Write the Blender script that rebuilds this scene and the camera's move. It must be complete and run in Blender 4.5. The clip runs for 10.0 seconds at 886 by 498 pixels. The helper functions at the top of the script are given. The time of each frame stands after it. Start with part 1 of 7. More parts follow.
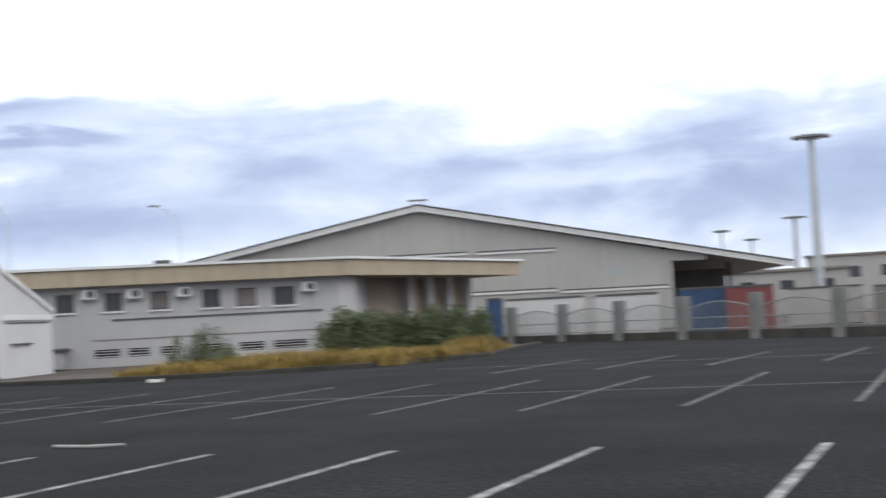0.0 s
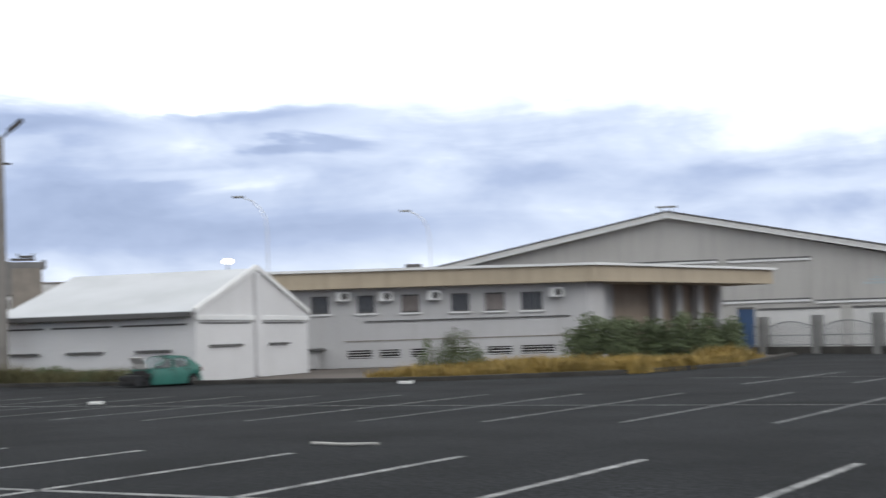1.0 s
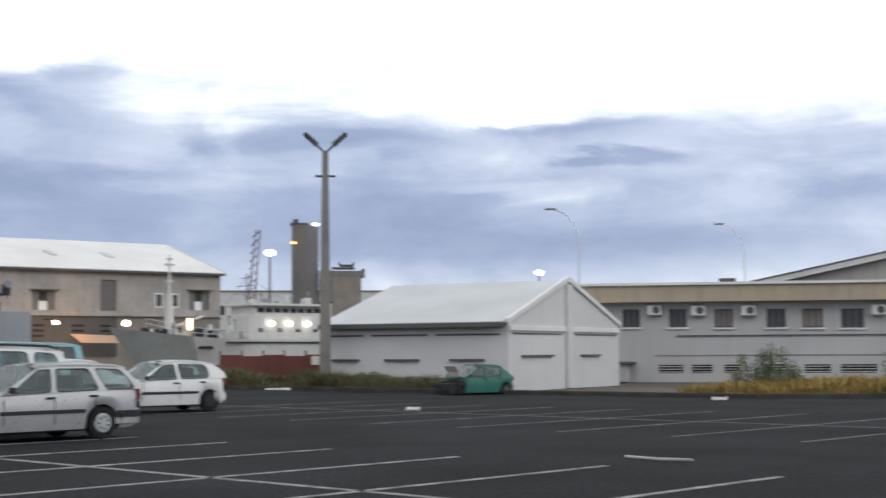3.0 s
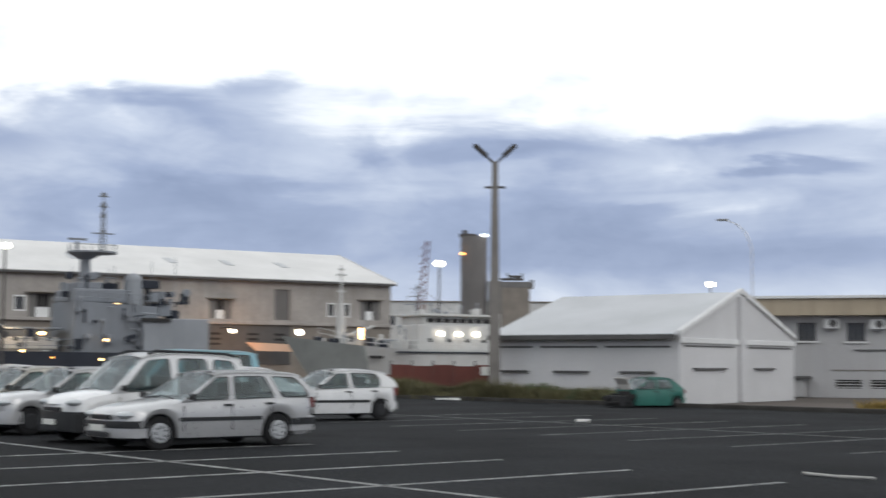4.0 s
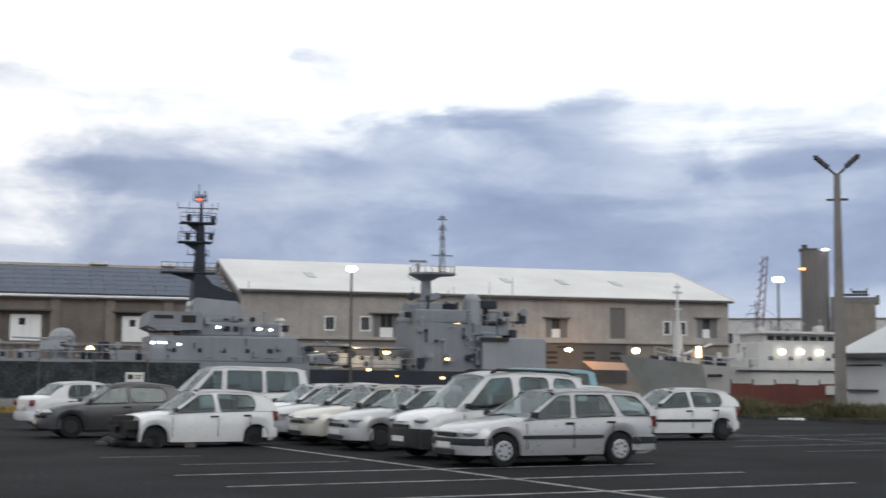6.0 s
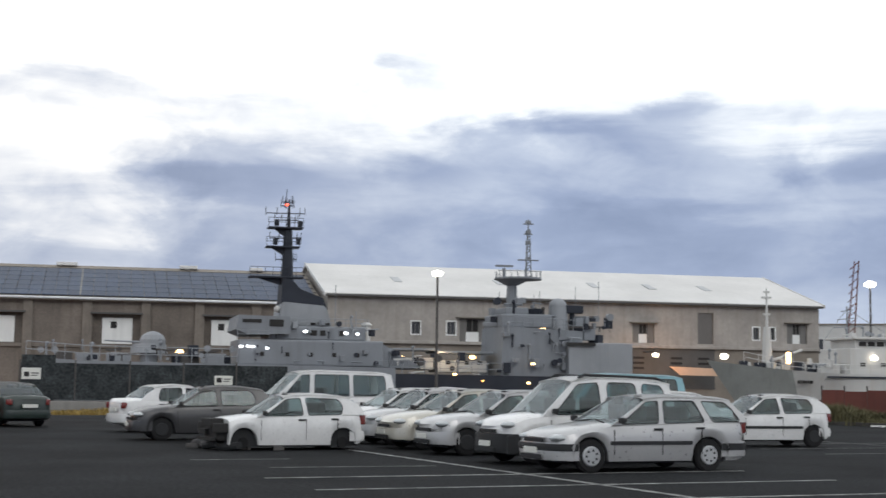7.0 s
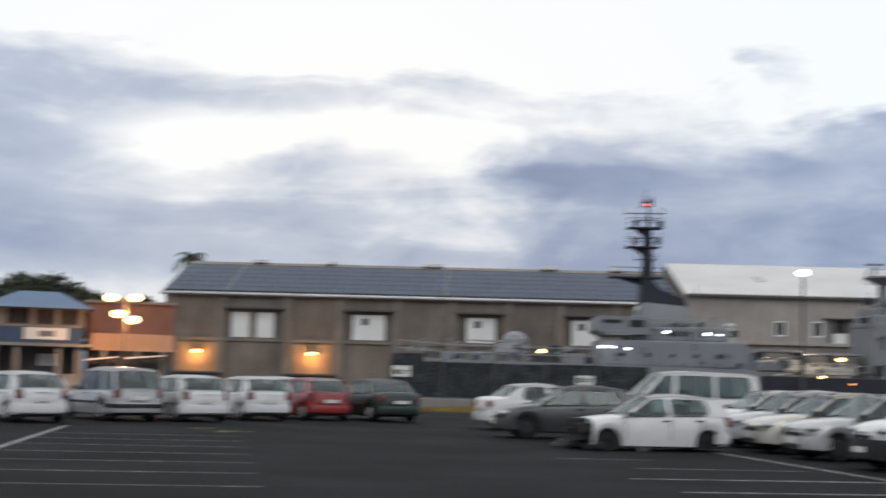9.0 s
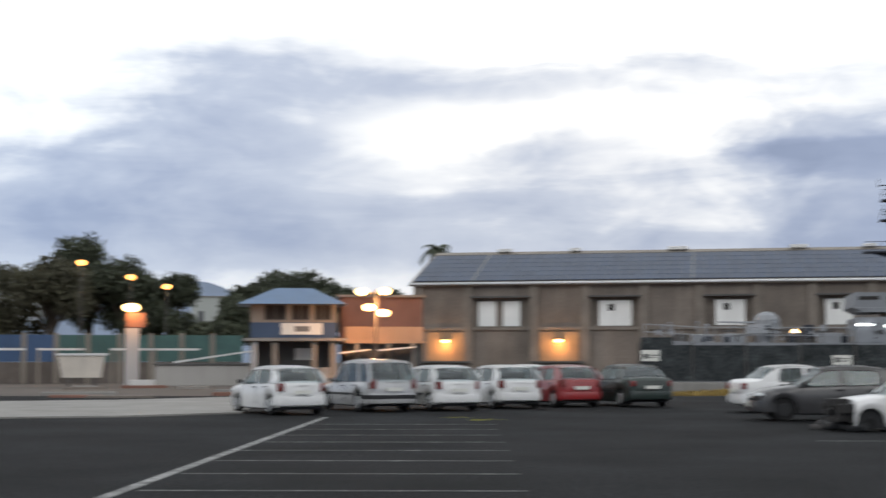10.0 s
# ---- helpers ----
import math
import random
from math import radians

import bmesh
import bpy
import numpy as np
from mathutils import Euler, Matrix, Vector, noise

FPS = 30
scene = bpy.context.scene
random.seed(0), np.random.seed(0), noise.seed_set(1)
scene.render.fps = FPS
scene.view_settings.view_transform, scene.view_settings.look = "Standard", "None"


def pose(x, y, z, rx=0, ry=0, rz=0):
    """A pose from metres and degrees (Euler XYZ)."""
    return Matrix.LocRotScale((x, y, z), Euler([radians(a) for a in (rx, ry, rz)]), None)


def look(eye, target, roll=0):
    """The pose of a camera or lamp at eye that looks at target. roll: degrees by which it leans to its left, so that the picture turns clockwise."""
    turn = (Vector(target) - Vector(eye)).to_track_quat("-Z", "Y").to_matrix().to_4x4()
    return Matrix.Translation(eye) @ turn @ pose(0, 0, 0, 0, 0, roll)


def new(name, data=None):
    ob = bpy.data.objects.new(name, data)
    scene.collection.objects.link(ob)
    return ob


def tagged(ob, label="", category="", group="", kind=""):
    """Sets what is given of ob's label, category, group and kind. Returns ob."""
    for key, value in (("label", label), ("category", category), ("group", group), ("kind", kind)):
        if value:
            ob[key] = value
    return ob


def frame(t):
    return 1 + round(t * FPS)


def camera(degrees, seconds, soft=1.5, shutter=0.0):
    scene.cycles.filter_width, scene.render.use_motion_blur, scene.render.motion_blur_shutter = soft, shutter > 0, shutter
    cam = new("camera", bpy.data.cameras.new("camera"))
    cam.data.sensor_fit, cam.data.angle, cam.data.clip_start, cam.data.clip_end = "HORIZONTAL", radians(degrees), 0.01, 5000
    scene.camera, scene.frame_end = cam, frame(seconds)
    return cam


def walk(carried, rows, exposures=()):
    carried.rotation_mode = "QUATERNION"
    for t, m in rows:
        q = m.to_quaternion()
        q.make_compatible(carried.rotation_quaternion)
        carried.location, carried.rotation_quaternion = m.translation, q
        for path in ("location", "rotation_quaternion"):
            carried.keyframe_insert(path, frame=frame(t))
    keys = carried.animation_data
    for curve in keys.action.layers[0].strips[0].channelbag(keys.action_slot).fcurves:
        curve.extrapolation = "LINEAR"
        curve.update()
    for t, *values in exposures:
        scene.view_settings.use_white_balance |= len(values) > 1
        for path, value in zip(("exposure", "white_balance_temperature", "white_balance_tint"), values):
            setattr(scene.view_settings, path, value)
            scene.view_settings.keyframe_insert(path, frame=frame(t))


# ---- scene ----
cam = camera(34.82, 10.0, 1.5, 0.8)
# the eye is held at arm's length in front of someone who turns on the spot
EYE, ARM = 1.53, 0.38
ROWS = [
    (0.0, 20.31, 2.83, 3.02),
    (0.5, 25.39, 3.17, 2.40),
    (1.0, 30.26, 3.49, 1.80),
    (1.5, 34.02, 3.87, 1.19),
    (2.0, 37.22, 4.02, 0.68),
    (3.5, 45.82, 4.40, 0.09),
    (4.0, 49.51, 4.66, -0.34),
    (4.5, 53.20, 4.93, -0.41),
    (5.0, 56.91, 5.03, 0.58),
    (5.5, 60.31, 5.19, 0.13),
    (7.0, 66.46, 5.48, -0.70),
    (7.5, 67.83, 5.55, -0.84),
    (8.0, 70.51, 5.84, -1.00),
    (8.5, 74.51, 5.81, -1.16),
    (9.0, 80.90, 5.22, -1.50),
    (9.5, 86.18, 4.76, -0.68),
    (10.0, 90.87, 4.56, 0.03),
]
walk(cam, [(t, pose(-ARM * math.sin(radians(yaw)), ARM * math.cos(radians(yaw)), EYE, 90 + pitch, roll, yaw)) for t, yaw, pitch, roll in ROWS],
     exposures=[(0.0, 0.22), (2.0, 0.05), (3.5, -0.14), (5.5, -0.22), (7.5, -0.3), (8.5, -0.42), (9.0, -0.42), (9.5, -0.38), (10.0, -0.26)])

# ---- light ----
world = bpy.data.worlds.new("world")
scene.world = world
world.use_nodes = True


# single clouds: bearing, height, half width, half height (degrees), darker (-) or brighter (+)
CLOUDS = [
    (98.0, 11.3, 9.9, 2.2, -0.60),
    (82.6, 11.2, 11.0, 1.0, -0.40),
    (100.3, 8.3, 7.6, 1.7, -0.38),
    (100.6, 5.6, 9.6, 1.6, -0.18),
    (86.3, 8.9, 4.4, 1.0, -0.12),
    (91.4, 9.4, 3.9, 0.7, 0.20),
    (68.0, 6.5, 10.6, 2.5, -0.04),
    (61.3, 10.4, 4.8, 1.2, -0.20),
    (67.6, 12.4, 2.3, 0.8, -0.25),
    (86.8, 8.3, 4.1, 0.8, -0.04),
    (81.5, 5.0, 3.4, 0.7, -0.12),
    (74.9, 8.0, 3.4, 0.7, -0.20),
    (56.6, 11.0, 1.7, 0.6, -0.42),
    (58.0, 9.3, 3.2, 1.1, -0.30),
    (62.9, 10.4, 3.9, 0.6, -0.22),
    (50.0, 8.8, 5.0, 0.8, -0.45),
    (67.7, 8.4, 2.5, 0.4, -0.20),
    (75.7, 8.0, 2.8, 0.7, -0.22),
    (37.8, 8.9, 5.0, 0.5, -0.26),
    (35.4, 7.7, 2.8, 0.4, -0.20),
    (39.5, 6.5, 3.9, 0.3, 0.22),
    (61.0, 10.4, 3.0, 0.7, -0.25),
    (59.4, 6.3, 6.0, 0.9, -0.18),
    (37.4, 4.1, 9.6, 1.4, -0.16),
    (24.9, 6.3, 6.0, 0.9, -0.12),
    (44.3, 5.0, 3.9, 1.4, -0.15),
    (45.3, 8.5, 3.7, 0.4, -0.25),
    (38.9, 9.0, 4.6, 0.3, -0.22),
    (26.5, 4.7, 5.5, 1.6, 0.04),
    (15.2, 6.0, 5.5, 0.6, -0.18),
    (5.8, 4.2, 6.9, 2.5, -0.30),
    (13.2, 5.7, 5.3, 0.4, 0.25),
    (35.3, 7.7, 2.8, 0.3, -0.20),
]


def cloudy_sky():
    """Clear evening sky under a broken deck of cloud, brightest overhead."""
    t = world.node_tree
    bg = t.nodes["Background"]
    link = t.links.new
    sky = t.nodes.new("ShaderNodeTexSky")
    sky.sky_type, sky.sun_disc, sky.sun_elevation, sky.sun_rotation = "NISHITA", False, radians(28), radians(60)
    skyc = t.nodes.new("ShaderNodeMix")
    skyc.data_type, skyc.blend_type = "RGBA", "MULTIPLY"
    skyc.inputs[0].default_value = 1
    link(sky.outputs[0], skyc.inputs[6])
    skyc.inputs[7].default_value = (0.10, 0.10, 0.105, 1)

    tc = t.nodes.new("ShaderNodeTexCoord")
    sep = t.nodes.new("ShaderNodeSeparateXYZ")
    link(tc.outputs["Generated"], sep.inputs[0])

    def math_node(op, a, b=None, clamp=False):
        n = t.nodes.new("ShaderNodeMath")
        n.operation, n.use_clamp = op, clamp
        for i, v in enumerate((a, b)):
            if v is None:
                continue
            if isinstance(v, (int, float)):
                n.inputs[i].default_value = v
            else:
                link(v, n.inputs[i])
        return n.outputs[0]

    def ramp(val, *stops):
        n = t.nodes.new("ShaderNodeValToRGB")
        el = n.color_ramp.elements
        while len(el) < len(stops):
            el.new(0.5)
        for e, (p, c) in zip(el, stops):
            e.position, e.color = p, (*c, 1) if isinstance(c, tuple) else (c, c, c, 1)
        link(val, n.inputs[0])
        return n.outputs[0]

    def noise_tex(vec, scale, detail, rough=0.5, dist=0.0):
        n = t.nodes.new("ShaderNodeTexNoise")
        n.inputs["Scale"].default_value, n.inputs["Detail"].default_value = scale, detail
        n.inputs["Roughness"].default_value, n.inputs["Distortion"].default_value = rough, dist
        link(vec, n.inputs["Vector"])
        return n.outputs[0]

    def combine(x, y):
        n = t.nodes.new("ShaderNodeCombineXYZ")
        link(x, n.inputs[0]), link(y, n.inputs[1])
        return n.outputs[0]

    bearing = math_node("MULTIPLY", math_node("ARCTAN2", math_node("MULTIPLY", sep.outputs[0], -1.0), sep.outputs[1]), 57.2958)
    height = math_node("MULTIPLY", math_node("ARCSINE", sep.outputs[2]), 57.2958)
    # long flat streaks, and rounder puffs lower down
    streaks = noise_tex(combine(math_node("MULTIPLY", bearing, 0.09), math_node("MULTIPLY", height, 0.42)), 1.0, 7, 0.55, 0.4)
    puffs = noise_tex(combine(math_node("MULTIPLY", bearing, 0.28), math_node("MULTIPLY", height, 0.50)), 1.0, 7, 0.56, 0.3)
    # cloud outlines are ragged
    b2 = math_node("ADD", bearing, math_node("MULTIPLY", math_node("SUBTRACT", puffs, 0.5), 7.0))
    h2 = math_node("ADD", height, math_node("MULTIPLY", math_node("SUBTRACT", streaks, 0.5), 3.2))
    place = combine(b2, h2)
    deck = ramp(math_node("DIVIDE", h2, 40.0, True), (0.0, 0.55), (0.075, 0.42), (0.11, 0.20), (0.165, 0.26), (0.21, 0.46), (0.27, 0.80), (0.34, 1.0), (0.5, 1.05))
    # the deck thins out towards both ends of the harbour
    west = ramp(math_node("DIVIDE", math_node("SUBTRACT", b2, 60.0), 60.0, True), (0.26, 0.0), (0.34, 0.30), (0.8, 0.20), (1.0, 0.1))
    north = ramp(math_node("DIVIDE", math_node("ADD", b2, 40.0), 90.0, True), (0.1, 0.0), (0.5, 0.14), (0.75, 0.14), (0.92, 0.0))
    total = math_node("ADD", math_node("ADD", deck, west), north)
    total = math_node("ADD", math_node("MINIMUM", total, 1.0), math_node("MULTIPLY", math_node("SUBTRACT", puffs, 0.5), 0.55))
    total = math_node("ADD", total, math_node("MULTIPLY", math_node("SUBTRACT", streaks, 0.5), 0.55))
    for az, el, w, h, k in CLOUDS:
        n = t.nodes.new("ShaderNodeVectorMath")
        n.operation = "MULTIPLY_ADD"
        link(place, n.inputs[0])
        n.inputs[1].default_value, n.inputs[2].default_value = (1 / w, 1 / h, 0), (-az / w, -el / h, 0)
        d = t.nodes.new("ShaderNodeVectorMath")
        d.operation = "LENGTH"
        link(n.outputs[0], d.inputs[0])
        r = t.nodes.new("ShaderNodeMapRange")
        r.interpolation_type = "SMOOTHSTEP"
        r.inputs["From Min"].default_value, r.inputs["From Max"].default_value = 0.25, 1.45
        r.inputs["To Min"].default_value, r.inputs["To Max"].default_value = k * 0.78, 0.0
        link(d.outputs["Value"], r.inputs["Value"])
        total = math_node("ADD", total, r.outputs[0])
    # lit from above, no cloud is quite dark, and its belly is mottled
    belly = math_node("ADD", math_node("MULTIPLY", puffs, 0.55), math_node("MULTIPLY", streaks, 0.30))
    total = math_node("MAXIMUM", total, math_node("SUBTRACT", belly, 0.28))
    cloud = ramp(total, (0.0, (0.33, 0.41, 0.61)), (0.22, (0.44, 0.53, 0.75)), (0.50, (0.70, 0.79, 0.97)), (0.80, (1.34, 1.39, 1.43)))
    # the western glow low over the warehouses takes the blue out of the cloud
    dot = t.nodes.new("ShaderNodeVectorMath")
    dot.operation = "DOT_PRODUCT"
    link(tc.outputs["Generated"], dot.inputs[0])
    dot.inputs[1].default_value = (-0.992, 0.085, 0.07)
    glow = ramp(dot.outputs["Value"], (0.93, 0.0), (0.975, 0.45), (1.0, 0.8))
    warm = t.nodes.new("ShaderNodeMix")
    warm.data_type, warm.blend_type = "RGBA", "MULTIPLY"
    link(glow, warm.inputs[0])
    link(cloud, warm.inputs[6])
    warm.inputs[7].default_value = (1.07, 1.0, 0.93, 1)
    both = t.nodes.new("ShaderNodeMix")
    both.data_type, both.blend_type = "RGBA", "MIX"
    both.inputs[0].default_value = 0.93
    link(skyc.outputs[2], both.inputs[6])
    link(warm.outputs[2], both.inputs[7])
    link(both.outputs[2], bg.inputs[0])
    bg.inputs[1].default_value = 1.0


cloudy_sky()
sun = new("sun", bpy.data.lights.new("sun", "SUN"))
sun.data.energy, sun.data.angle, sun.data.color = 0.6, radians(25), (1, 0.97, 0.93)
sun.matrix_world = look((60, 8, 36), (0, 10, 0))


def lamp(x, y, z, watts, colour=(1, 0.55, 0.2), radius=0.12):
    ob = new("lamp_light", bpy.data.lights.new("lamp_light", "POINT"))
    ob.data.energy, ob.data.color, ob.data.shadow_soft_size = watts, colour, radius
    ob.location = (x, y, z)
    return ob


# ---- materials ----
def surf(name, col, rough=0.75, metal=0.0, var=0.18, s1=0.6, s2=14.0, bump=0.15, streak=0.0, streak_col=None, grain=0.35, coat=0.0, rnd=0.0):
    """Procedural surface: base colour varied at two scales, optional rain streaks, fine relief."""
    m = bpy.data.materials.new(name)
    m.use_nodes = True
    t = m.node_tree
    b = t.nodes["Principled BSDF"]
    link = t.links.new
    tc = t.nodes.new("ShaderNodeTexCoord")

    def ntex(scale, detail=4, vec=None):
        n = t.nodes.new("ShaderNodeTexNoise")
        n.inputs["Scale"].default_value, n.inputs["Detail"].default_value = scale, detail
        link(vec or tc.outputs["Object"], n.inputs["Vector"])
        return n.outputs[0]

    def remap(v, lo, hi):
        n = t.nodes.new("ShaderNodeMapRange")
        n.inputs["From Min"].default_value, n.inputs["From Max"].default_value = 0.3, 0.7
        n.inputs["To Min"].default_value, n.inputs["To Max"].default_value = lo, hi
        link(v, n.inputs["Value"])
        return n.outputs[0]

    def mul(a, b_):
        n = t.nodes.new("ShaderNodeMath")
        n.operation = "MULTIPLY"
        link(a, n.inputs[0]), link(b_, n.inputs[1])
        return n.outputs[0]

    fine = ntex(s2, 5)
    f = mul(remap(ntex(s1), 1 - var, 1 + var * 0.6), remap(fine, 1 - var * grain * 1.5, 1 + var * grain))
    if rnd:
        oi = t.nodes.new("ShaderNodeObjectInfo")
        n = t.nodes.new("ShaderNodeMapRange")
        n.inputs["To Min"].default_value, n.inputs["To Max"].default_value = 1 - rnd, 1 + rnd
        link(oi.outputs["Random"], n.inputs["Value"])
        f = mul(f, n.outputs[0])
    mixc = t.nodes.new("ShaderNodeMix")
    mixc.data_type, mixc.blend_type = "RGBA", "MULTIPLY"
    mixc.inputs[0].default_value = 1
    mixc.inputs[6].default_value = (*col, 1)
    link(f, mixc.inputs[7])
    out = mixc.outputs[2]
    if streak:
        mp = t.nodes.new("ShaderNodeMapping")
        mp.inputs["Scale"].default_value = (2.2, 2.2, 0.16)
        link(tc.outputs["Object"], mp.inputs[0])
        s = t.nodes.new("ShaderNodeMapRange")
        s.inputs["From Min"].default_value, s.inputs["From Max"].default_value = 0.5, 0.72
        s.inputs["To Max"].default_value = streak
        link(ntex(1.0, 6, mp.outputs[0]), s.inputs["Value"])
        mx = t.nodes.new("ShaderNodeMix")
        mx.data_type = "RGBA"
        link(s.outputs[0], mx.inputs[0])
        link(out, mx.inputs[6])
        mx.inputs[7].default_value = (*(streak_col or tuple(c * 0.45 for c in col)), 1)
        out = mx.outputs[2]
    link(out, b.inputs["Base Color"])
    rr = remap(fine, max(rough - 0.1, 0.02), min(rough + 0.1, 1))
    link(rr, b.inputs["Roughness"])
    b.inputs["Metallic"].default_value = metal
    if coat:
        b.inputs["Coat Weight"].default_value, b.inputs["Coat Roughness"].default_value = coat, 0.08
    if bump:
        bp = t.nodes.new("ShaderNodeBump")
        bp.inputs["Strength"].default_value, bp.inputs["Distance"].default_value = bump, 0.02
        link(fine, bp.inputs["Height"])
        link(bp.outputs[0], b.inputs["Normal"])
    return m


def glowing(name, col, strength):
    m = bpy.data.materials.new(name)
    m.use_nodes = True
    b = m.node_tree.nodes["Principled BSDF"]
    b.inputs["Base Color"].default_value = (*col, 1)
    b.inputs["Emission Color"].default_value = (*col, 1)
    b.inputs["Emission Strength"].default_value = strength
    return m


def glazing(name, tint, rough=0.03, least=0.04, most=0.45):
    m = bpy.data.materials.new(name)
    m.use_nodes = True
    t = m.node_tree
    t.nodes.remove(t.nodes["Principled BSDF"])
    out = t.nodes["Material Output"]
    clear = t.nodes.new("ShaderNodeBsdfTransparent")
    clear.inputs[0].default_value = (*tint, 1)
    gloss = t.nodes.new("ShaderNodeBsdfGlossy")
    gloss.inputs["Color"].default_value = (0.85, 0.88, 0.9, 1)
    gloss.inputs["Roughness"].default_value = rough
    lw = t.nodes.new("ShaderNodeLayerWeight")
    lw.inputs["Blend"].default_value = 0.25
    r = t.nodes.new("ShaderNodeMapRange")
    r.inputs["To Min"].default_value, r.inputs["To Max"].default_value = least, most
    t.links.new(lw.outputs["Facing"], r.inputs["Value"])
    mx = t.nodes.new("ShaderNodeMixShader")
    t.links.new(r.outputs[0], mx.inputs[0])
    t.links.new(clear.outputs[0], mx.inputs[1])
    t.links.new(gloss.outputs[0], mx.inputs[2])
    t.links.new(mx.outputs[0], out.inputs["Surface"])
    return m


def line_paint(name="worn_line_paint", lo=0.38, hi=0.60, most=0.9):
    """Road paint worn through to the asphalt."""
    m = surf(name, (0.32, 0.32, 0.312), 0.8, var=0.25, s1=2, s2=30)
    t = m.node_tree
    b = t.nodes["Principled BSDF"]
    src = b.inputs["Base Color"].links[0].from_socket
    tc = t.nodes["Texture Coordinate"]
    n = t.nodes.new("ShaderNodeTexNoise")
    n.inputs["Scale"].default_value, n.inputs["Detail"].default_value, n.inputs["Roughness"].default_value = 2.3, 9, 0.75
    t.links.new(tc.outputs["Object"], n.inputs["Vector"])
    r = t.nodes.new("ShaderNodeMapRange")
    r.inputs["From Min"].default_value, r.inputs["From Max"].default_value = lo, hi
    r.inputs["To Min"].default_value, r.inputs["To Max"].default_value = 0.0, most
    t.links.new(n.outputs[0], r.inputs["Value"])
    mx = t.nodes.new("ShaderNodeMix")
    mx.data_type = "RGBA"
    t.links.new(r.outputs[0], mx.inputs[0])
    t.links.new(src, mx.inputs[6])
    mx.inputs[7].default_value = (0.035, 0.036, 0.038, 1)
    t.links.new(mx.outputs[2], b.inputs["Base Color"])
    return m


ASPHALT = surf("asphalt", (0.0158, 0.0170, 0.0190), 0.92, var=0.62, s1=0.3, s2=13, bump=0.6, grain=1.6)
ASPHALT.node_tree.nodes["Principled BSDF"].inputs["Specular IOR Level"].default_value = 0.09
EARTH = surf("packed_earth", (0.075, 0.06, 0.05), 0.95, var=0.3, s1=0.1, s2=3, bump=0.4)
CONCRETE = surf("concrete", (0.225, 0.218, 0.205), 0.9, var=0.2, s1=0.5, s2=12, bump=0.3, streak=0.3)
OLD_CONCRETE = surf("old_concrete", (0.055, 0.052, 0.048), 0.95, var=0.35, s1=0.9, s2=12, bump=0.3)
PAINT_LINE = line_paint()
PAINT_FAINT = line_paint("nearly_worn_off_line_paint", 0.28, 0.50, 0.97)
WHITE_WALL = surf("white_render", (0.405, 0.40, 0.402), 0.85, var=0.10, s1=0.3, s2=9, bump=0.2, streak=0.30, streak_col=(0.31, 0.295, 0.28))
SHED_WALL = surf("white_shed_render", (0.53, 0.525, 0.53), 0.85, var=0.09, s1=0.3, s2=9, bump=0.2, streak=0.18, streak_col=(0.5, 0.49, 0.48))
HALL_WALL = surf("grey_beige_cladding", (0.385, 0.372, 0.352), 0.7, var=0.08, s1=0.2, s2=6, streak=0.2)
TAN = surf("tan_fascia", (0.36, 0.30, 0.22), 0.75, var=0.1, s1=0.5, s2=10, streak=0.25)
WHITE_TRIM = surf("white_trim", (0.62, 0.62, 0.615), 0.6, var=0.08)
WHITE_ROOF = surf("white_metal_roof", (0.56, 0.55, 0.535), 0.5, var=0.1, s1=0.25, s2=5, streak=0.12)
SHED_ROOF = surf("pale_shed_roof", (0.40, 0.41, 0.425), 0.5, var=0.14, s1=0.3, s2=6)
BEIGE_WALL = surf("beige_weathered_wall", (0.335, 0.312, 0.29), 0.9, var=0.20, s1=0.45, s2=3, bump=0.3, grain=0.35, streak=0.5, streak_col=(0.22, 0.195, 0.17))
BROWN_WALL = surf("brown_stained_wall", (0.175, 0.15, 0.13), 0.9, var=0.38, s1=0.3, s2=6, bump=0.3, streak=0.4)
PILASTER = surf("grey_brown_pilaster", (0.22, 0.195, 0.168), 0.9, var=0.18, s1=0.5, s2=6, streak=0.3)
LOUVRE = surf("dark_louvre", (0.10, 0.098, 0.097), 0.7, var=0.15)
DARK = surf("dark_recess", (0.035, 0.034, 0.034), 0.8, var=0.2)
SHUTTER = surf("grey_shutter", (0.15, 0.145, 0.14), 0.7, var=0.15, streak=0.2)
DOOR_WHITE = surf("white_door_sheet", (0.72, 0.73, 0.72), 0.6, var=0.08, streak=0.15)
PANEL = surf("solar_glass", (0.032, 0.048, 0.085), 0.5, var=0.15, bump=0, rnd=0.15)
PANEL.node_tree.nodes["Principled BSDF"].inputs["Specular IOR Level"].default_value = 0.25
ALU = surf("aluminium", (0.55, 0.56, 0.57), 0.4, 0.8, var=0.1)
STEEL = surf("galvanised_steel", (0.24, 0.245, 0.25), 0.55, 0.5, var=0.2)
DARK_STEEL = surf("dark_weathered_steel", (0.095, 0.09, 0.088), 0.7, 0.2, var=0.25, s1=2)
NAVY = surf("naval_grey_paint", (0.185, 0.20, 0.222), 0.55, var=0.1, s1=0.4, s2=7, streak=0.22)
NAVY_DARK = surf("dark_naval_paint", (0.03, 0.034, 0.045), 0.55, var=0.2)
NAVY_LIGHT = surf("light_naval_paint", (0.24, 0.255, 0.275), 0.55, var=0.1, streak=0.2)
SHIP_WHITE = surf("ship_white_paint", (0.50, 0.50, 0.49), 0.5, var=0.1, streak=0.3, streak_col=(0.38, 0.33, 0.28))
SHIP_GREEN = surf("ship_grey_green_paint", (0.29, 0.305, 0.295), 0.55, var=0.14, streak=0.3)
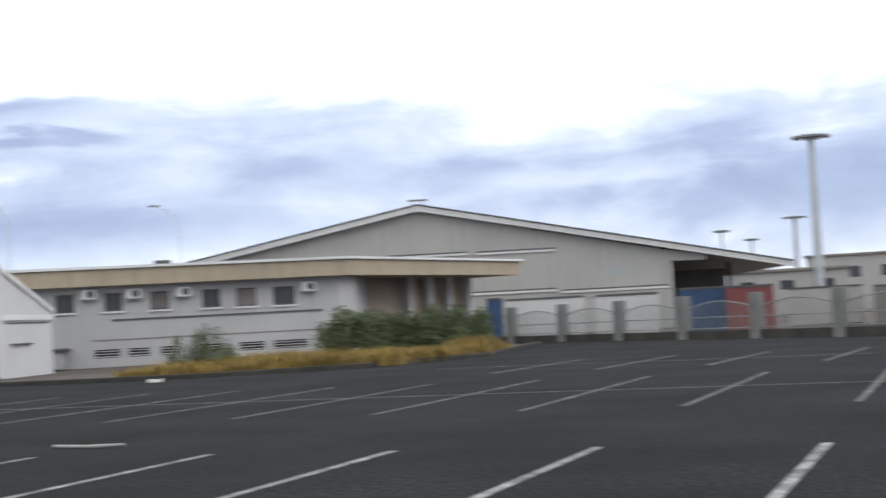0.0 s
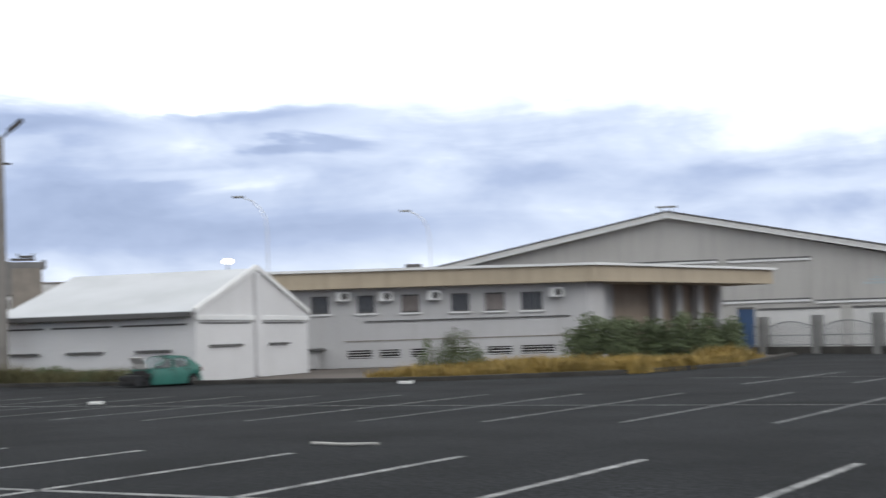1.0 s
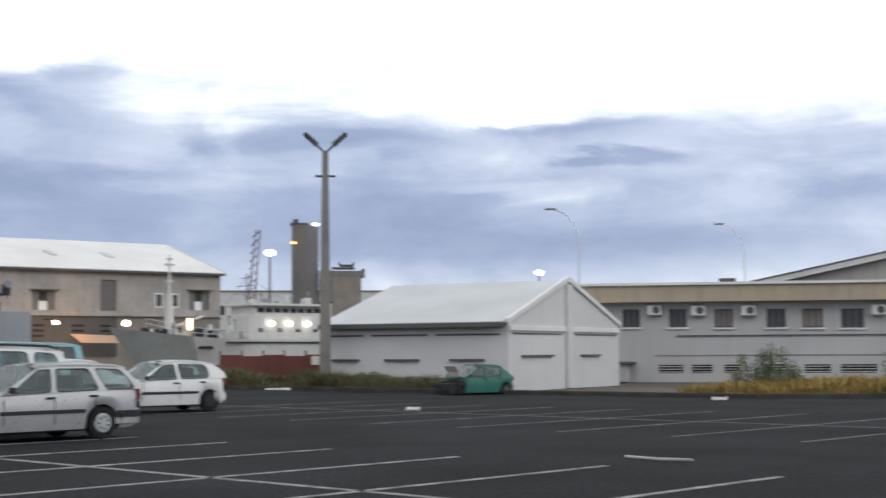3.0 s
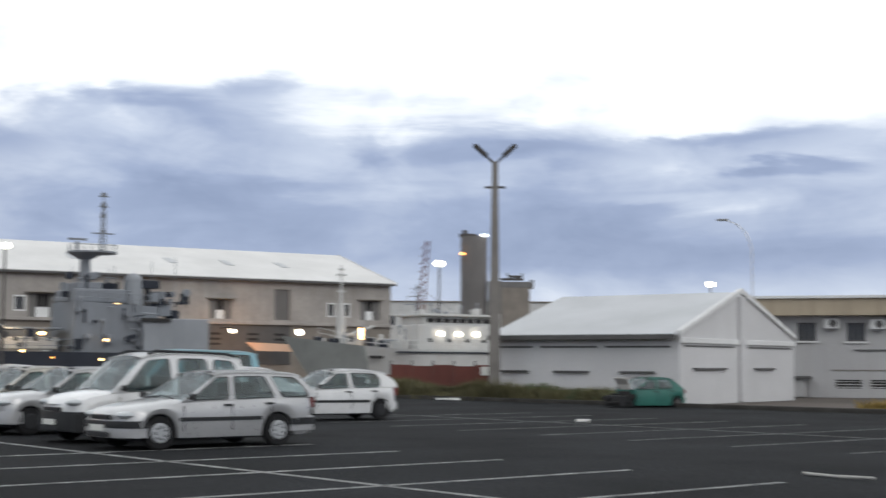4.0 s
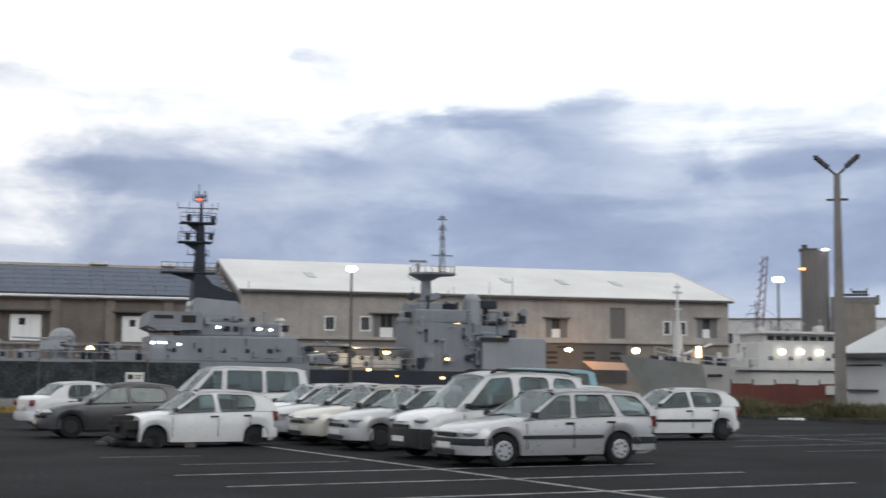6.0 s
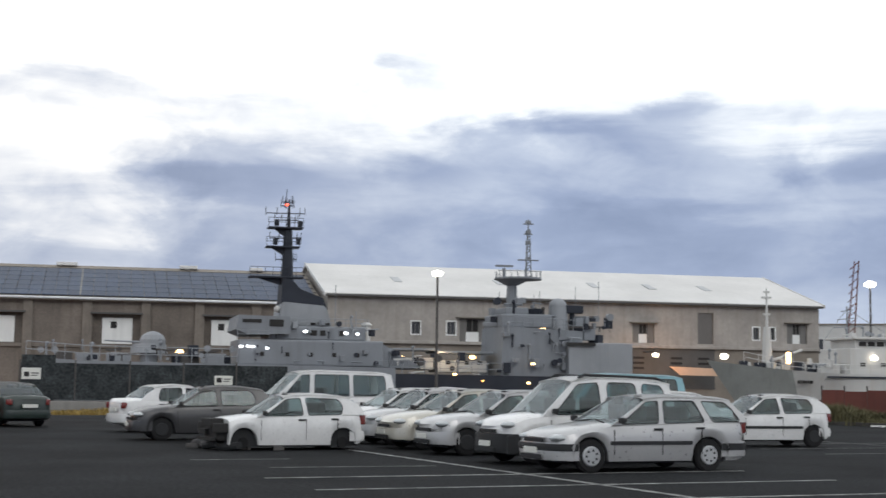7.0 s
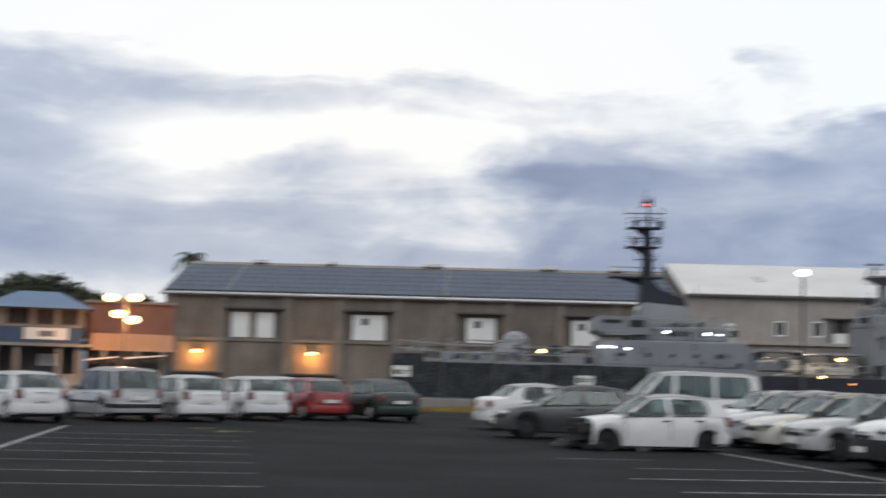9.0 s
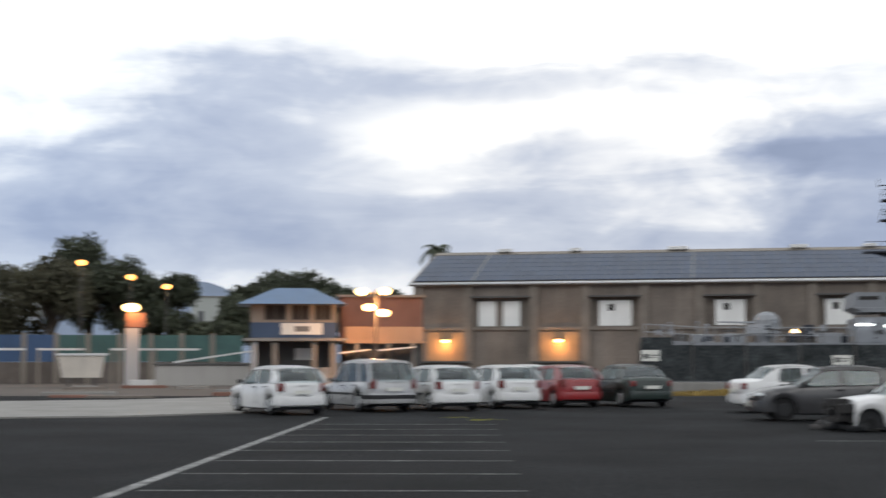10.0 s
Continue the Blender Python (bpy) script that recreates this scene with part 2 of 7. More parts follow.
RUST_RED = surf("oxide_red_paint", (0.13, 0.035, 0.025), 0.7, var=0.25, streak=0.4)
FENCE_NET = surf("dark_fence_netting", (0.044, 0.050, 0.053), 0.9, var=0.5, s1=1.4, s2=7, grain=0.8)
GREEN_FENCE = surf("green_mesh_fence", (0.05, 0.11, 0.105), 0.8, var=0.25, s1=0.6)
BLUE_PAINT = surf("blue_container_paint", (0.03, 0.072, 0.16), 0.6, var=0.2, streak=0.3)
RED_PAINT = surf("red_container_paint", (0.20, 0.055, 0.052), 0.6, var=0.2, streak=0.3)
KIOSK_BLUE = surf("blue_roof_sheet", (0.08, 0.14, 0.24), 0.5, var=0.15)
DARK_BLUE = surf("dark_blue_sign", (0.03, 0.06, 0.12), 0.6, var=0.15)
ORANGE_WALL = surf("orange_wall", (0.36, 0.23, 0.15), 0.85, var=0.15, streak=0.2)
BRICK_RED = surf("brick_red_wall", (0.20, 0.10, 0.075), 0.85, var=0.2)
TYRE = surf("tyre_rubber", (0.018, 0.018, 0.019), 0.85, var=0.2, s2=40)
HUB = surf("hubcap_grey", (0.42, 0.43, 0.44), 0.4, 0.4, var=0.15, s2=30)
PLASTIC = surf("black_plastic_trim", (0.028, 0.029, 0.031), 0.6, var=0.15)
INTERIOR = surf("car_interior", (0.06, 0.06, 0.062), 0.9, var=0.2)
PLATE = surf("number_plate", (0.62, 0.62, 0.58), 0.5, var=0.05)
HEADLIGHT = surf("headlight_lens", (0.36, 0.38, 0.39), 0.12, var=0.15, bump=0, coat=0.6)
TAIL = surf("tail_light_lens", (0.17, 0.03, 0.028), 0.2, var=0.15, bump=0, coat=0.5)
CAR_GLASS = glazing("car_side_glass", (0.70, 0.77, 0.77), 0.03, 0.03, 0.24)
SCREEN_GLASS = glazing("car_screen_glass", (0.76, 0.81, 0.82), 0.04, 0.06, 0.40)
WINDOW_GLASS = surf("window_glass", (0.05, 0.052, 0.058), 0.12, var=0.2, bump=0)
CURTAIN = surf("dim_curtain", (0.23, 0.20, 0.19), 0.9, var=0.2, s2=5)
CAR_WHITE = surf("white_car_paint", (0.62, 0.62, 0.62), 0.35, var=0.10, s1=1.6, bump=0, coat=0.7)
CAR_SILVER = surf("silver_car_paint", (0.40, 0.40, 0.405), 0.36, 0.4, var=0.07, s1=1.2, bump=0, coat=0.7)
CAR_BEIGE = surf("pale_gold_car_paint", (0.46, 0.44, 0.39), 0.36, 0.4, var=0.07, s1=1.2, bump=0, coat=0.7)
CAR_GREY = surf("dark_grey_car_paint", (0.045, 0.045, 0.048), 0.38, 0.3, var=0.1, s1=1.2, bump=0, coat=0.35)
CAR_RED = surf("red_car_paint", (0.24, 0.016, 0.018), 0.36, var=0.1, s1=1.2, bump=0, coat=0.6)
CAR_GREEN = surf("dark_green_car_paint", (0.010, 0.020, 0.017), 0.38, var=0.12, s1=1.2, bump=0, coat=0.35)
CAR_TEAL = surf("faded_teal_car_paint", (0.022, 0.125, 0.10), 0.5, var=0.18, s1=1.5, bump=0.05)
CAR_BLUE = surf("light_blue_van_paint", (0.22, 0.42, 0.48), 0.4, var=0.1, coat=0.5)
LEAF = surf("tree_leaves", (0.048, 0.058, 0.034), 0.8, var=0.4, s1=0.5, s2=3, bump=0)
# warmer copy of the leaves, with the sodium lamps' tint in the colour
LEAF_LAMPLIT = surf("lamplit_tree_leaves", (0.062, 0.060, 0.034), 0.8, var=0.4, s1=0.5, s2=3, bump=0)
SHRUB = surf("shrub_leaves", (0.10, 0.125, 0.06), 0.8, var=0.4, s1=1, s2=5, bump=0)
GRASS_DRY = surf("dry_yellow_grass", (0.28, 0.195, 0.055), 0.9, var=0.4, s1=0.8, s2=5, bump=0)
GRASS_GREEN = surf("verge_grass", (0.115, 0.105, 0.05), 0.9, var=0.4, s1=0.8, s2=5, bump=0)
CANVAS = surf("pale_canvas", (0.62, 0.42, 0.30), 0.8, var=0.12)
BARK = surf("bark", (0.07, 0.055, 0.042), 0.95, var=0.3)
PALE_STICK = surf("bleached_batten", (0.36, 0.35, 0.33), 0.85, var=0.2)
LITTER = surf("pale_litter", (0.68, 0.68, 0.66), 0.7, var=0.1)
# the hill's blue is distance haze mixed into its base colour
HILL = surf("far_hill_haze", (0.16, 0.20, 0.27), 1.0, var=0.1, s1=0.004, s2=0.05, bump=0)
FIELD = surf("far_pale_field", (0.36, 0.38, 0.36), 1.0, var=0.1, s1=0.01, s2=0.1, bump=0)
for _m in (TYRE, PLASTIC, DARK, INTERIOR, DARK_STEEL, LOUVRE, FENCE_NET, OLD_CONCRETE, NAVY_DARK):
    _m.node_tree.nodes["Principled BSDF"].inputs["Specular IOR Level"].default_value = 0.15
FENCE_POST = surf("weathered_concrete_post", (0.19, 0.188, 0.182), 0.9, var=0.25, s1=1, s2=9, streak=0.35)
SOLAR_PILASTER = surf("brown_pilaster", (0.185, 0.162, 0.14), 0.9, var=0.25, s1=0.5, s2=6, streak=0.4)
GLOW_WHITE = glowing("floodlight_glow", (1.0, 0.90, 0.74), 9)
GLOW_WARM = glowing("sodium_glow", (1.0, 0.62, 0.26), 8)
GLOW_ORANGE = glowing("orange_glow", (1.0, 0.42, 0.10), 5)
GLOW_RED = glowing("red_signal_glow", (1.0, 0.10, 0.05), 4)
GLOW_COOL = glowing("cool_deck_light", (0.95, 0.97, 1.0), 7)


# ---- helpers for meshes ----
def box(bm, cx, cy, cz, sx, sy, sz, rz=0.0, bev=0.0):
    m = Matrix.Translation((cx, cy, cz)) @ Matrix.Rotation(radians(rz), 4, "Z") @ Matrix.Diagonal((sx, sy, sz, 1))
    vs = bmesh.ops.create_cube(bm, size=1, matrix=m)["verts"]
    if bev:
        es = list({e for v in vs for e in v.link_edges})
        bmesh.ops.bevel(bm, geom=es, offset=bev, segments=2, affect="EDGES", profile=0.6)


def span(bm, x0, x1, y0, y1, z0, z1, bev=0.0):
    box(bm, (x0 + x1) / 2, (y0 + y1) / 2, (z0 + z1) / 2, abs(x1 - x0), abs(y1 - y0), abs(z1 - z0), 0, bev)


def rod(bm, a, b, r0, r1=None, n=8):
    a, b = Vector(a), Vector(b)
    d = b - a
    m = Matrix.Translation((a + b) / 2) @ d.to_track_quat("Z", "Y").to_matrix().to_4x4()
    bmesh.ops.create_cone(bm, cap_ends=True, segments=n, radius1=r0, radius2=r0 if r1 is None else r1, depth=d.length, matrix=m)


def ball(bm, x, y, z, r, sx=1.0, sy=1.0, sz=1.0, n=12):
    bmesh.ops.create_uvsphere(bm, u_segments=n, v_segments=max(6, n // 2), radius=r, matrix=Matrix.Translation((x, y, z)) @ Matrix.Diagonal((sx, sy, sz, 1)))


def slab(bm, pts, z0, z1):
    a = [bm.verts.new((x, y, z0)) for x, y in pts]
    b = [bm.verts.new((x, y, z1)) for x, y in pts]
    fs = [bm.faces.new(a[::-1]), bm.faces.new(b)]
    for i in range(len(a)):
        j = (i + 1) % len(a)
        fs.append(bm.faces.new((a[i], a[j], b[j], b[i])))
    bmesh.ops.recalc_face_normals(bm, faces=fs)


def side_slab(bm, pts, y0, y1):
    """A prism from a side outline (x, z), between two depths."""
    a = [bm.verts.new((x, y0, z)) for x, z in pts]
    b = [bm.verts.new((x, y1, z)) for x, z in pts]
    fs = [bm.faces.new(a), bm.faces.new(b[::-1])]
    for i in range(len(a)):
        j = (i + 1) % len(a)
        fs.append(bm.faces.new((a[i], b[i], b[j], a[j])))
    bmesh.ops.recalc_face_normals(bm, faces=fs)


def end_slab(bm, pts, x0, x1):
    """A prism from an end outline (y, z), between two places along x."""
    a = [bm.verts.new((x0, y, z)) for y, z in pts]
    b = [bm.verts.new((x1, y, z)) for y, z in pts]
    fs = [bm.faces.new(a), bm.faces.new(b[::-1])]
    for i in range(len(a)):
        j = (i + 1) % len(a)
        fs.append(bm.faces.new((a[i], b[i], b[j], a[j])))
    bmesh.ops.recalc_face_normals(bm, faces=fs)


def pierced(bm, x0, x1, z0, z1, y0, y1, holes):
    """A wall along x, in one piece, with openings (x0, x1, z0, z1) right through it."""
    xs = sorted({x0, x1, *[v for h in holes for v in h[:2]]})
    zs = sorted({z0, z1, *[v for h in holes for v in h[2:]]})
    solid = set()
    for i, (a, b) in enumerate(zip(xs, xs[1:])):
        for j, (c, d) in enumerate(zip(zs, zs[1:])):
            mx, mz = (a + b) / 2, (c + d) / 2
            if not any(h[0] < mx < h[1] and h[2] < mz < h[3] for h in holes):
                solid.add((i, j))
    made = {}

    def v(i, j, y):
        if (i, j, y) not in made:
            made[i, j, y] = bm.verts.new((xs[i], y, zs[j]))
        return made[i, j, y]
    fs = []
    for i, j in solid:
        for y in (y0, y1):
            fs.append(bm.faces.new((v(i, j, y), v(i + 1, j, y), v(i + 1, j + 1, y), v(i, j + 1, y))))
        for di, dj, a, b in ((-1, 0, (0, 0), (0, 1)), (1, 0, (1, 0), (1, 1)), (0, -1, (0, 0), (1, 0)), (0, 1, (0, 1), (1, 1))):
            if (i + di, j + dj) not in solid:
                p, q = (i + a[0], j + a[1]), (i + b[0], j + b[1])
                fs.append(bm.faces.new((v(*p, y0), v(*q, y0), v(*q, y1), v(*p, y1))))
    bmesh.ops.recalc_face_normals(bm, faces=fs)


def mesh_ob(name, bm, material, smooth=False):
    me = bpy.data.meshes.new(name)
    bm.to_mesh(me)
    bm.free()
    me.materials.append(material)
    if smooth:
        me.polygons.foreach_set("use_smooth", [True] * len(me.polygons))
        me.set_sharp_from_angle(angle=radians(smooth))
    return new(name, me)


def part(name, bm, material, parent, label="", smooth=False):
    ob = mesh_ob(name, bm, material, smooth)
    ob.parent = parent
    if label:
        ob["label"] = label
    return ob


def thing(name, label, category, m=None, group="", kind=""):
    ob = new(name)
    ob.empty_display_size = 0.3
    ob.matrix_basis = m or Matrix()
    return tagged(ob, label, category, group, kind)


def solo(name, bm, material, label, category, m=None, group="", kind="", smooth=False):
    ob = mesh_ob(name, bm, material, smooth)
    ob.matrix_basis = m or Matrix()
    return tagged(ob, label, category, group, kind)


def quick(name, material, parent, *spans, bev=0.0, label=""):
    first = None
    for s in spans:
        bm = bmesh.new()
        span(bm, *s, bev=bev)
        ob = part(name, bm, material, parent, label)
        first = first or ob
    return first


# ---- ground ----
def sheet(name, pts, z, material, label, category):
    bm = bmesh.new()
    slab(bm, pts, z - 0.3, z)
    return solo(name, bm, material, label, category, kind="structure")


sheet("ground", [(-4000, -4000), (4000, -4000), (4000, 4000), (-4000, 4000)], -0.06, EARTH, "bare trodden earth of the harbour yard", "ground")
sheet("road", [(-64, -40), (40, -40), (40, 46), (12, 48), (-2, 55), (-21, 73), (-17.6, 52), (-19.5, 45), (-24, 41.2), (-50, 40.2), (-64, 44)], 0.0, ASPHALT,
      "dark patched asphalt of the car park", "car park")
sheet("pavement", [(-37.5, -20), (-38.6, -12.5), (-39.6, -9.4), (-42.3, -6.6), (-62, -8.6), (-56, -13.6), (-51, -24)], 0.05, CONCRETE,
      "pale concrete access lane beside the asphalt", "lane")

# painted lines: each line is a piece of the car park
lot = thing("trim", "faded white parking bay lines on asphalt", "road marking", kind="structure")


def paint_line(a, b, w=0.11, paint=None):
    a, b = Vector(a), Vector(b)
    d = (b - a).normalized()
    q = Vector((-d.y, d.x)) * w / 2
    bm = bmesh.new()
    slab(bm, [tuple(a + q), tuple(a - q), tuple(b - q), tuple(b + q)], 0.0, 0.004)
    part("line", bm, paint or PAINT_LINE, lot)


for x in (3.4, 0.9, -1.66, -4.16, -6.65, -9.1, -11.75, -14.45, -17.2, -19.9, -22.5):
    paint_line((x, 6.7), (x + 0.05, 15.9), 0.12)
for k in range(-5, 11):
    paint_line((-6.9 - 2.6 * k, 22.0), (-6.9 - 2.6 * k, 31.8), 0.11, PAINT_FAINT)
paint_line((-27.95, 6.8), (-27.9, 8.8), 0.11, PAINT_FAINT)
paint_line((-25.2, 7.6), (-25.1, 10.8), 0.11, PAINT_FAINT)
for k in range(8):
    paint_line((-17.35 - 2.55 * k, -3.9), (-17.3 - 2.55 * k, 0.75), 0.10, PAINT_FAINT)
paint_line((-36.0, 11.37), (2.0, 11.33), 0.13)
paint_line((-40, 27.1), (9, 26.9), 0.12, PAINT_FAINT)
paint_line((-39.5, -3.85), (-14.0, -4.12), 0.17)
paint_line((-15.5, 41.2), (-2.5, 40.0), 0.12, PAINT_FAINT)
for k in range(4):
    paint_line((-12.2 + 2.9 * k, 36.4), (-11.7 + 2.9 * k, 44.6), 0.13, PAINT_FAINT)

# low concrete edge towards the sheds
bm = bmesh.new()
for (x0, y0), (x1, y1) in (((-60, 39.9), (-42, 40.3)), ((-42, 40.3), (-24.2, 41.3)), ((-24.2, 41.3), (-19.6, 45.2)), ((-19.6, 45.2), (-17.6, 52.0)), ((-17.6, 52.0), (-20.5, 69.0))):
    L, az = math.hypot(x1 - x0, y1 - y0), math.degrees(math.atan2(y1 - y0, x1 - x0))
    box(bm, (x0 + x1) / 2, (y0 + y1) / 2 + 0.15, 0.05, L + 0.1, 0.3, 0.2, az, 0.03)
solo("kerb", bm, OLD_CONCRETE, "dark weathered concrete kerb at the car park's edge", "kerb", kind="structure")


# ---- white gabled warehouse and solar-roofed warehouse on the quay ----
QUAY = pose(-116.21, 20.49, 0, 0, 0, 80)


def window_unit(parent, x0, x1, z0, z1, y, frame_mat, glass_mat, mullions=1, name="window"):
    """A framed window set back in its opening."""
    bm = bmesh.new()
    f = 0.07
    xs = [x0 + (x1 - x0) * i / (mullions + 1) for i in range(mullions + 2)]
    pierced(bm, x0, x1, z0, z1, y, y + 0.08, [(a + (f if a == x0 else 0.03), b - (f if b == x1 else 0.03), z0 + f, z1 - f) for a, b in zip(xs, xs[1:])])
    w = part(name, bm, frame_mat, parent)
    g = bmesh.new()
    span(g, x0 + f, x1 - f, y + 0.03, y + 0.05, z0 + f, z1 - f)
    part("pane", g, glass_mat, w)
    return w


def white_warehouse():
    w = thing("warehouse", "long white-roofed harbour warehouse with beige stained walls", "warehouse", QUAY)
    x0, x1, D, E, R = 18.36, 63.7, 24.0, 8.95, 12.4
    holes = [(45.6, 47.65, 5.43, 7.13), (51.8, 53.3, 5.42, 8.2), (57.15, 57.75, 5.9, 7.0), (58.7, 59.3, 5.9, 7.0), (60.5, 62.5, 5.6, 7.4),
             (29.8, 32.2, 5.1, 7.2), (25.6, 26.35, 5.8, 6.85), (28.7, 29.45, 5.8, 6.9), (38.2, 40.2, 5.4, 7.2)]
    bm = bmesh.new()
    pierced(bm, x0, x1, 4.95, E, 0, 0.35, holes)
    part("wall", bm, BEIGE_WALL, w, "beige weathered upper wall")
    bm = bmesh.new()
    span(bm, x0, x1, 0.06, 0.4, 0, 4.95)
    part("wall", bm, PILASTER, w, "darker grey-brown ground floor wall")
    for xe in (x0 + 0.02, x1 - 0.37):
        bm = bmesh.new()
        end_slab(bm, [(0.4, 0), (D, 0), (D, E), (D / 2, R - 0.08), (0.4, E)], xe, xe + 0.35)
        part("gable_wall", bm, BEIGE_WALL, w)
    quick("wall", BEIGE_WALL, w, (x0, x1, D, D + 0.3, 0, E))
    quick("ledge", BEIGE_WALL, w, (x0, x1, -0.22, 0.0, 4.95, 5.22), bev=0.03)
    quick("gutter", LOUVRE, w, (x0 - 0.2, x1 + 0.2, -0.55, -0.3, E - 0.12, E + 0.08), bev=0.03)
    for s, y0, y1 in ((1, -0.5, D / 2), (-1, D + 0.5, D / 2)):
        bm = bmesh.new()
        a, b = E - 0.02, R
        end_slab(bm, [(y0, a), (y1, b), (y1, b + 0.16), (y0, a + 0.16)], x0 - 0.3, x1 + 0.3)
        part("roof", bm, WHITE_ROOF, w, "white sheet metal roof slope")
    # barge boards and skylights
    for xe in (x0 - 0.36, x1 + 0.31):
        bm = bmesh.new()
        end_slab(bm, [(-0.55, E - 0.1), (D / 2, R - 0.02), (D / 2, R + 0.24), (-0.55, E + 0.2)], xe, xe + 0.06)
        part("barge_board", bm, WHITE_TRIM, w)
    k = (R - E) / (D / 2 + 0.5)
    for xs in (25.0, 34.5, 43.5, 49.0, 54.5):
        bm = bmesh.new()
        end_slab(bm, [(4.6, E + 0.155 + k * 5.1), (6.6, E + 0.155 + k * 7.1), (6.6, E + 0.21 + k * 7.1), (4.6, E + 0.21 + k * 5.1)], xs, xs + 0.7)
        part("skylight", bm, SHED_ROOF, w)
    for xa, xb, za, zb in holes:
        if zb - za > 2.5:
            sh = quick("shutter", SHUTTER, w, (xa, xb, 0.2, 0.26, za, zb))
            quick("slat", SHUTTER, sh, *[(xa, xb, 0.17, 0.199, za + 0.2 * i, za + 0.2 * i + 0.1) for i in range(1, 13)])
            continue
        wide = xb - xa > 1.2
        if wide:
            quick("lintel", PILASTER, w, (xa - 0.3, xb + 0.3, -0.4, -0.002, zb + 0.04, zb + 0.12), bev=0.02)
            m = (xa + xb) / 2
            quick("shutter", SHUTTER, w, (xa, xa + 0.62, 0.15, 0.22, za, zb), label="grey folding shutter leaf")
            quick("shutter", SHUTTER, w, (xb - 0.62, xb, 0.15, 0.22, za, zb), label="grey folding shutter leaf")
            window_unit(w, xa + 0.63, xb - 0.63, za + (zb - za) * 0.45, zb, 0.2, SHUTTER, DARK, 1)
            quick("panel", DOOR_WHITE, w, (xa + 0.63, xb - 0.63, 0.2, 0.26, za, za + (zb - za) * 0.45))
        else:
            quick("frame", DOOR_WHITE, w, (xa - 0.1, xa, -0.04, 0.1, za - 0.1, zb + 0.1), (xb, xb + 0.1, -0.04, 0.1, za - 0.1, zb + 0.1),
                  (xa, xb, -0.04, 0.1, zb, zb + 0.1), (xa, xb, -0.04, 0.1, za - 0.1, za))
            window_unit(w, xa, xb, za, zb, 0.16, SHUTTER, WINDOW_GLASS, 1)
    # dark boarded bay with louvres, and a lit one
    quick("infill_panel", LOUVRE, w, (40.5, 53.4, -0.02, 0.058, 1.4, 4.93))
    for xs in (43.6, 45.6, 49.2, 51.8):
        for z in (3.1, 3.55, 4.0):
            quick("louvre", DARK, w, (xs, xs + 1.05, -0.07, -0.022, z, z + 0.2))
    # sloping canvas awning that the lamp lights
    bm = bmesh.new()
    side_slab(bm, [(48.3, 3.35), (53.2, 3.2), (53.9, 2.55), (49.3, 2.6)], -1.9, -1.8)
    part("awning", bm, CANVAS, w, "pale canvas awning")
    return w


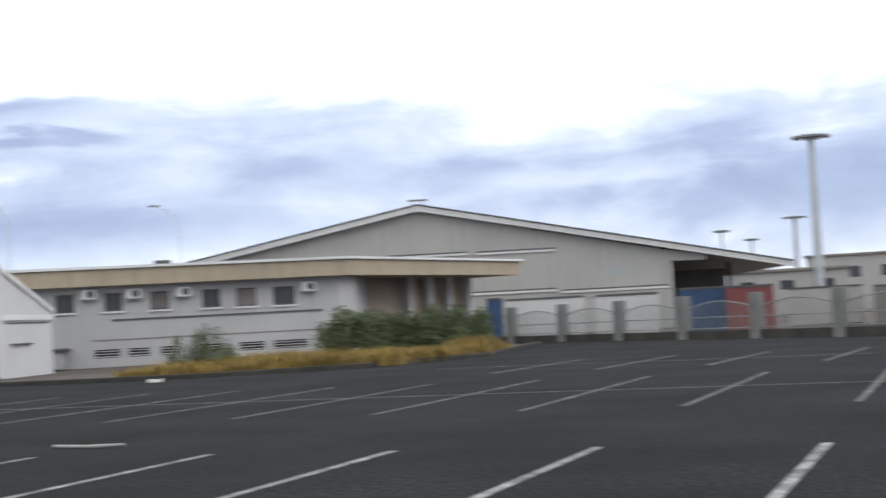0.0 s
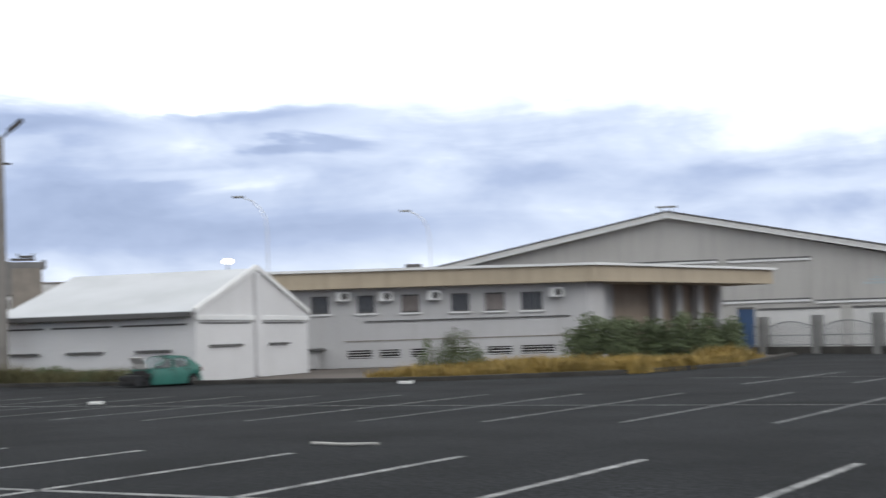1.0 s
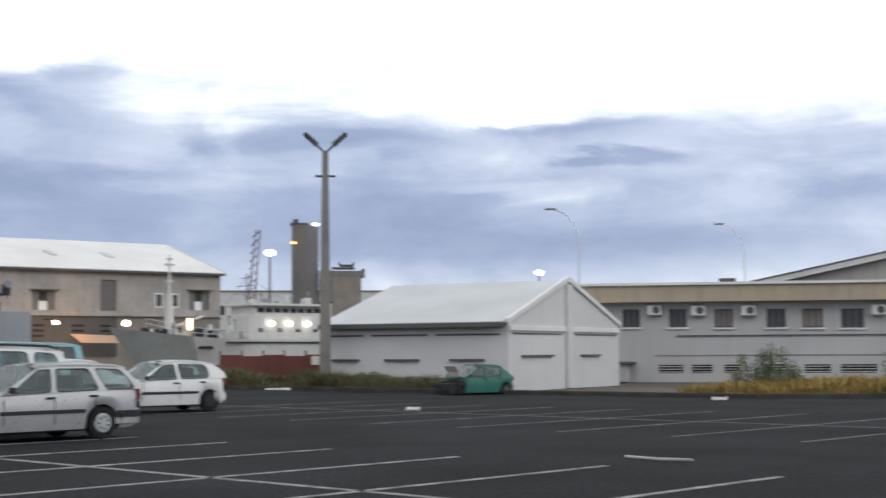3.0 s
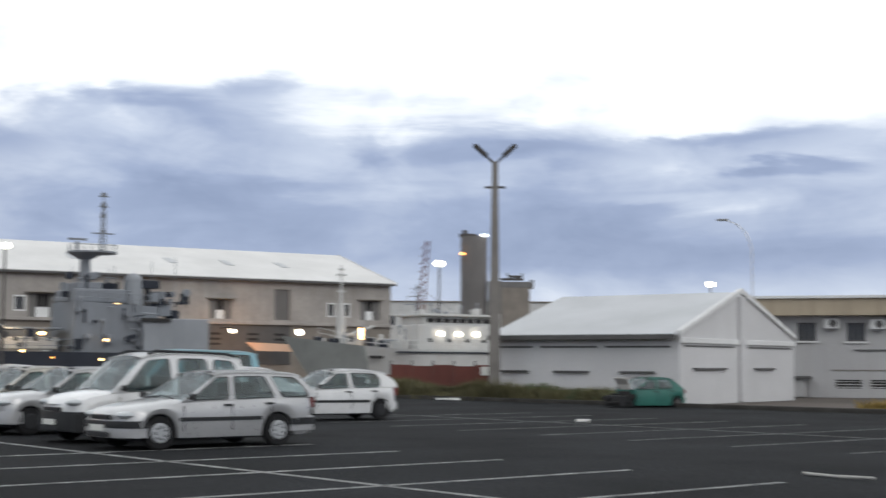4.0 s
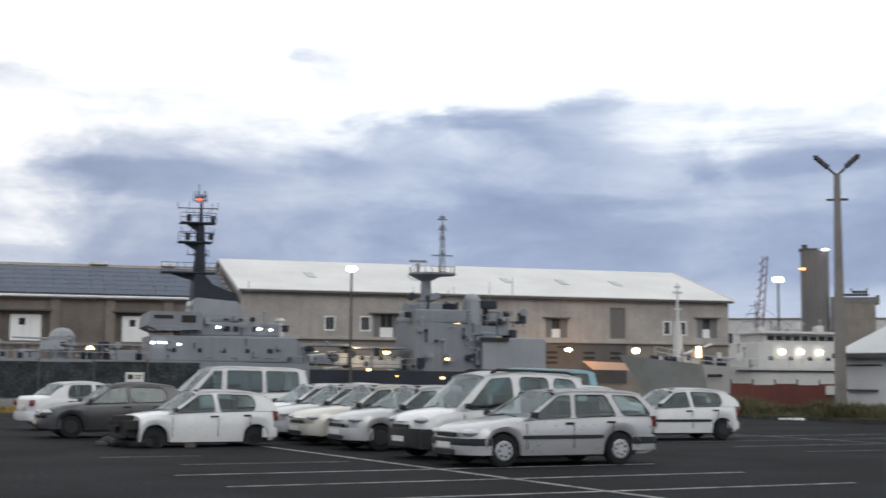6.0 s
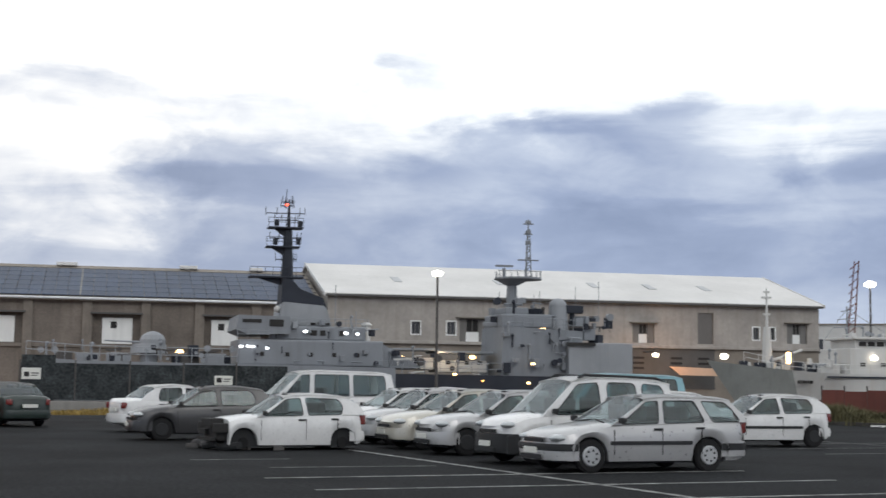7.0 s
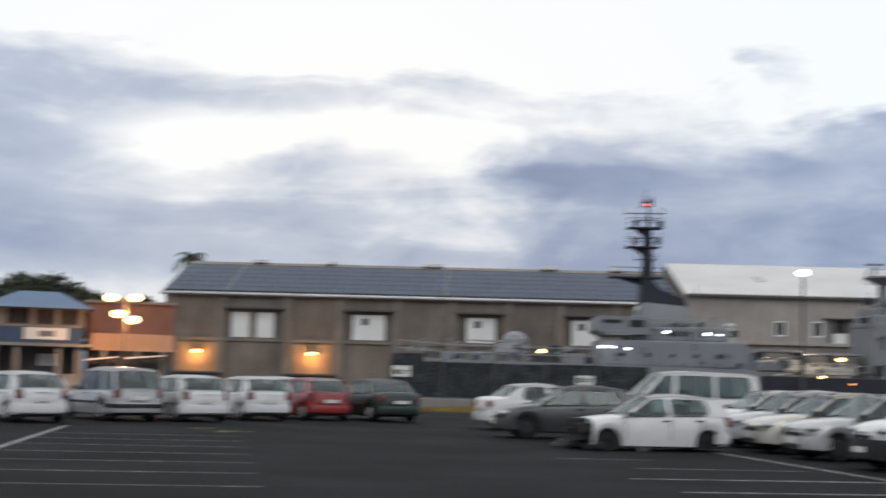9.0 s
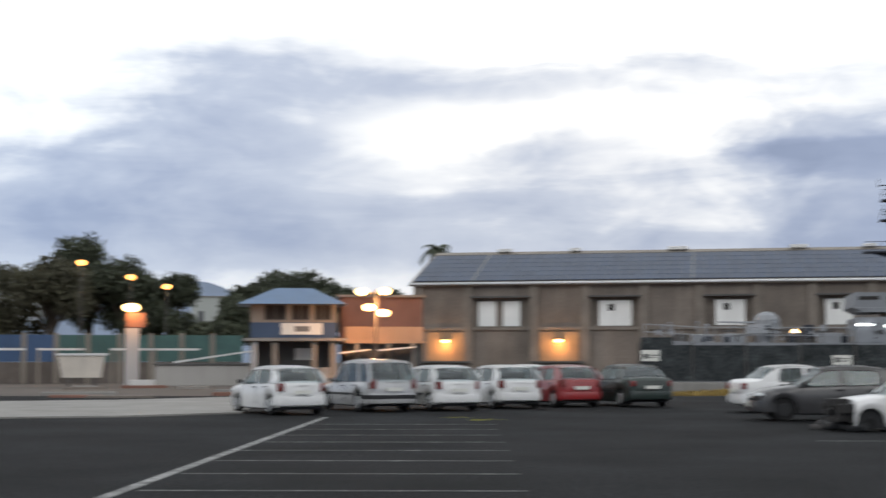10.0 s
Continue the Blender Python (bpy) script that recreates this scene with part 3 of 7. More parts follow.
def solar_warehouse():
    w = thing("warehouse", "brown stained warehouse with a roof of solar panels", "warehouse", QUAY)
    x0, x1, D, E, R = -25.2, 18.0, 24.0, 8.05, 11.55
    doors = [(-19.65, -18.15), (-17.55, -16.1), (-9.5, -6.8), (0.0, 2.4), (8.75, 10.9)]
    recess = [(-20.0, -15.4), (-10.1, -6.2), (-0.7, 2.95), (8.2, 11.9)]
    holes = [(a, b, 4.45, 6.85) for a, b in recess]
    bm = bmesh.new()
    pierced(bm, x0, x1, 0, E, 0, 0.4, holes)
    part("wall", bm, BROWN_WALL, w, "brown rain-stained wall")
    quick("wall", BROWN_WALL, w, (x0, x0 + 0.4, 0.4, D, 0, E), (x0, x1, D, D + 0.3, 0, E))
    bm = bmesh.new()
    end_slab(bm, [(0, E), (D, E), (D / 2, R - 0.05)], x0, x0 + 0.4)
    part("gable_wall", bm, BROWN_WALL, w)
    for xp in (-24.8, -20.45, -14.9, -10.6, -5.8, -1.2, 3.45, 7.75, 12.4, 17.2):
        quick("pilaster", SOLAR_PILASTER, w, (xp - 0.38, xp + 0.38, -0.26, -0.002, 0, E - 0.1), bev=0.03)
    xs = [-24.8, -20.45, -14.9, -10.6, -5.8, -1.2, 3.45, 7.75, 12.4, 17.2]
    for a, b in zip(xs, xs[1:]):
        quick("ledge", SOLAR_PILASTER, w, (a + 0.39, b - 0.39, -0.16, -0.002, 4.15, 4.42), bev=0.03)
    for a, b in recess:
        quick("lintel", LOUVRE, w, (a - 0.25, b + 0.25, -0.45, -0.002, 6.87, 7.02), bev=0.02)
        quick("back_wall", BROWN_WALL, w, (a, b, 0.38, 0.44, 4.45, 6.85))
    for i, (a, b) in enumerate(doors):
        zt = 6.6
        d = quick("door", DOOR_WHITE, w, (a, b, 0.2, 0.27, 4.5, zt), bev=0.015, label="white sheet metal door leaf")
        if i > 1:
            xc = a + (b - a) * 0.38
            quick("vent", DARK, d, (xc - 0.25, xc + 0.25, 0.18, 0.199, 5.75, 6.3))
    quick("gutter", ALU, w, (x0 - 0.3, x1, -0.62, -0.34, E - 0.06, E + 0.14), bev=0.04)
    k = (R - E) / (D / 2)
    for y0, y1 in ((-0.5, D / 2), (D + 0.5, D / 2)):
        bm = bmesh.new()
        a = E - 0.5 * k
        end_slab(bm, [(y0, a), (y1, R), (y1, R + 0.14), (y0, a + 0.14)], x0 - 0.35, x1)
        part("roof", bm, PILASTER, w, "grey-brown corrugated roof slope")
    for xv, s in ((-19.0, 1.3), (-12.5, 1.0), (-3.2, 1.8), (7.4, 1.6), (13.5, 1.2)):
        bm = bmesh.new()
        box(bm, xv, D / 2 - 0.6, R + 0.22, s, 0.6, 0.3, 0, 0.05)
        part("ridge_vent", bm, WHITE_TRIM, w, "low pale ridge vent")
    # lamps over the ground-floor bays, with hoods
    for xl in (-22.4, -12.8):
        bm = bmesh.new()
        span(bm, xl - 0.3, xl + 0.3, -0.5, -0.1, 3.38, 3.46, bev=0.02)
        rod(bm, (xl, -0.02, 3.3), (xl, -0.3, 3.38), 0.03)
        lf = part("wall_lamp", bm, DARK_STEEL, w)
        bm = bmesh.new()
        ball(bm, xl, -0.34, 3.26, 0.3, 1.2, 0.5, 0.42)
        part("bulb", bm, GLOW_WARM, lf)
        q = QUAY @ Vector((xl, -0.75, 3.0))
        lamp(q.x, q.y, q.z, 230, (1, 0.46, 0.14), 0.2)
        # ochre panel behind each lamp: the bay's orange lamplight put into its colour
        quick("door", surf("ochre_lamplit_bay", (0.30, 0.20, 0.12), 0.8, var=0.2), w, (xl - 1.6, xl + 1.6, -0.05, -0.002, 1.6, 4.0))
        quick("canopy", LOUVRE, w, (xl - 2.3, xl + 2.1, -0.8, -0.002, 1.42, 1.58), bev=0.02)
    # solar panels, one piece each, on two rails a row
    p = bmesh.new()
    box(p, 0, 0, 0, 0.98, 1.645, 0.05)
    me = bpy.data.meshes.new("solar_panel")
    p.to_mesh(me)
    p.free()
    me.materials.append(PANEL)
    tilt = math.atan(k)
    field = quick("panel_rail", DARK_STEEL, w, *[(x0 - 0.2, x1 - 0.1, 0.15 + 1.72 * r, 0.21 + 1.72 * r, E + 0.16 + k * (0.15 + 1.72 * r), E + 0.22 + k * (0.2 + 1.72 * r)) for r in range(7)])
    for c in (5, 23):
        x = x0 + 0.45 + 1.02 * c
        bm = bmesh.new()
        end_slab(bm, [(0.2, E + 0.24 + k * 0.2), (10.2, E + 0.24 + k * 10.2), (10.2, E + 0.33 + k * 10.2), (0.2, E + 0.33 + k * 0.2)], x - 0.57, x - 0.45)
        part("roof_walkway", bm, CONCRETE, w, "pale maintenance walkway between panels")
    for c in range(42):
        x = x0 + 0.45 + 1.02 * c
        for r in range(6):
            y = 1.0 + 1.65 * r
            ob = new("solar_panel", me)
            ob.parent = w
            ob.matrix_basis = pose(x, y, E + 0.26 + k * y, math.degrees(tilt))
    return w


white_warehouse()
solar_warehouse()


# ---- white shed by the kerb ----
def shed():
    s = thing("shed", "small white rendered shed with a pale pitched roof", "shed", pose(-37.36, 44.37, 0, 0, 0, 13))
    # x runs back along the long wall to -L, y runs along the gable end
    L, W, E, R = 8.95, 11.6, 2.80, 4.62
    quick("wall", SHED_WALL, s, (-L, -0.2, 0, 0.2, -0.05, E), label="white rendered long wall")
    quick("wall", SHED_WALL, s, (-L, -0.2, W - 0.2, W, -0.05, E))
    for xe in (-0.2, -L):
        bm = bmesh.new()
        end_slab(bm, [(0, -0.05), (W, -0.05), (W, E), (W / 2, R), (0, E)], xe, xe + 0.2)
        part("gable_wall", bm, SHED_WALL, s)
    for y0, y1 in ((-0.35, W / 2), (W + 0.35, W / 2)):
        bm = bmesh.new()
        d = (R - E) / (W / 2) * 0.35
        end_slab(bm, [(y0, E - d + 0.02), (y1, R + 0.02), (y1, R + 0.12), (y0, E - d + 0.12)], -L - 0.15, -0.05)
        part("roof", bm, SHED_ROOF, s, "pale sheet roof slope")
    quick("gutter", LOUVRE, s, (-L - 0.1, 0.0, -0.5, -0.36, E - 0.22, E - 0.02), bev=0.02)
    # parapet on the gable, band, pier and slots
    bm = bmesh.new()
    end_slab(bm, [(-0.1, E - 0.05), (W / 2, R + 0.06), (W + 0.1, E - 0.05), (W + 0.1, E + 0.14), (W / 2, R + 0.28), (-0.1, E + 0.14)], -0.06, 0.1)
    part("parapet", bm, WHITE_TRIM, s)
    quick("band", WHITE_TRIM, s, (0.0, 0.09, 0.0, W / 2 - 0.3, E - 0.36, E - 0.14), (0.0, 0.09, W / 2 + 0.3, W, E - 0.36, E - 0.14), bev=0.02)
    quick("pier", SHED_WALL, s, (0.0, 0.16, W / 2 - 0.28, W / 2 + 0.28, 0, R - 0.1), bev=0.02)
    for a, b in ((0.4, 5.1), (6.5, 11.2)):
        quick("groove", LOUVRE, s, (0.0, 0.03, a, b, E - 0.50, E - 0.44))
    for a, b in ((1.2, 4.2), (7.1, 9.2)):
        quick("sill", LOUVRE, s, (0.0, 0.12, a, b, 1.36, 1.44))
    for a, b in ((-8.7, -7.0), (-6.6, -3.8), (-3.4, -0.4)):
        quick("groove", LOUVRE, s, (a, b, -0.03, 0.0, E - 0.55, E - 0.47))
    for a, b in ((-8.6, -7.2), (-5.9, -4.2), (-2.7, -1.1)):
        quick("sill", LOUVRE, s, (a, b, -0.12, 0.0, 1.20, 1.29))
    return s


shed()


# ---- office with a tan roof band ----
def office():
    o = thing("office_building", "two-storey white office with a flat roof and tan fascia", "office", pose(-39.85, 63.89, 0, 0, 0, 31.95))
    wins = [(-4.7, -3.77), (-2.26, -1.35), (0.08, 1.01), (2.72, 3.68), (4.52, 5.54), (6.44, 7.58)]
    vents = [(-2.84, -1.57), (-1.11, -0.08), (0.53, 1.33), (2.6, 3.7), (4.57, 5.88), (6.37, 8.16)]
    zw = [(2.83 - 0.022 * i, 3.77 - 0.015 * i) for i in range(6)]
    holes = [(a, b, z0, z1) for (a, b), (z0, z1) in zip(wins, zw)] + [(a, b, 0.42, 0.86) for a, b in vents]
    bm = bmesh.new()
    pierced(bm, -13.5, 9.95, -0.05, 4.3, 0, 0.3, holes)
    part("wall", bm, WHITE_WALL, o, "white rendered front wall with faint stains")
    for i, ((a, b), (z0, z1)) in enumerate(zip(wins, zw)):
        w = window_unit(o, a, b, z0, z1, 0.14, LOUVRE, CURTAIN if i in (2, 4) else WINDOW_GLASS, 2)
        quick("window_sill", WHITE_TRIM, o, (a - 0.12, b + 0.12, -0.1, 0.0, z0 - 0.1, z0 - 0.01), bev=0.015)
        if i in (0, 3, 5):
            quick("blind", CURTAIN, w, (a + 0.3, a + 0.52, 0.28, 0.3, z0 + 0.07, z1 - 0.07))
    for a, b in vents:
        v = quick("vent", DARK, o, (a, b, 0.2, 0.28, 0.42, 0.86))
        for j in range(3):
            quick("slat", WHITE_TRIM, v, (a, b, 0.04, 0.16, 0.47 + 0.14 * j, 0.50 + 0.14 * j))
    quick("sill_band", LOUVRE, o, (-1.9, 9.0, -0.07, 0.0, 2.33, 2.40))
    quick("groove", PILASTER, o, (-3.0, 9.9, -0.03, 0.0, 1.32, 1.37))
    # corner running back at an angle
    side = pose(9.95, 0, 0, 0, 0, 47.5)

    def at_side(name, material, *spans, label=""):
        ob = quick(name, material, o, *spans, label=label)
        ob.matrix_basis = side
        return ob
    at_side("wall", WHITE_WALL, (0, 1.7, 0, 0.3, -0.05, 4.15), label="white corner wall")
    at_side("wall", surf("porch_brown_wall", (0.30, 0.24, 0.19), 0.85, var=0.2, streak=0.4), (1.7, 17.0, 2.2, 2.5, -0.05, 4.15), label="brown recessed porch wall")
    for xc in (3.3, 9.5, 11.8, 14.2, 16.6):
        at_side("column", WHITE_WALL, (xc, xc + (1.5 if xc < 4 else 0.5), 1.6, 2.1, 0, 4.15))
    bm = bmesh.new()
    slab(bm, [(-13.6, -0.75), (10.3, -0.75), (23.6, 13.7), (20.5, 17.5), (9, 14), (-13.6, 14)], 4.12, 4.98)
    part("fascia", bm, TAN, o, "tan painted roof fascia")
    bm = bmesh.new()
    slab(bm, [(-13.8, -0.9), (10.4, -0.9), (23.9, 13.7), (20.6, 17.8), (9, 14.2), (-13.8, 14.2)], 4.985, 5.12)
    part("roof", bm, WHITE_TRIM, o, "pale flat roof edge")
    bm = bmesh.new()
    box(bm, 0.8, 3.0, 5.3, 0.9, 0.9, 0.36, 0, 0.05)
    part("roof_vent", bm, DARK_STEEL, o)
    quick("wall", WHITE_WALL, o, (-13.5, -13.2, 0.3, 13, -0.05, 4.3))
    # air conditioners on brackets
    for x, z in ((-3.0, 3.72), (-0.75, 3.67), (1.8, 3.65), (8.3, 3.62)):
        bm = bmesh.new()
        box(bm, x, -0.2, z, 0.72, 0.34, 0.5, 0, 0.03)
        u = solo("air_conditioner", bm, WHITE_TRIM, "white outdoor air conditioner on an office wall", "air conditioner", o.matrix_basis.copy(), group="office air conditioners")
        bm = bmesh.new()
        rod(bm, (x + 0.08, -0.375, z), (x + 0.08, -0.39, z), 0.19, n=16)
        part("grille", bm, LOUVRE, u)
        quick("bracket", STEEL, u, (x - 0.3, x + 0.3, -0.3, 0.0, z - 0.32, z - 0.25))
    # low dark lean-to against the shed end
    bm = bmesh.new()
    box(bm, -5.3, -1.0, 0.45, 2.0, 1.6, 0.9, 0, 0.03)
    lt = solo("lean_to", bm, WHITE_WALL, "low grey store with a dark slab roof", "store", o.matrix_basis.copy())
    bm = bmesh.new()
    box(bm, -5.2, -1.0, 0.97, 2.4, 1.9, 0.14, 0, 0.03)
    part("roof", bm, LOUVRE, lt)
    return o


office()


# ---- big gabled hall ----
def hall():
    h = thing("hall", "large grey-beige clad hall with a shallow gable", "hall", pose(-32.76, 100.81, 0, 0, 0, 18))
    ax, az, sl, sr = -5.77, 10.05, -0.195, -0.2045

    def roof_z(x):
        return az + (sr * (x - ax) if x > ax else -sl * (x - ax))
    bm = bmesh.new()
    side_slab(bm, [(-33, 0), (12.65, 0), (12.65, roof_z(12.65) - 0.5), (ax, az - 0.35), (-33, roof_z(-33) - 0.4)], 0, 0.35)
    part("gable_wall", bm, HALL_WALL, h, "grey-beige sheet cladding with panel joints")
    # panel above the open bay
    bm = bmesh.new()
    side_slab(bm, [(12.65, 4.95), (15.5, 4.9), (15.5, roof_z(15.5) - 0.35), (12.65, roof_z(12.65) - 0.5)], 0.0, 0.35)
    part("gable_panel", bm, HALL_WALL, h)
    # near-black walls: the bay's unlit depth is put into their colour
    quick("wall", DARK, h, (12.3, 12.65, 0.36, 38, 0, 6), (12.65, 21, 38, 38.3, 0, 4.6), label="wall inside the open bay, its shade put into a dark colour")
    for x in (13.2, 18.1):
        quick("column", DARK_STEEL, h, (x - 0.15, x + 0.15, 6.0, 6.3, 0, 4.8))
    quick("column", HALL_WALL, h, (12.66, 12.95, -0.1, 0.3, 0, 4.9))
    quick("partition", SHUTTER, h, (12.9, 18.3, 9.0, 9.2, 0, 4.4))
    for x0, x1 in ((ax, 21.8), (ax, -33.5)):
        bm = bmesh.new()
        side_slab(bm, [(x0, roof_z(x0) - 0.22), (x1, roof_z(x1) - 0.22), (x1, roof_z(x1)), (x0, roof_z(x0))], -0.7, 40)
        part("roof", bm, WHITE_ROOF, h, "pale metal roof slope")
        bm = bmesh.new()
        side_slab(bm, [(x0, roof_z(x0) + 0.0), (x1, roof_z(x1) + 0.0), (x1, roof_z(x1) + 0.13), (x0, roof_z(x0) + 0.13)], -0.74, -0.60)
        part("barge_board", bm, LOUVRE, h, "dark roof edge strip")
        bm = bmesh.new()
        side_slab(bm, [(x0, roof_z(x0) - 0.40), (x1, roof_z(x1) - 0.38), (x1, roof_z(x1) - 0.225), (x0, roof_z(x0) - 0.225)], -0.68, -0.5)
        part("barge_board", bm, WHITE_TRIM, h, "pale roof edge strip")
    for x0, x1, z in ((-1.5, 4.4, 6.3), (-12, -2.2, 6.35), (4.6, 12.6, 3.12), (-3, 4.3, 3.3)):
        quick("rail", LOUVRE, h, (x0, x1, -0.09, -0.002, z, z + 0.12), bev=0.01)
        quick("rail", WHITE_TRIM, h, (x0, x1, -0.12, -0.002, z - 0.16, z - 0.004), bev=0.01)
    for i in range(13):
        quick("cladding_rib", HALL_WALL, h, (-20 + 2.7 * i - 0.05, -20 + 2.7 * i + 0.05, -0.05, -0.002, 0.2, min(roof_z(-20 + 2.7 * i) - 0.75, 8.9)))
    # faded arched emblem as plain shapes
    quick("emblem", surf("faded_blue_grey", (0.36, 0.41, 0.43), 0.8, var=0.15), h, (8.0, 9.9, -0.02, -0.002, 4.25, 4.4), (8.4, 9.5, -0.02, -0.002, 4.5, 4.62), (8.75, 9.15, -0.02, -0.002, 4.72, 4.8))
    # floodlight frames along the ridge and eaves
    for x, y in ((ax, 0.5), (8.0, 12.0), (11.0, 14.0)):
        bm = bmesh.new()
        z = roof_z(x)
        span(bm, x - 0.75, x + 0.75, y - 0.15, y + 0.15, z + 0.42, z + 0.56, bev=0.03)
        for dx in (-0.35, 0.35):
            rod(bm, (x + dx, y, z - 0.1), (x + dx, y, z + 0.45), 0.04)
        part("roof_vent", bm, STEEL, h)
    return h


hall()

# ---- cars ----
def lerp_list(pts, x):
    """Piecewise linear value of (x, z) points."""
    pts = sorted(pts)
    if x <= pts[0][0]:
        return pts[0][1]
    for (a, za), (b, zb) in zip(pts, pts[1:]):
        if x <= b:
            return za + (zb - za) * (x - a) / (b - a)
    return pts[-1][1]


def smooth_list(pts, x, r=0.10):
    return sum(lerp_list(pts, x + d * r) for d in (-1, -0.5, 0, 0.5, 1)) / 5


def car_body(p):
    """Lower body: nose, bonnet, flanks with wheel arches, tail."""
    bm = bmesh.new()
    L, W = p["L"], p["W"] / 2
    n = 100
    sections = []
    for i in range(n + 1):
        x = -L / 2 + L * i / n
        if x > p.get("cut", L):
            break
        e = min(1.0, (L / 2 - abs(x)) / (0.42 if x > 0 else 0.36))
        w = W * (0.72 + 0.28 * math.sqrt(max(0.0, 1 - (1 - e) ** 2)))
        zt = smooth_list(p["top"], x, 0.05)
        zb = p["sill"] + (0.06 * max(0, 1 - e))
        for xa in (p["fa"], p["ra"]):
            if abs(x - xa) < p["arch"]:
                zb = max(zb, p["wr"] + math.sqrt(p["arch"] ** 2 - (x - xa) ** 2) * 0.98)
        zb = min(zb, zt - 0.05)
        h = zt - zb
        cs = [(0, zt + 0.03), (0.55, zt + 0.022), (0.84, zt - 0.005), (0.95, zt - 0.05), (0.99, zt - 0.16 * min(h, 0.5) / 0.5 - 0.03), (1.0, zb + h * 0.5), (0.985, zb + h * 0.22), (0.955, zb), (0.6, zb), (0, zb)]
        # nose and tail are rounded in plan
        k = max(0.0, (abs(x) - (L / 2 - 0.6)) / 0.6) ** 2 * (0.16 if x > 0 else -0.09)
        row = [bm.verts.new((x - k * y * y, w * y, z)) for y, z in cs] + [bm.verts.new((x - k * y * y, -w * y, z)) for y, z in cs[-2:0:-1]]
        sections.append(row)
    for a, b in zip(sections, sections[1:]):
        for j in range(len(a)):
            k = (j + 1) % len(a)
            bm.faces.new((a[j], a[k], b[k], b[j]))
    bm.faces.new(sections[0]), bm.faces.new(sections[-1][::-1])
    bmesh.ops.recalc_face_normals(bm, faces=bm.faces)
    return bm


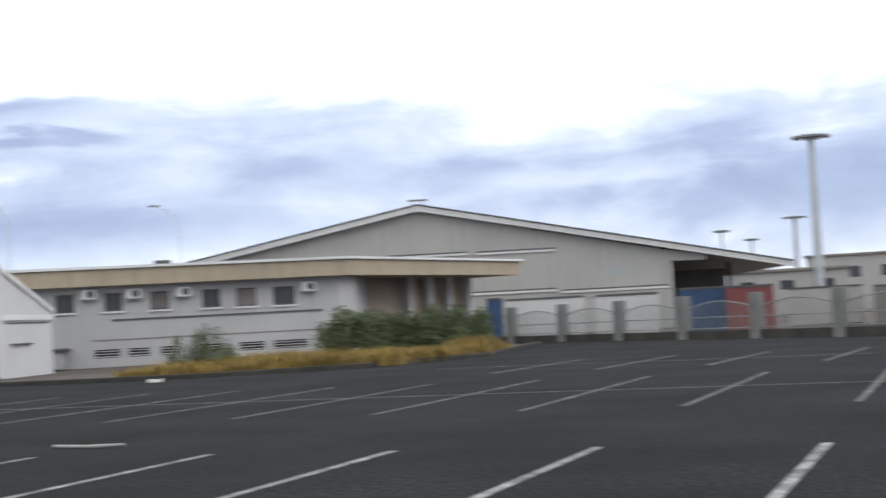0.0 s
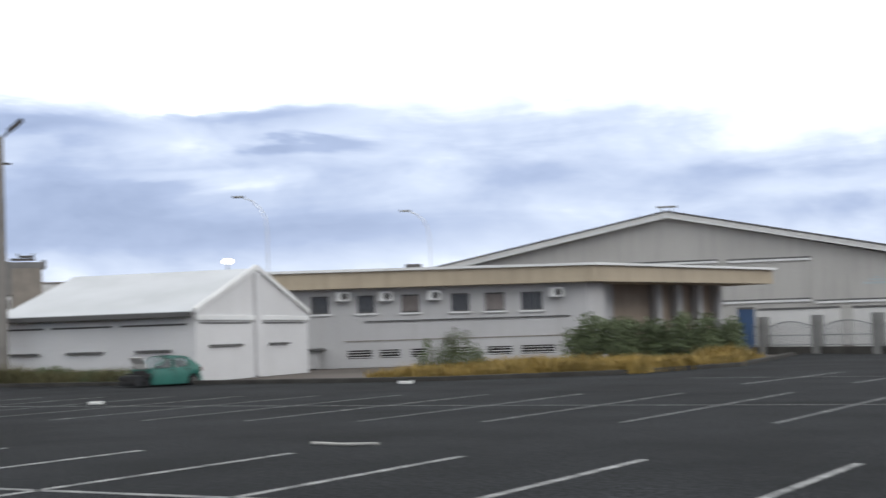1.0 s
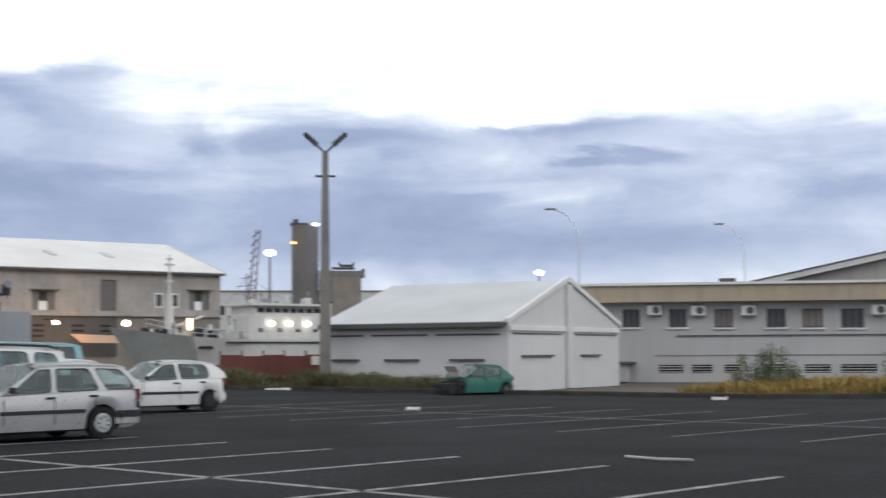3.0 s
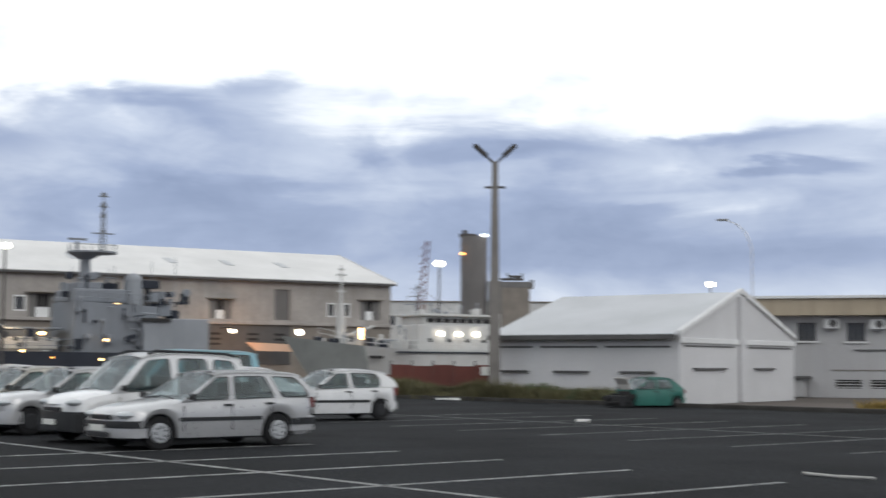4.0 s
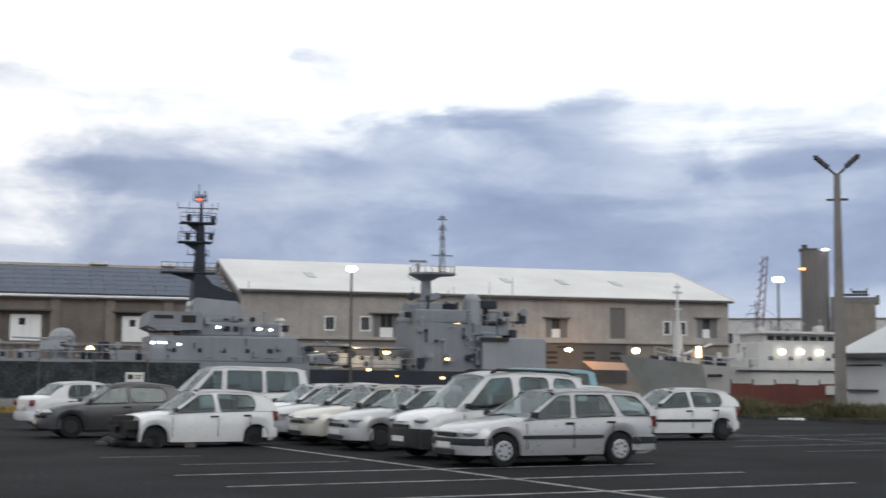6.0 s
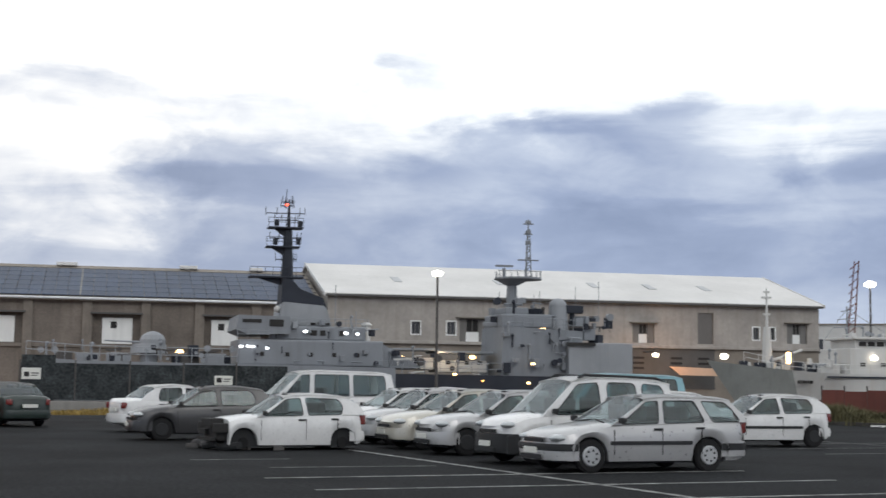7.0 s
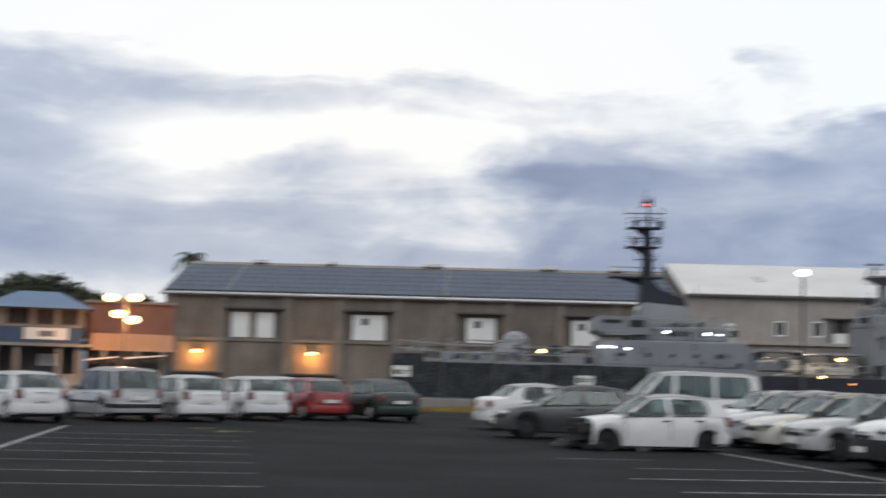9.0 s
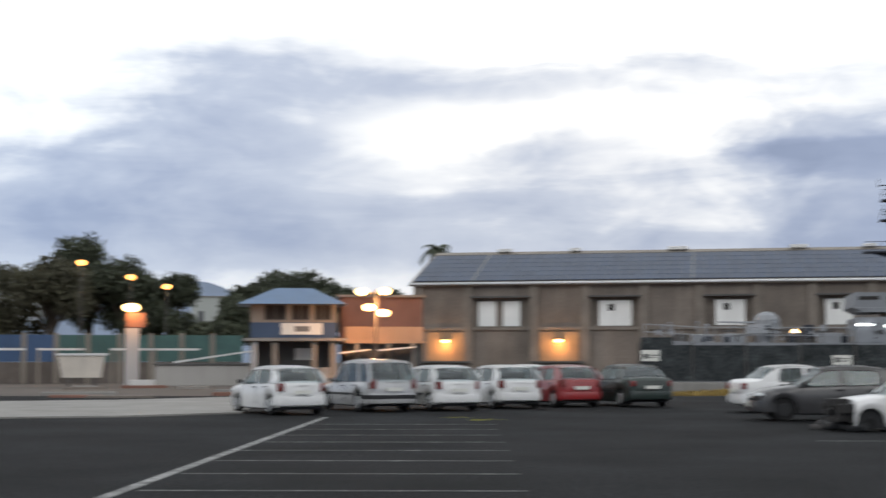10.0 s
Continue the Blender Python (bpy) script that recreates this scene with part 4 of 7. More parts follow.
def build_car(label, paint, p, m, group="parked cars", name="car"):
    """A car with cabin, glass, wheels, lamps and trim. x is forward."""
    c = thing(name, label, p.get("cat", "car"), m, group)
    W = p["W"] / 2
    body = part("body", car_body(p), paint, c, smooth=40)
    belt, roof = p["belt"], p["roof"]           # (x, z) lists
    edges = p["edges"]                         # cabin side: (x at the belt, x at the roof)
    wb, wr_ = W * 0.955, W * p.get("tumble", 0.78)
    zmax = max(z for _, z in roof)

    def zb(x):
        return lerp_list(belt, x)

    def zr(x):
        return lerp_list(roof, x)

    def S(i, f, side=1, inset=0.0):
        """A point on edge i of the cabin side, f from belt to roof."""
        xb, xt = edges[i]
        x = xb + (xt - xb) * f
        z0, z1 = zb(xb) - 0.02, zr(xt) - 0.045
        z = z0 + (z1 - z0) * f
        y = wb + (wr_ - wb) * ((f * (z1 - z0)) / (zmax - z0)) ** 1.25 - inset
        if i >= len(edges) - 2:
            x -= p.get("bow", 0.05) * math.sin(math.pi * f)
        return Vector((x, side * y, z))

    nE = len(edges)

    def window_outline(i):
        """Rounded opening between two pillars in (u, f), and the rectangle round it."""
        a, b, d = S(i, 0.1), S(i + 1, 0.1), S(i, 0.9)
        wide, tall = max(0.3, (a - b).length), max(0.3, (S(i + 1, 0.9) - b).length)
        ru, rf = p.get("corner", 0.055) / wide, p.get("corner", 0.055) / tall
        lo, hi, l, r = 0.035, 0.915, 0.012 / wide, 1 - 0.012 / wide
        cs = [(l + ru, lo + rf, 180), (r - ru, lo + rf, 270), (r - ru, hi - rf, 0), (l + ru, hi - rf, 90)]
        box_ = [(0, 0), (1, 0), (1, 1), (0, 1)]
        hole, rim = [], []
        for k, (cu, cf, a0) in enumerate(cs):
            for q in range(5):
                t = radians(a0 + 22.5 * q)
                hole.append((cu + ru * math.cos(t), cf + rf * math.sin(t)))
                u_, f_ = hole[-1]
                before, after = ((0, f_), (u_, 0)) if k == 0 else ((u_, 0), (1, f_)) if k == 1 else ((1, f_), (u_, 1)) if k == 2 else ((u_, 1), (0, f_))
                rim.append(before if q < 2 else box_[k] if q == 2 else after)
            if k in (1, 3):
                for g in (0.3, 0.6):
                    f_ = lo + (hi - lo) * (g if k == 1 else 1 - g)
                    hole.append((r if k == 1 else l, f_)), rim.append((1 if k == 1 else 0, f_))
        return hole, rim

    for side in (1, -1):
        for i in range(nE - 1):
            bm = bmesh.new()

            def P(u, f, inset):
                return bm.verts.new(S(i, f, side, inset).lerp(S(i + 1, f, side, inset), u))
            if i % 2 == 0:
                K = 6
                outer = [[P(0, f / K, 0), P(1, f / K, 0)] for f in range(K + 1)]
                inner = [[P(0, f / K, 0.05), P(1, f / K, 0.05)] for f in range(K + 1)]
                for a, b, c_, d in zip(outer, outer[1:], inner, inner[1:]):
                    bm.faces.new((a[0], a[1], b[1], b[0])), bm.faces.new((c_[0], d[0], d[1], c_[1]))
                    bm.faces.new((a[0], b[0], d[0], c_[0])), bm.faces.new((a[1], c_[1], d[1], b[1]))
                bmesh.ops.recalc_face_normals(bm, faces=bm.faces)
                part("pillar", bm, paint, c, smooth=40)
                continue
            hole, rim = window_outline(i)
            n = len(hole)
            rings = [[P(u, f, d) for u, f in pts] for pts, d in ((rim, 0.0), (hole, 0.0), (hole, 0.035), (rim, 0.035))]
            for a, b in zip(rings, rings[1:]):
                for j in range(n):
                    k = (j + 1) % n
                    bm.faces.new((a[j], a[k], b[k], b[j]))
            bmesh.ops.recalc_face_normals(bm, faces=bm.faces)
            part("window_frame", bm, paint, c, smooth=40)
            bm = bmesh.new()
            skins = [[P(u, f, d) for u, f in hole] for d in (0.014, 0.02)]
            bm.faces.new(skins[0]), bm.faces.new(skins[1][::-1])
            for j in range(n):
                k = (j + 1) % n
                bm.faces.new((skins[0][j], skins[0][k], skins[1][k], skins[1][j]))
            bmesh.ops.recalc_face_normals(bm, faces=bm.faces)
            g = part("window", bm, p.get("glass", CAR_GLASS), c)
            g.visible_shadow = False
            bm = bmesh.new()
            for j in range(n):
                a, b = [S(i, hole[q][1], side, 0.004).lerp(S(i + 1, hole[q][1], side, 0.004), hole[q][0]) for q in (j, (j + 1) % n)]
                rod(bm, a, b, 0.011, n=5)
            part("seal", bm, PLASTIC, g)
    # roof skin
    bm = bmesh.new()
    rows = []
    x0, x1 = edges[-1][1] - 0.03, edges[0][1] + 0.03
    for j in range(15):
        x = x0 + (x1 - x0) * j / 14
        f = 1.0
        yw = wb + (wr_ - wb) * ((zr(x) - 0.045 - zb(x)) / (zmax - zb(x))) ** 1.25
        cs = [(1.0, zr(x) - 0.05), (0.985, zr(x) - 0.015), (0.9, zr(x) + 0.008), (0.5, zr(x) + 0.03), (0, zr(x) + 0.038)]
        ys = [(yw * a, z) for a, z in cs]
        rows.append([bm.verts.new((x, y, z)) for y, z in ys] + [bm.verts.new((x, -y, z)) for y, z in ys[-2::-1]])
    for a, b in zip(rows, rows[1:]):
        for j in range(len(a) - 1):
            bm.faces.new((a[j], a[j + 1], b[j + 1], b[j]))
    bmesh.ops.solidify(bm, geom=bm.faces[:], thickness=0.03)
    bmesh.ops.recalc_face_normals(bm, faces=bm.faces)
    part("roof", bm, paint, c, smooth=40)

    def screen(i, bulge):
        bm = bmesh.new()
        g = []
        for f in (0.02, 0.25, 0.5, 0.75, 0.98):
            a, b = S(i, f, 1, 0.02), S(i, f, -1, 0.02)
            row = []
            for t in range(9):
                u = t / 8
                q = a.lerp(b, u)
                q.x += bulge * (1 - f * 0.9) * (1 - (2 * u - 1) ** 2)
                q.z += 0.088 * f * (1 - (2 * u - 1) ** 4)
                row.append(bm.verts.new(q))
            g.append(row)
        for a, b in zip(g, g[1:]):
            for j in range(8):
                bm.faces.new((a[j], a[j + 1], b[j + 1], b[j]))
        bmesh.ops.solidify(bm, geom=bm.faces[:], thickness=0.006)
        bmesh.ops.recalc_face_normals(bm, faces=bm.faces)
        return bm
    ws = part("windscreen", screen(0, 0.06), p.get("glass", SCREEN_GLASS), c, smooth=40)
    ws.visible_shadow = False
    if not p.get("blind_tail"):
        rw = part("rear_window", screen(nE - 1, -0.04), p.get("glass", SCREEN_GLASS), c, smooth=40)
        rw.visible_shadow = False
    bm = bmesh.new()
    for s in (1, -1):
        a = S(0, 0.03, 0.75 * s, 0)
        rod(bm, (a.x + 0.05, s * W * 0.66, a.z + 0.03), (a.x - 0.06, s * W * 0.05, a.z + 0.08), 0.012, n=6)
    part("wiper", bm, PLASTIC, c)
    # dark cabin lining under the glass
    bm = bmesh.new()
    prev = None
    for j in range(13):
        x = edges[-1][0] + 0.10 + (edges[0][0] - 0.10 - edges[-1][0] - 0.10) * j / 12
        z = smooth_list(p["top"], x, 0.05) + 0.045
        cur = [bm.verts.new((x, W * 0.86, z - 0.01)), bm.verts.new((x, 0, z + 0.012)), bm.verts.new((x, -W * 0.86, z - 0.01))]
        if prev:
            bm.faces.new((prev[0], prev[1], cur[1], cur[0])), bm.faces.new((prev[1], prev[2], cur[2], cur[1]))
        prev = cur
    part("lining", bm, INTERIOR, c)
    # seats, dashboard
    xf = (edges[0][1] + edges[1][0]) / 2
    for s in (1, -1):
        bm = bmesh.new()
        box(bm, xf - 0.35, s * W * 0.42, zb(0) + 0.06, 0.16, 0.46, 0.55, 0, 0.05)
        box(bm, xf - 0.38, s * W * 0.42, zb(0) + 0.42, 0.1, 0.24, 0.18, 0, 0.04)
        part("seat", bm, INTERIOR, c)
    bm = bmesh.new()
    box(bm, xf - 1.25, 0, zb(-1) + 0.08, 0.18, W * 1.5, 0.4, 0, 0.05)
    part("seat", bm, INTERIOR, c)
    # wheels and dark liners
    bm = bmesh.new()
    span(bm, p["ra"] - p["arch"] - 0.05, p["fa"] + p["arch"] + 0.05, -W * 0.80, W * 0.80, p["sill"] - 0.04, p["wr"] + p["arch"] * 0.9)
    part("underbody", bm, PLASTIC, c)
    for xa in (p["fa"], p["ra"]):
        for s in (1, -1):
            if (xa, s) in p.get("missing", ()):
                bm = bmesh.new()
                rod(bm, (xa, s * (W - 0.3), p["wr"] * 0.9), (xa, s * (W - 0.12), p["wr"] * 0.9), 0.13, n=14)
                part("hub", bm, TYRE, c, "bare dark wheel hub")
                continue
            bm = bmesh.new()
            r = p["wr"]
            rod(bm, (xa, s * (W - 0.20), r), (xa, s * (W - 0.02), r), r, n=28)
            bmesh.ops.bevel(bm, geom=[e for e in bm.edges if len(e.link_faces) == 2 and any(len(f.verts) > 4 for f in e.link_faces)], offset=0.03, segments=2, affect="EDGES")
            ty = part("wheel", bm, TYRE, c, smooth=40)
            bm = bmesh.new()
            rod(bm, (xa, s * (W - 0.03), r), (xa, s * (W + 0.002), r), r * 0.64, r * 0.54, n=20)
            hub = part("rim", bm, p.get("hub", HUB), ty)
            for k in range(7 if p.get("hub", HUB) == HUB else 0):
                a = k * math.tau / 7
                bm = bmesh.new()
                box(bm, xa + math.cos(a) * r * 0.36, s * (W + 0.004), r + math.sin(a) * r * 0.36, r * 0.13, 0.012, r * 0.13)
                part("vent", bm, PLASTIC, ty)
    # bumpers
    def bumper(xe, z0, z1, material, name_, wide=1.0):
        bm = bmesh.new()
        sg = 1 if xe > 0 else -1
        pts = []
        reach = 0.42 if sg > 0 else 0.36
        for t in range(-10, 11):
            if abs(t) <= 4:
                e, a = 0.0, 0.18 * t
            else:
                u = math.sin((abs(t) - 4) / 6 * math.pi / 2)
                e, a = 1 - math.sqrt(max(0.0, 1 - u * u)), math.copysign(0.72 + 0.28 * u, t)
            round_ = (0.16 if sg > 0 else 0.09) * a * a * (1 - e)
            pts.append((xe - sg * (reach * e + round_), a * W * 1.01 * wide))
        arch_x = p["fa"] + p["arch"] + 0.015 if sg > 0 else p["ra"] - p["arch"] - 0.015
        if sg * (pts[0][0] - arch_x) > 0.02:
            pts = [(arch_x, pts[0][1])] + pts + [(arch_x, pts[-1][1])]
        prev = None
        for x, y in pts:
            cur = [bm.verts.new(v) for v in ((x + sg * 0.035, y, z0), (x + sg * 0.05, y, (z0 + z1) / 2), (x + sg * 0.03, y, z1), (x - sg * 0.10, y * 0.97, z1), (x - sg * 0.10, y * 0.97, z0))]
            if prev:
                for j in range(5):
                    k = (j + 1) % 5
                    bm.faces.new((prev[j], prev[k], cur[k], cur[j]))
            prev = cur
        bmesh.ops.recalc_face_normals(bm, faces=bm.faces)
        return part(name_, bm, material, c, smooth=40)
    fx, rx = p["L"] / 2, -p["L"] / 2
    if not p.get("stripped"):
        bumper(fx, p["bz"][0], p["bz"][1], p.get("bumper", paint), "front_bumper")
        quick("number_plate", PLATE, c, (fx + 0.045, fx + 0.06, -0.26, 0.26, p["bz"][0] + 0.12, p["bz"][0] + 0.23))
        quick("grille", PLASTIC, c, (fx - 0.05, fx + 0.012, -0.34, 0.34, p["bz"][1] + 0.012, p["bz"][1] + 0.085), bev=0.008)
        quick("air_intake", PLASTIC, c, (fx + 0.03, fx + 0.052, -0.42, 0.42, p["bz"][0] + 0.01, p["bz"][0] + 0.10), bev=0.01)
        for s in (1, -1):
            bm = bmesh.new()
            zc = smooth_list(p["top"], fx - 0.22, 0.05) - 0.095
            bmesh.ops.create_uvsphere(bm, u_segments=20, v_segments=10, radius=1, matrix=Matrix.Translation((fx - 0.26, s * W * 0.66, zc)) @ Matrix.Rotation(radians(-s * 34), 4, "Z") @ Matrix.Diagonal((0.20, 0.25, 0.078, 1)))
            part("headlight", bm, HEADLIGHT, c, "clear headlight lens", smooth=40)
    else:
        bm = bmesh.new()
        x0 = p.get("cut", fx - 0.3) - 0.12
        box(bm, (x0 + fx) / 2 - 0.04, 0, 0.46, fx - x0 - 0.08, W * 1.5, 0.34, 0, 0.08)
        for s_ in (1, -1):
            box(bm, x0 + 0.22, s_ * W * 0.84, 0.60, 0.42, 0.10, 0.22, s_ * 6, 0.03)
        box(bm, x0 + 0.3, 0.15, 0.72, 0.35, 0.5, 0.2, 12, 0.03)
        box(bm, fx + 0.02, 0.1, 0.34, 0.10, W * 1.3, 0.08, 4)
        box(bm, fx - 0.02, -0.3, 0.5, 0.12, 0.4, 0.12, 10)
        part("engine_bay", bm, DARK, c, "exposed dark engine bay")
    bumper(rx, p["bz"][0] + 0.05, p["bz"][1] + 0.02, p.get("rear_bumper", p.get("bumper", paint)), "rear_bumper")
    if p.get("bumper_strip"):
        for xe, wide in ((fx + 0.012, 1.014), (rx - 0.012, 1.014)):
            bumper(xe, p["bumper_strip"][0], p["bumper_strip"][1], PLASTIC, "bumper_strip", wide)
    zt = p.get("tail_z", p["bz"][1] + 0.25)
    quick("number_plate", PLATE, c, (rx - 0.03, rx + 0.02, -0.26, 0.26, p["bz"][1] + 0.1, p["bz"][1] + 0.21))
    for s in (1, -1):
        bm = bmesh.new()
        box(bm, rx + 0.12, s * W * 0.80, zt, 0.20, 0.13, p.get("tail_h", 0.26) * 0.72, s * 24, 0.035)
        part("tail_light", bm, TAIL, c, "red tail light lens", smooth=40)
    if p.get("cladding"):
        for s in (1, -1):
            quick("wheel_arch_cladding", PLASTIC, c, (p["fa"] + p["arch"] + 0.0, fx - 0.10, s * (W * 0.80), s * (W * 0.975), p["sill"] - 0.02, p["bz"][1] - 0.03), bev=0.02)
            quick("sill_cladding", PLASTIC, c, (p["ra"] + p["arch"], p["fa"] - p["arch"], s * (W * 0.9), s * (W + 0.012), p["sill"] - 0.03, p["sill"] + 0.14), bev=0.02)
    # flanks: rub strips, handles, mirrors, door gaps
    zs = p["sill"] + 0.30
    for s in (1, -1):
        if p.get("strip", True):
            quick("rub_strip", PLASTIC, c, (p["ra"] + p["arch"] + 0.03, p["fa"] - p["arch"] - 0.03, s * (W - 0.005), s * (W + 0.018), zs, zs + 0.07), bev=0.008)
        for xh in p["handles"]:
            quick("door_handle", p.get("handle", PLASTIC), c, (xh - 0.09, xh + 0.09, s * (W * 0.99), s * (W * 0.99 + 0.03), zb(xh) - 0.13, zb(xh) - 0.09), bev=0.006)
        for xg in p["gaps"]:
            quick("door_gap", PLASTIC, c, (xg - 0.006, xg + 0.006, s * (W * 0.985), s * (W + 0.003), p["sill"] + 0.12, zb(xg) - 0.10))
        bm = bmesh.new()
        q = S(1, 0.06, s)
        box(bm, q.x + 0.02, s * (W + 0.06), q.z + 0.06, 0.10, 0.15, 0.11, 0, 0.03)
        part("wing_mirror", bm, p.get("mirror", PLASTIC), c, smooth=40)
        if p.get("rails"):
            bm = bmesh.new()
            ra, rb = edges[-1][1] + 0.1, edges[0][1] - 0.2
            pts = [(ra, zr(ra) + 0.02), (ra + 0.15, zr(ra) + 0.075), (rb - 0.15, zr(rb) + 0.085), (rb, zr(rb) + 0.02)]
            for (xa, za), (xb, zb_) in zip(pts, pts[1:]):
                rod(bm, (xa, s * wr_ * 0.9, za), (xb, s * wr_ * 0.9, zb_), 0.032, n=6)
            part("roof_rail", bm, PLASTIC, c, "black roof rail")
    return c


HATCH = dict(L=3.78, W=1.64, sill=0.20, wr=0.285, arch=0.335, fa=1.19, ra=-1.28, bz=(0.24, 0.50), belt=[(-1.9, 0.94), (1.0, 0.88)],
             top=[(-1.89, 0.80), (-1.80, 0.95), (-1.0, 0.95), (0.72, 0.90), (0.95, 0.885), (1.45, 0.825), (1.70, 0.765), (1.84, 0.70), (1.89, 0.61)],
             roof=[(-1.7, 1.20), (-1.45, 1.33), (-0.9, 1.395), (-0.3, 1.40), (0.12, 1.36), (0.3, 1.3)],
             edges=[(0.88, 0.19), (0.74, 0.10), (-0.28, -0.20), (-0.38, -0.30), (-1.22, -1.12), (-1.80, -1.46)],
             handles=(-0.22, -1.05), gaps=(0.78, -0.33, -1.12), tail_h=0.34, tail_z=0.80, bow=0.10)
ESTATE = dict(L=4.27, W=1.71, sill=0.21, wr=0.305, arch=0.36, fa=1.36, ra=-1.19, bz=(0.23, 0.54), belt=[(-2.2, 0.95), (1.0, 0.885)],
              top=[(-2.13, 0.85), (-2.05, 0.96), (-1.0, 0.955), (0.8, 0.90), (1.0, 0.885), (1.52, 0.81), (1.91, 0.73), (2.07, 0.665), (2.13, 0.60)],
              roof=[(-2.0, 1.20), (-1.72, 1.375), (-1.0, 1.405), (-0.3, 1.41), (0.1, 1.385), (0.35, 1.30)],
              edges=[(0.92, 0.16), (0.78, 0.07), (-0.10, -0.14), (-0.19, -0.23), (-1.13, -0.92), (-1.28, -1.05), (-1.93, -1.58), (-2.08, -1.73)],
              handles=(-0.06, -0.98), gaps=(0.88, -0.15, -1.02), tail_h=0.42, tail_z=0.86, bumper_strip=(0.40, 0.53), rails=False, bow=0.04)
VAN = dict(L=4.04, W=1.68, sill=0.23, wr=0.30, arch=0.36, fa=1.26, ra=-1.34, bz=(0.24, 0.62), belt=[(-2.0, 1.05), (1.2, 1.0)],
           top=[(-2.01, 0.95), (-1.95, 1.06), (0.9, 1.03), (1.15, 1.02), (1.55, 0.96), (1.85, 0.88), (1.97, 0.80), (2.01, 0.72)],
           roof=[(-1.95, 1.68), (-1.6, 1.76), (-0.6, 1.80), (0.1, 1.78), (0.45, 1.70), (0.7, 1.6)],
           edges=[(1.15, 0.42), (0.92, 0.24), (-0.26, -0.20), (-0.42, -0.38), (-1.15, -1.1), (-1.27, -1.22), (-1.83, -1.72), (-2.0, -1.92)],
           handles=(-0.2, -0.55), gaps=(0.95, -0.34, -1.2), bumper=PLASTIC, tumble=0.82, corner=0.10, cladding=True, rails=True, tail_h=0.5, tail_z=1.0, cat="van")
MINIBUS = dict(L=4.75, W=1.84, sill=0.26, wr=0.33, arch=0.39, fa=1.72, ra=-1.2, bz=(0.30, 0.60), belt=[(-2.4, 1.12), (1.8, 1.06)],
               top=[(-2.37, 1.0), (-2.3, 1.13), (1.5, 1.08), (1.75, 1.06), (2.1, 0.96), (2.3, 0.80), (2.37, 0.62)],
               roof=[(-2.35, 1.82), (-2.0, 1.90), (0.2, 1.94), (0.8, 1.90), (1.05, 1.8)],
               edges=[(1.75, 0.92), (1.5, 0.78), (0.58, 0.55), (0.42, 0.40), (-0.82, -0.80), (-0.94, -0.92), (-2.08, -2.02), (-2.36, -2.28)],
               handles=(0.5, 0.2), gaps=(1.55, 0.5, -0.88), tumble=0.86, tail_h=0.5, tail_z=0.95, cat="van", strip=False)
SEDAN = dict(L=4.25, W=1.68, sill=0.21, wr=0.295, arch=0.345, fa=1.32, ra=-1.28, bz=(0.25, 0.52), belt=[(-1.6, 0.96), (1.0, 0.90)],
             top=[(-2.12, 0.84), (-2.05, 0.97), (-1.5, 1.0), (-1.0, 0.97), (0.8, 0.91), (1.0, 0.895), (1.55, 0.82), (1.92, 0.74), (2.06, 0.67), (2.12, 0.60)],
             roof=[(-1.3, 1.26), (-0.95, 1.385), (-0.3, 1.42), (0.1, 1.39), (0.35, 1.3)],
             edges=[(1.0, 0.22), (0.80, 0.12), (-0.10, -0.12), (-0.20, -0.23), (-0.98, -0.86), (-1.55, -1.08)],
             handles=(-0.05, -0.9), gaps=(0.88, -0.15, -0.95), tail_h=0.26, tail_z=0.80)
MPV = dict(ESTATE, L=4.2, roof=[(-1.95, 1.35), (-1.65, 1.54), (-1.0, 1.58), (-0.3, 1.59), (0.2, 1.53), (0.45, 1.4)], bumper=CAR_SILVER, tumble=0.80)


def heading(x, y, az, z=0.0, lean=0.0, pitch=0.0, size=1.0):
    """A car at (x, y) that faces the compass angle az, counted from +y to the left."""
    return pose(x, y, z, lean, pitch, az + 90) @ Matrix.Scale(size, 4)


# the near row, nose towards the lane
build_car("silver estate car with black bumpers and plain hubcaps", CAR_SILVER, ESTATE, heading(-23.2, 13.95, 180, size=0.97))
build_car("white high-roofed van with black bumper and roof rails", CAR_WHITE, dict(VAN, hub=PLASTIC), heading(-25.75, 14.1, 180, size=0.955), "parked cars", "van")
build_car("silver hatchback parked among other small cars", CAR_SILVER, dict(HATCH, hub=PLASTIC, strip=False), heading(-29.2, 14.15, 180))
build_car("pale gold hatchback with a swept bonnet", CAR_BEIGE, dict(HATCH, L=3.9, strip=False, hub=PLASTIC), heading(-31.9, 14.3, 180))
build_car("silver hatchback with dark wheels in the row", CAR_SILVER, dict(HATCH, strip=False, hub=PLASTIC), heading(-34.4, 14.5, 180))
build_car("white hatchback with dark wheels in the row", CAR_WHITE, dict(HATCH, strip=False, hub=PLASTIC), heading(-37.0, 14.75, 180))
build_car("white abandoned hatchback with no front bumper or front wheel", CAR_WHITE,
          dict(HATCH, stripped=True, missing=((1.19, 1), (-1.28, 1)), strip=False, hub=PLASTIC, cut=1.62), heading(-32.1, 9.95, 180, -0.07, size=0.955), "parked cars")
build_car("dark grey hatchback with a long sloping windscreen", CAR_GREY, dict(HATCH, L=3.9, strip=False, hub=PLASTIC), heading(-37.75, 9.45, 176))
build_car("white saloon seen from its boot", CAR_WHITE, dict(SEDAN, strip=False), heading(-43.6, 10.2, 8))
build_car("white minibus with dark side windows", CAR_WHITE, MINIBUS, heading(-45.8, 15.4, 178), "parked cars", "van")
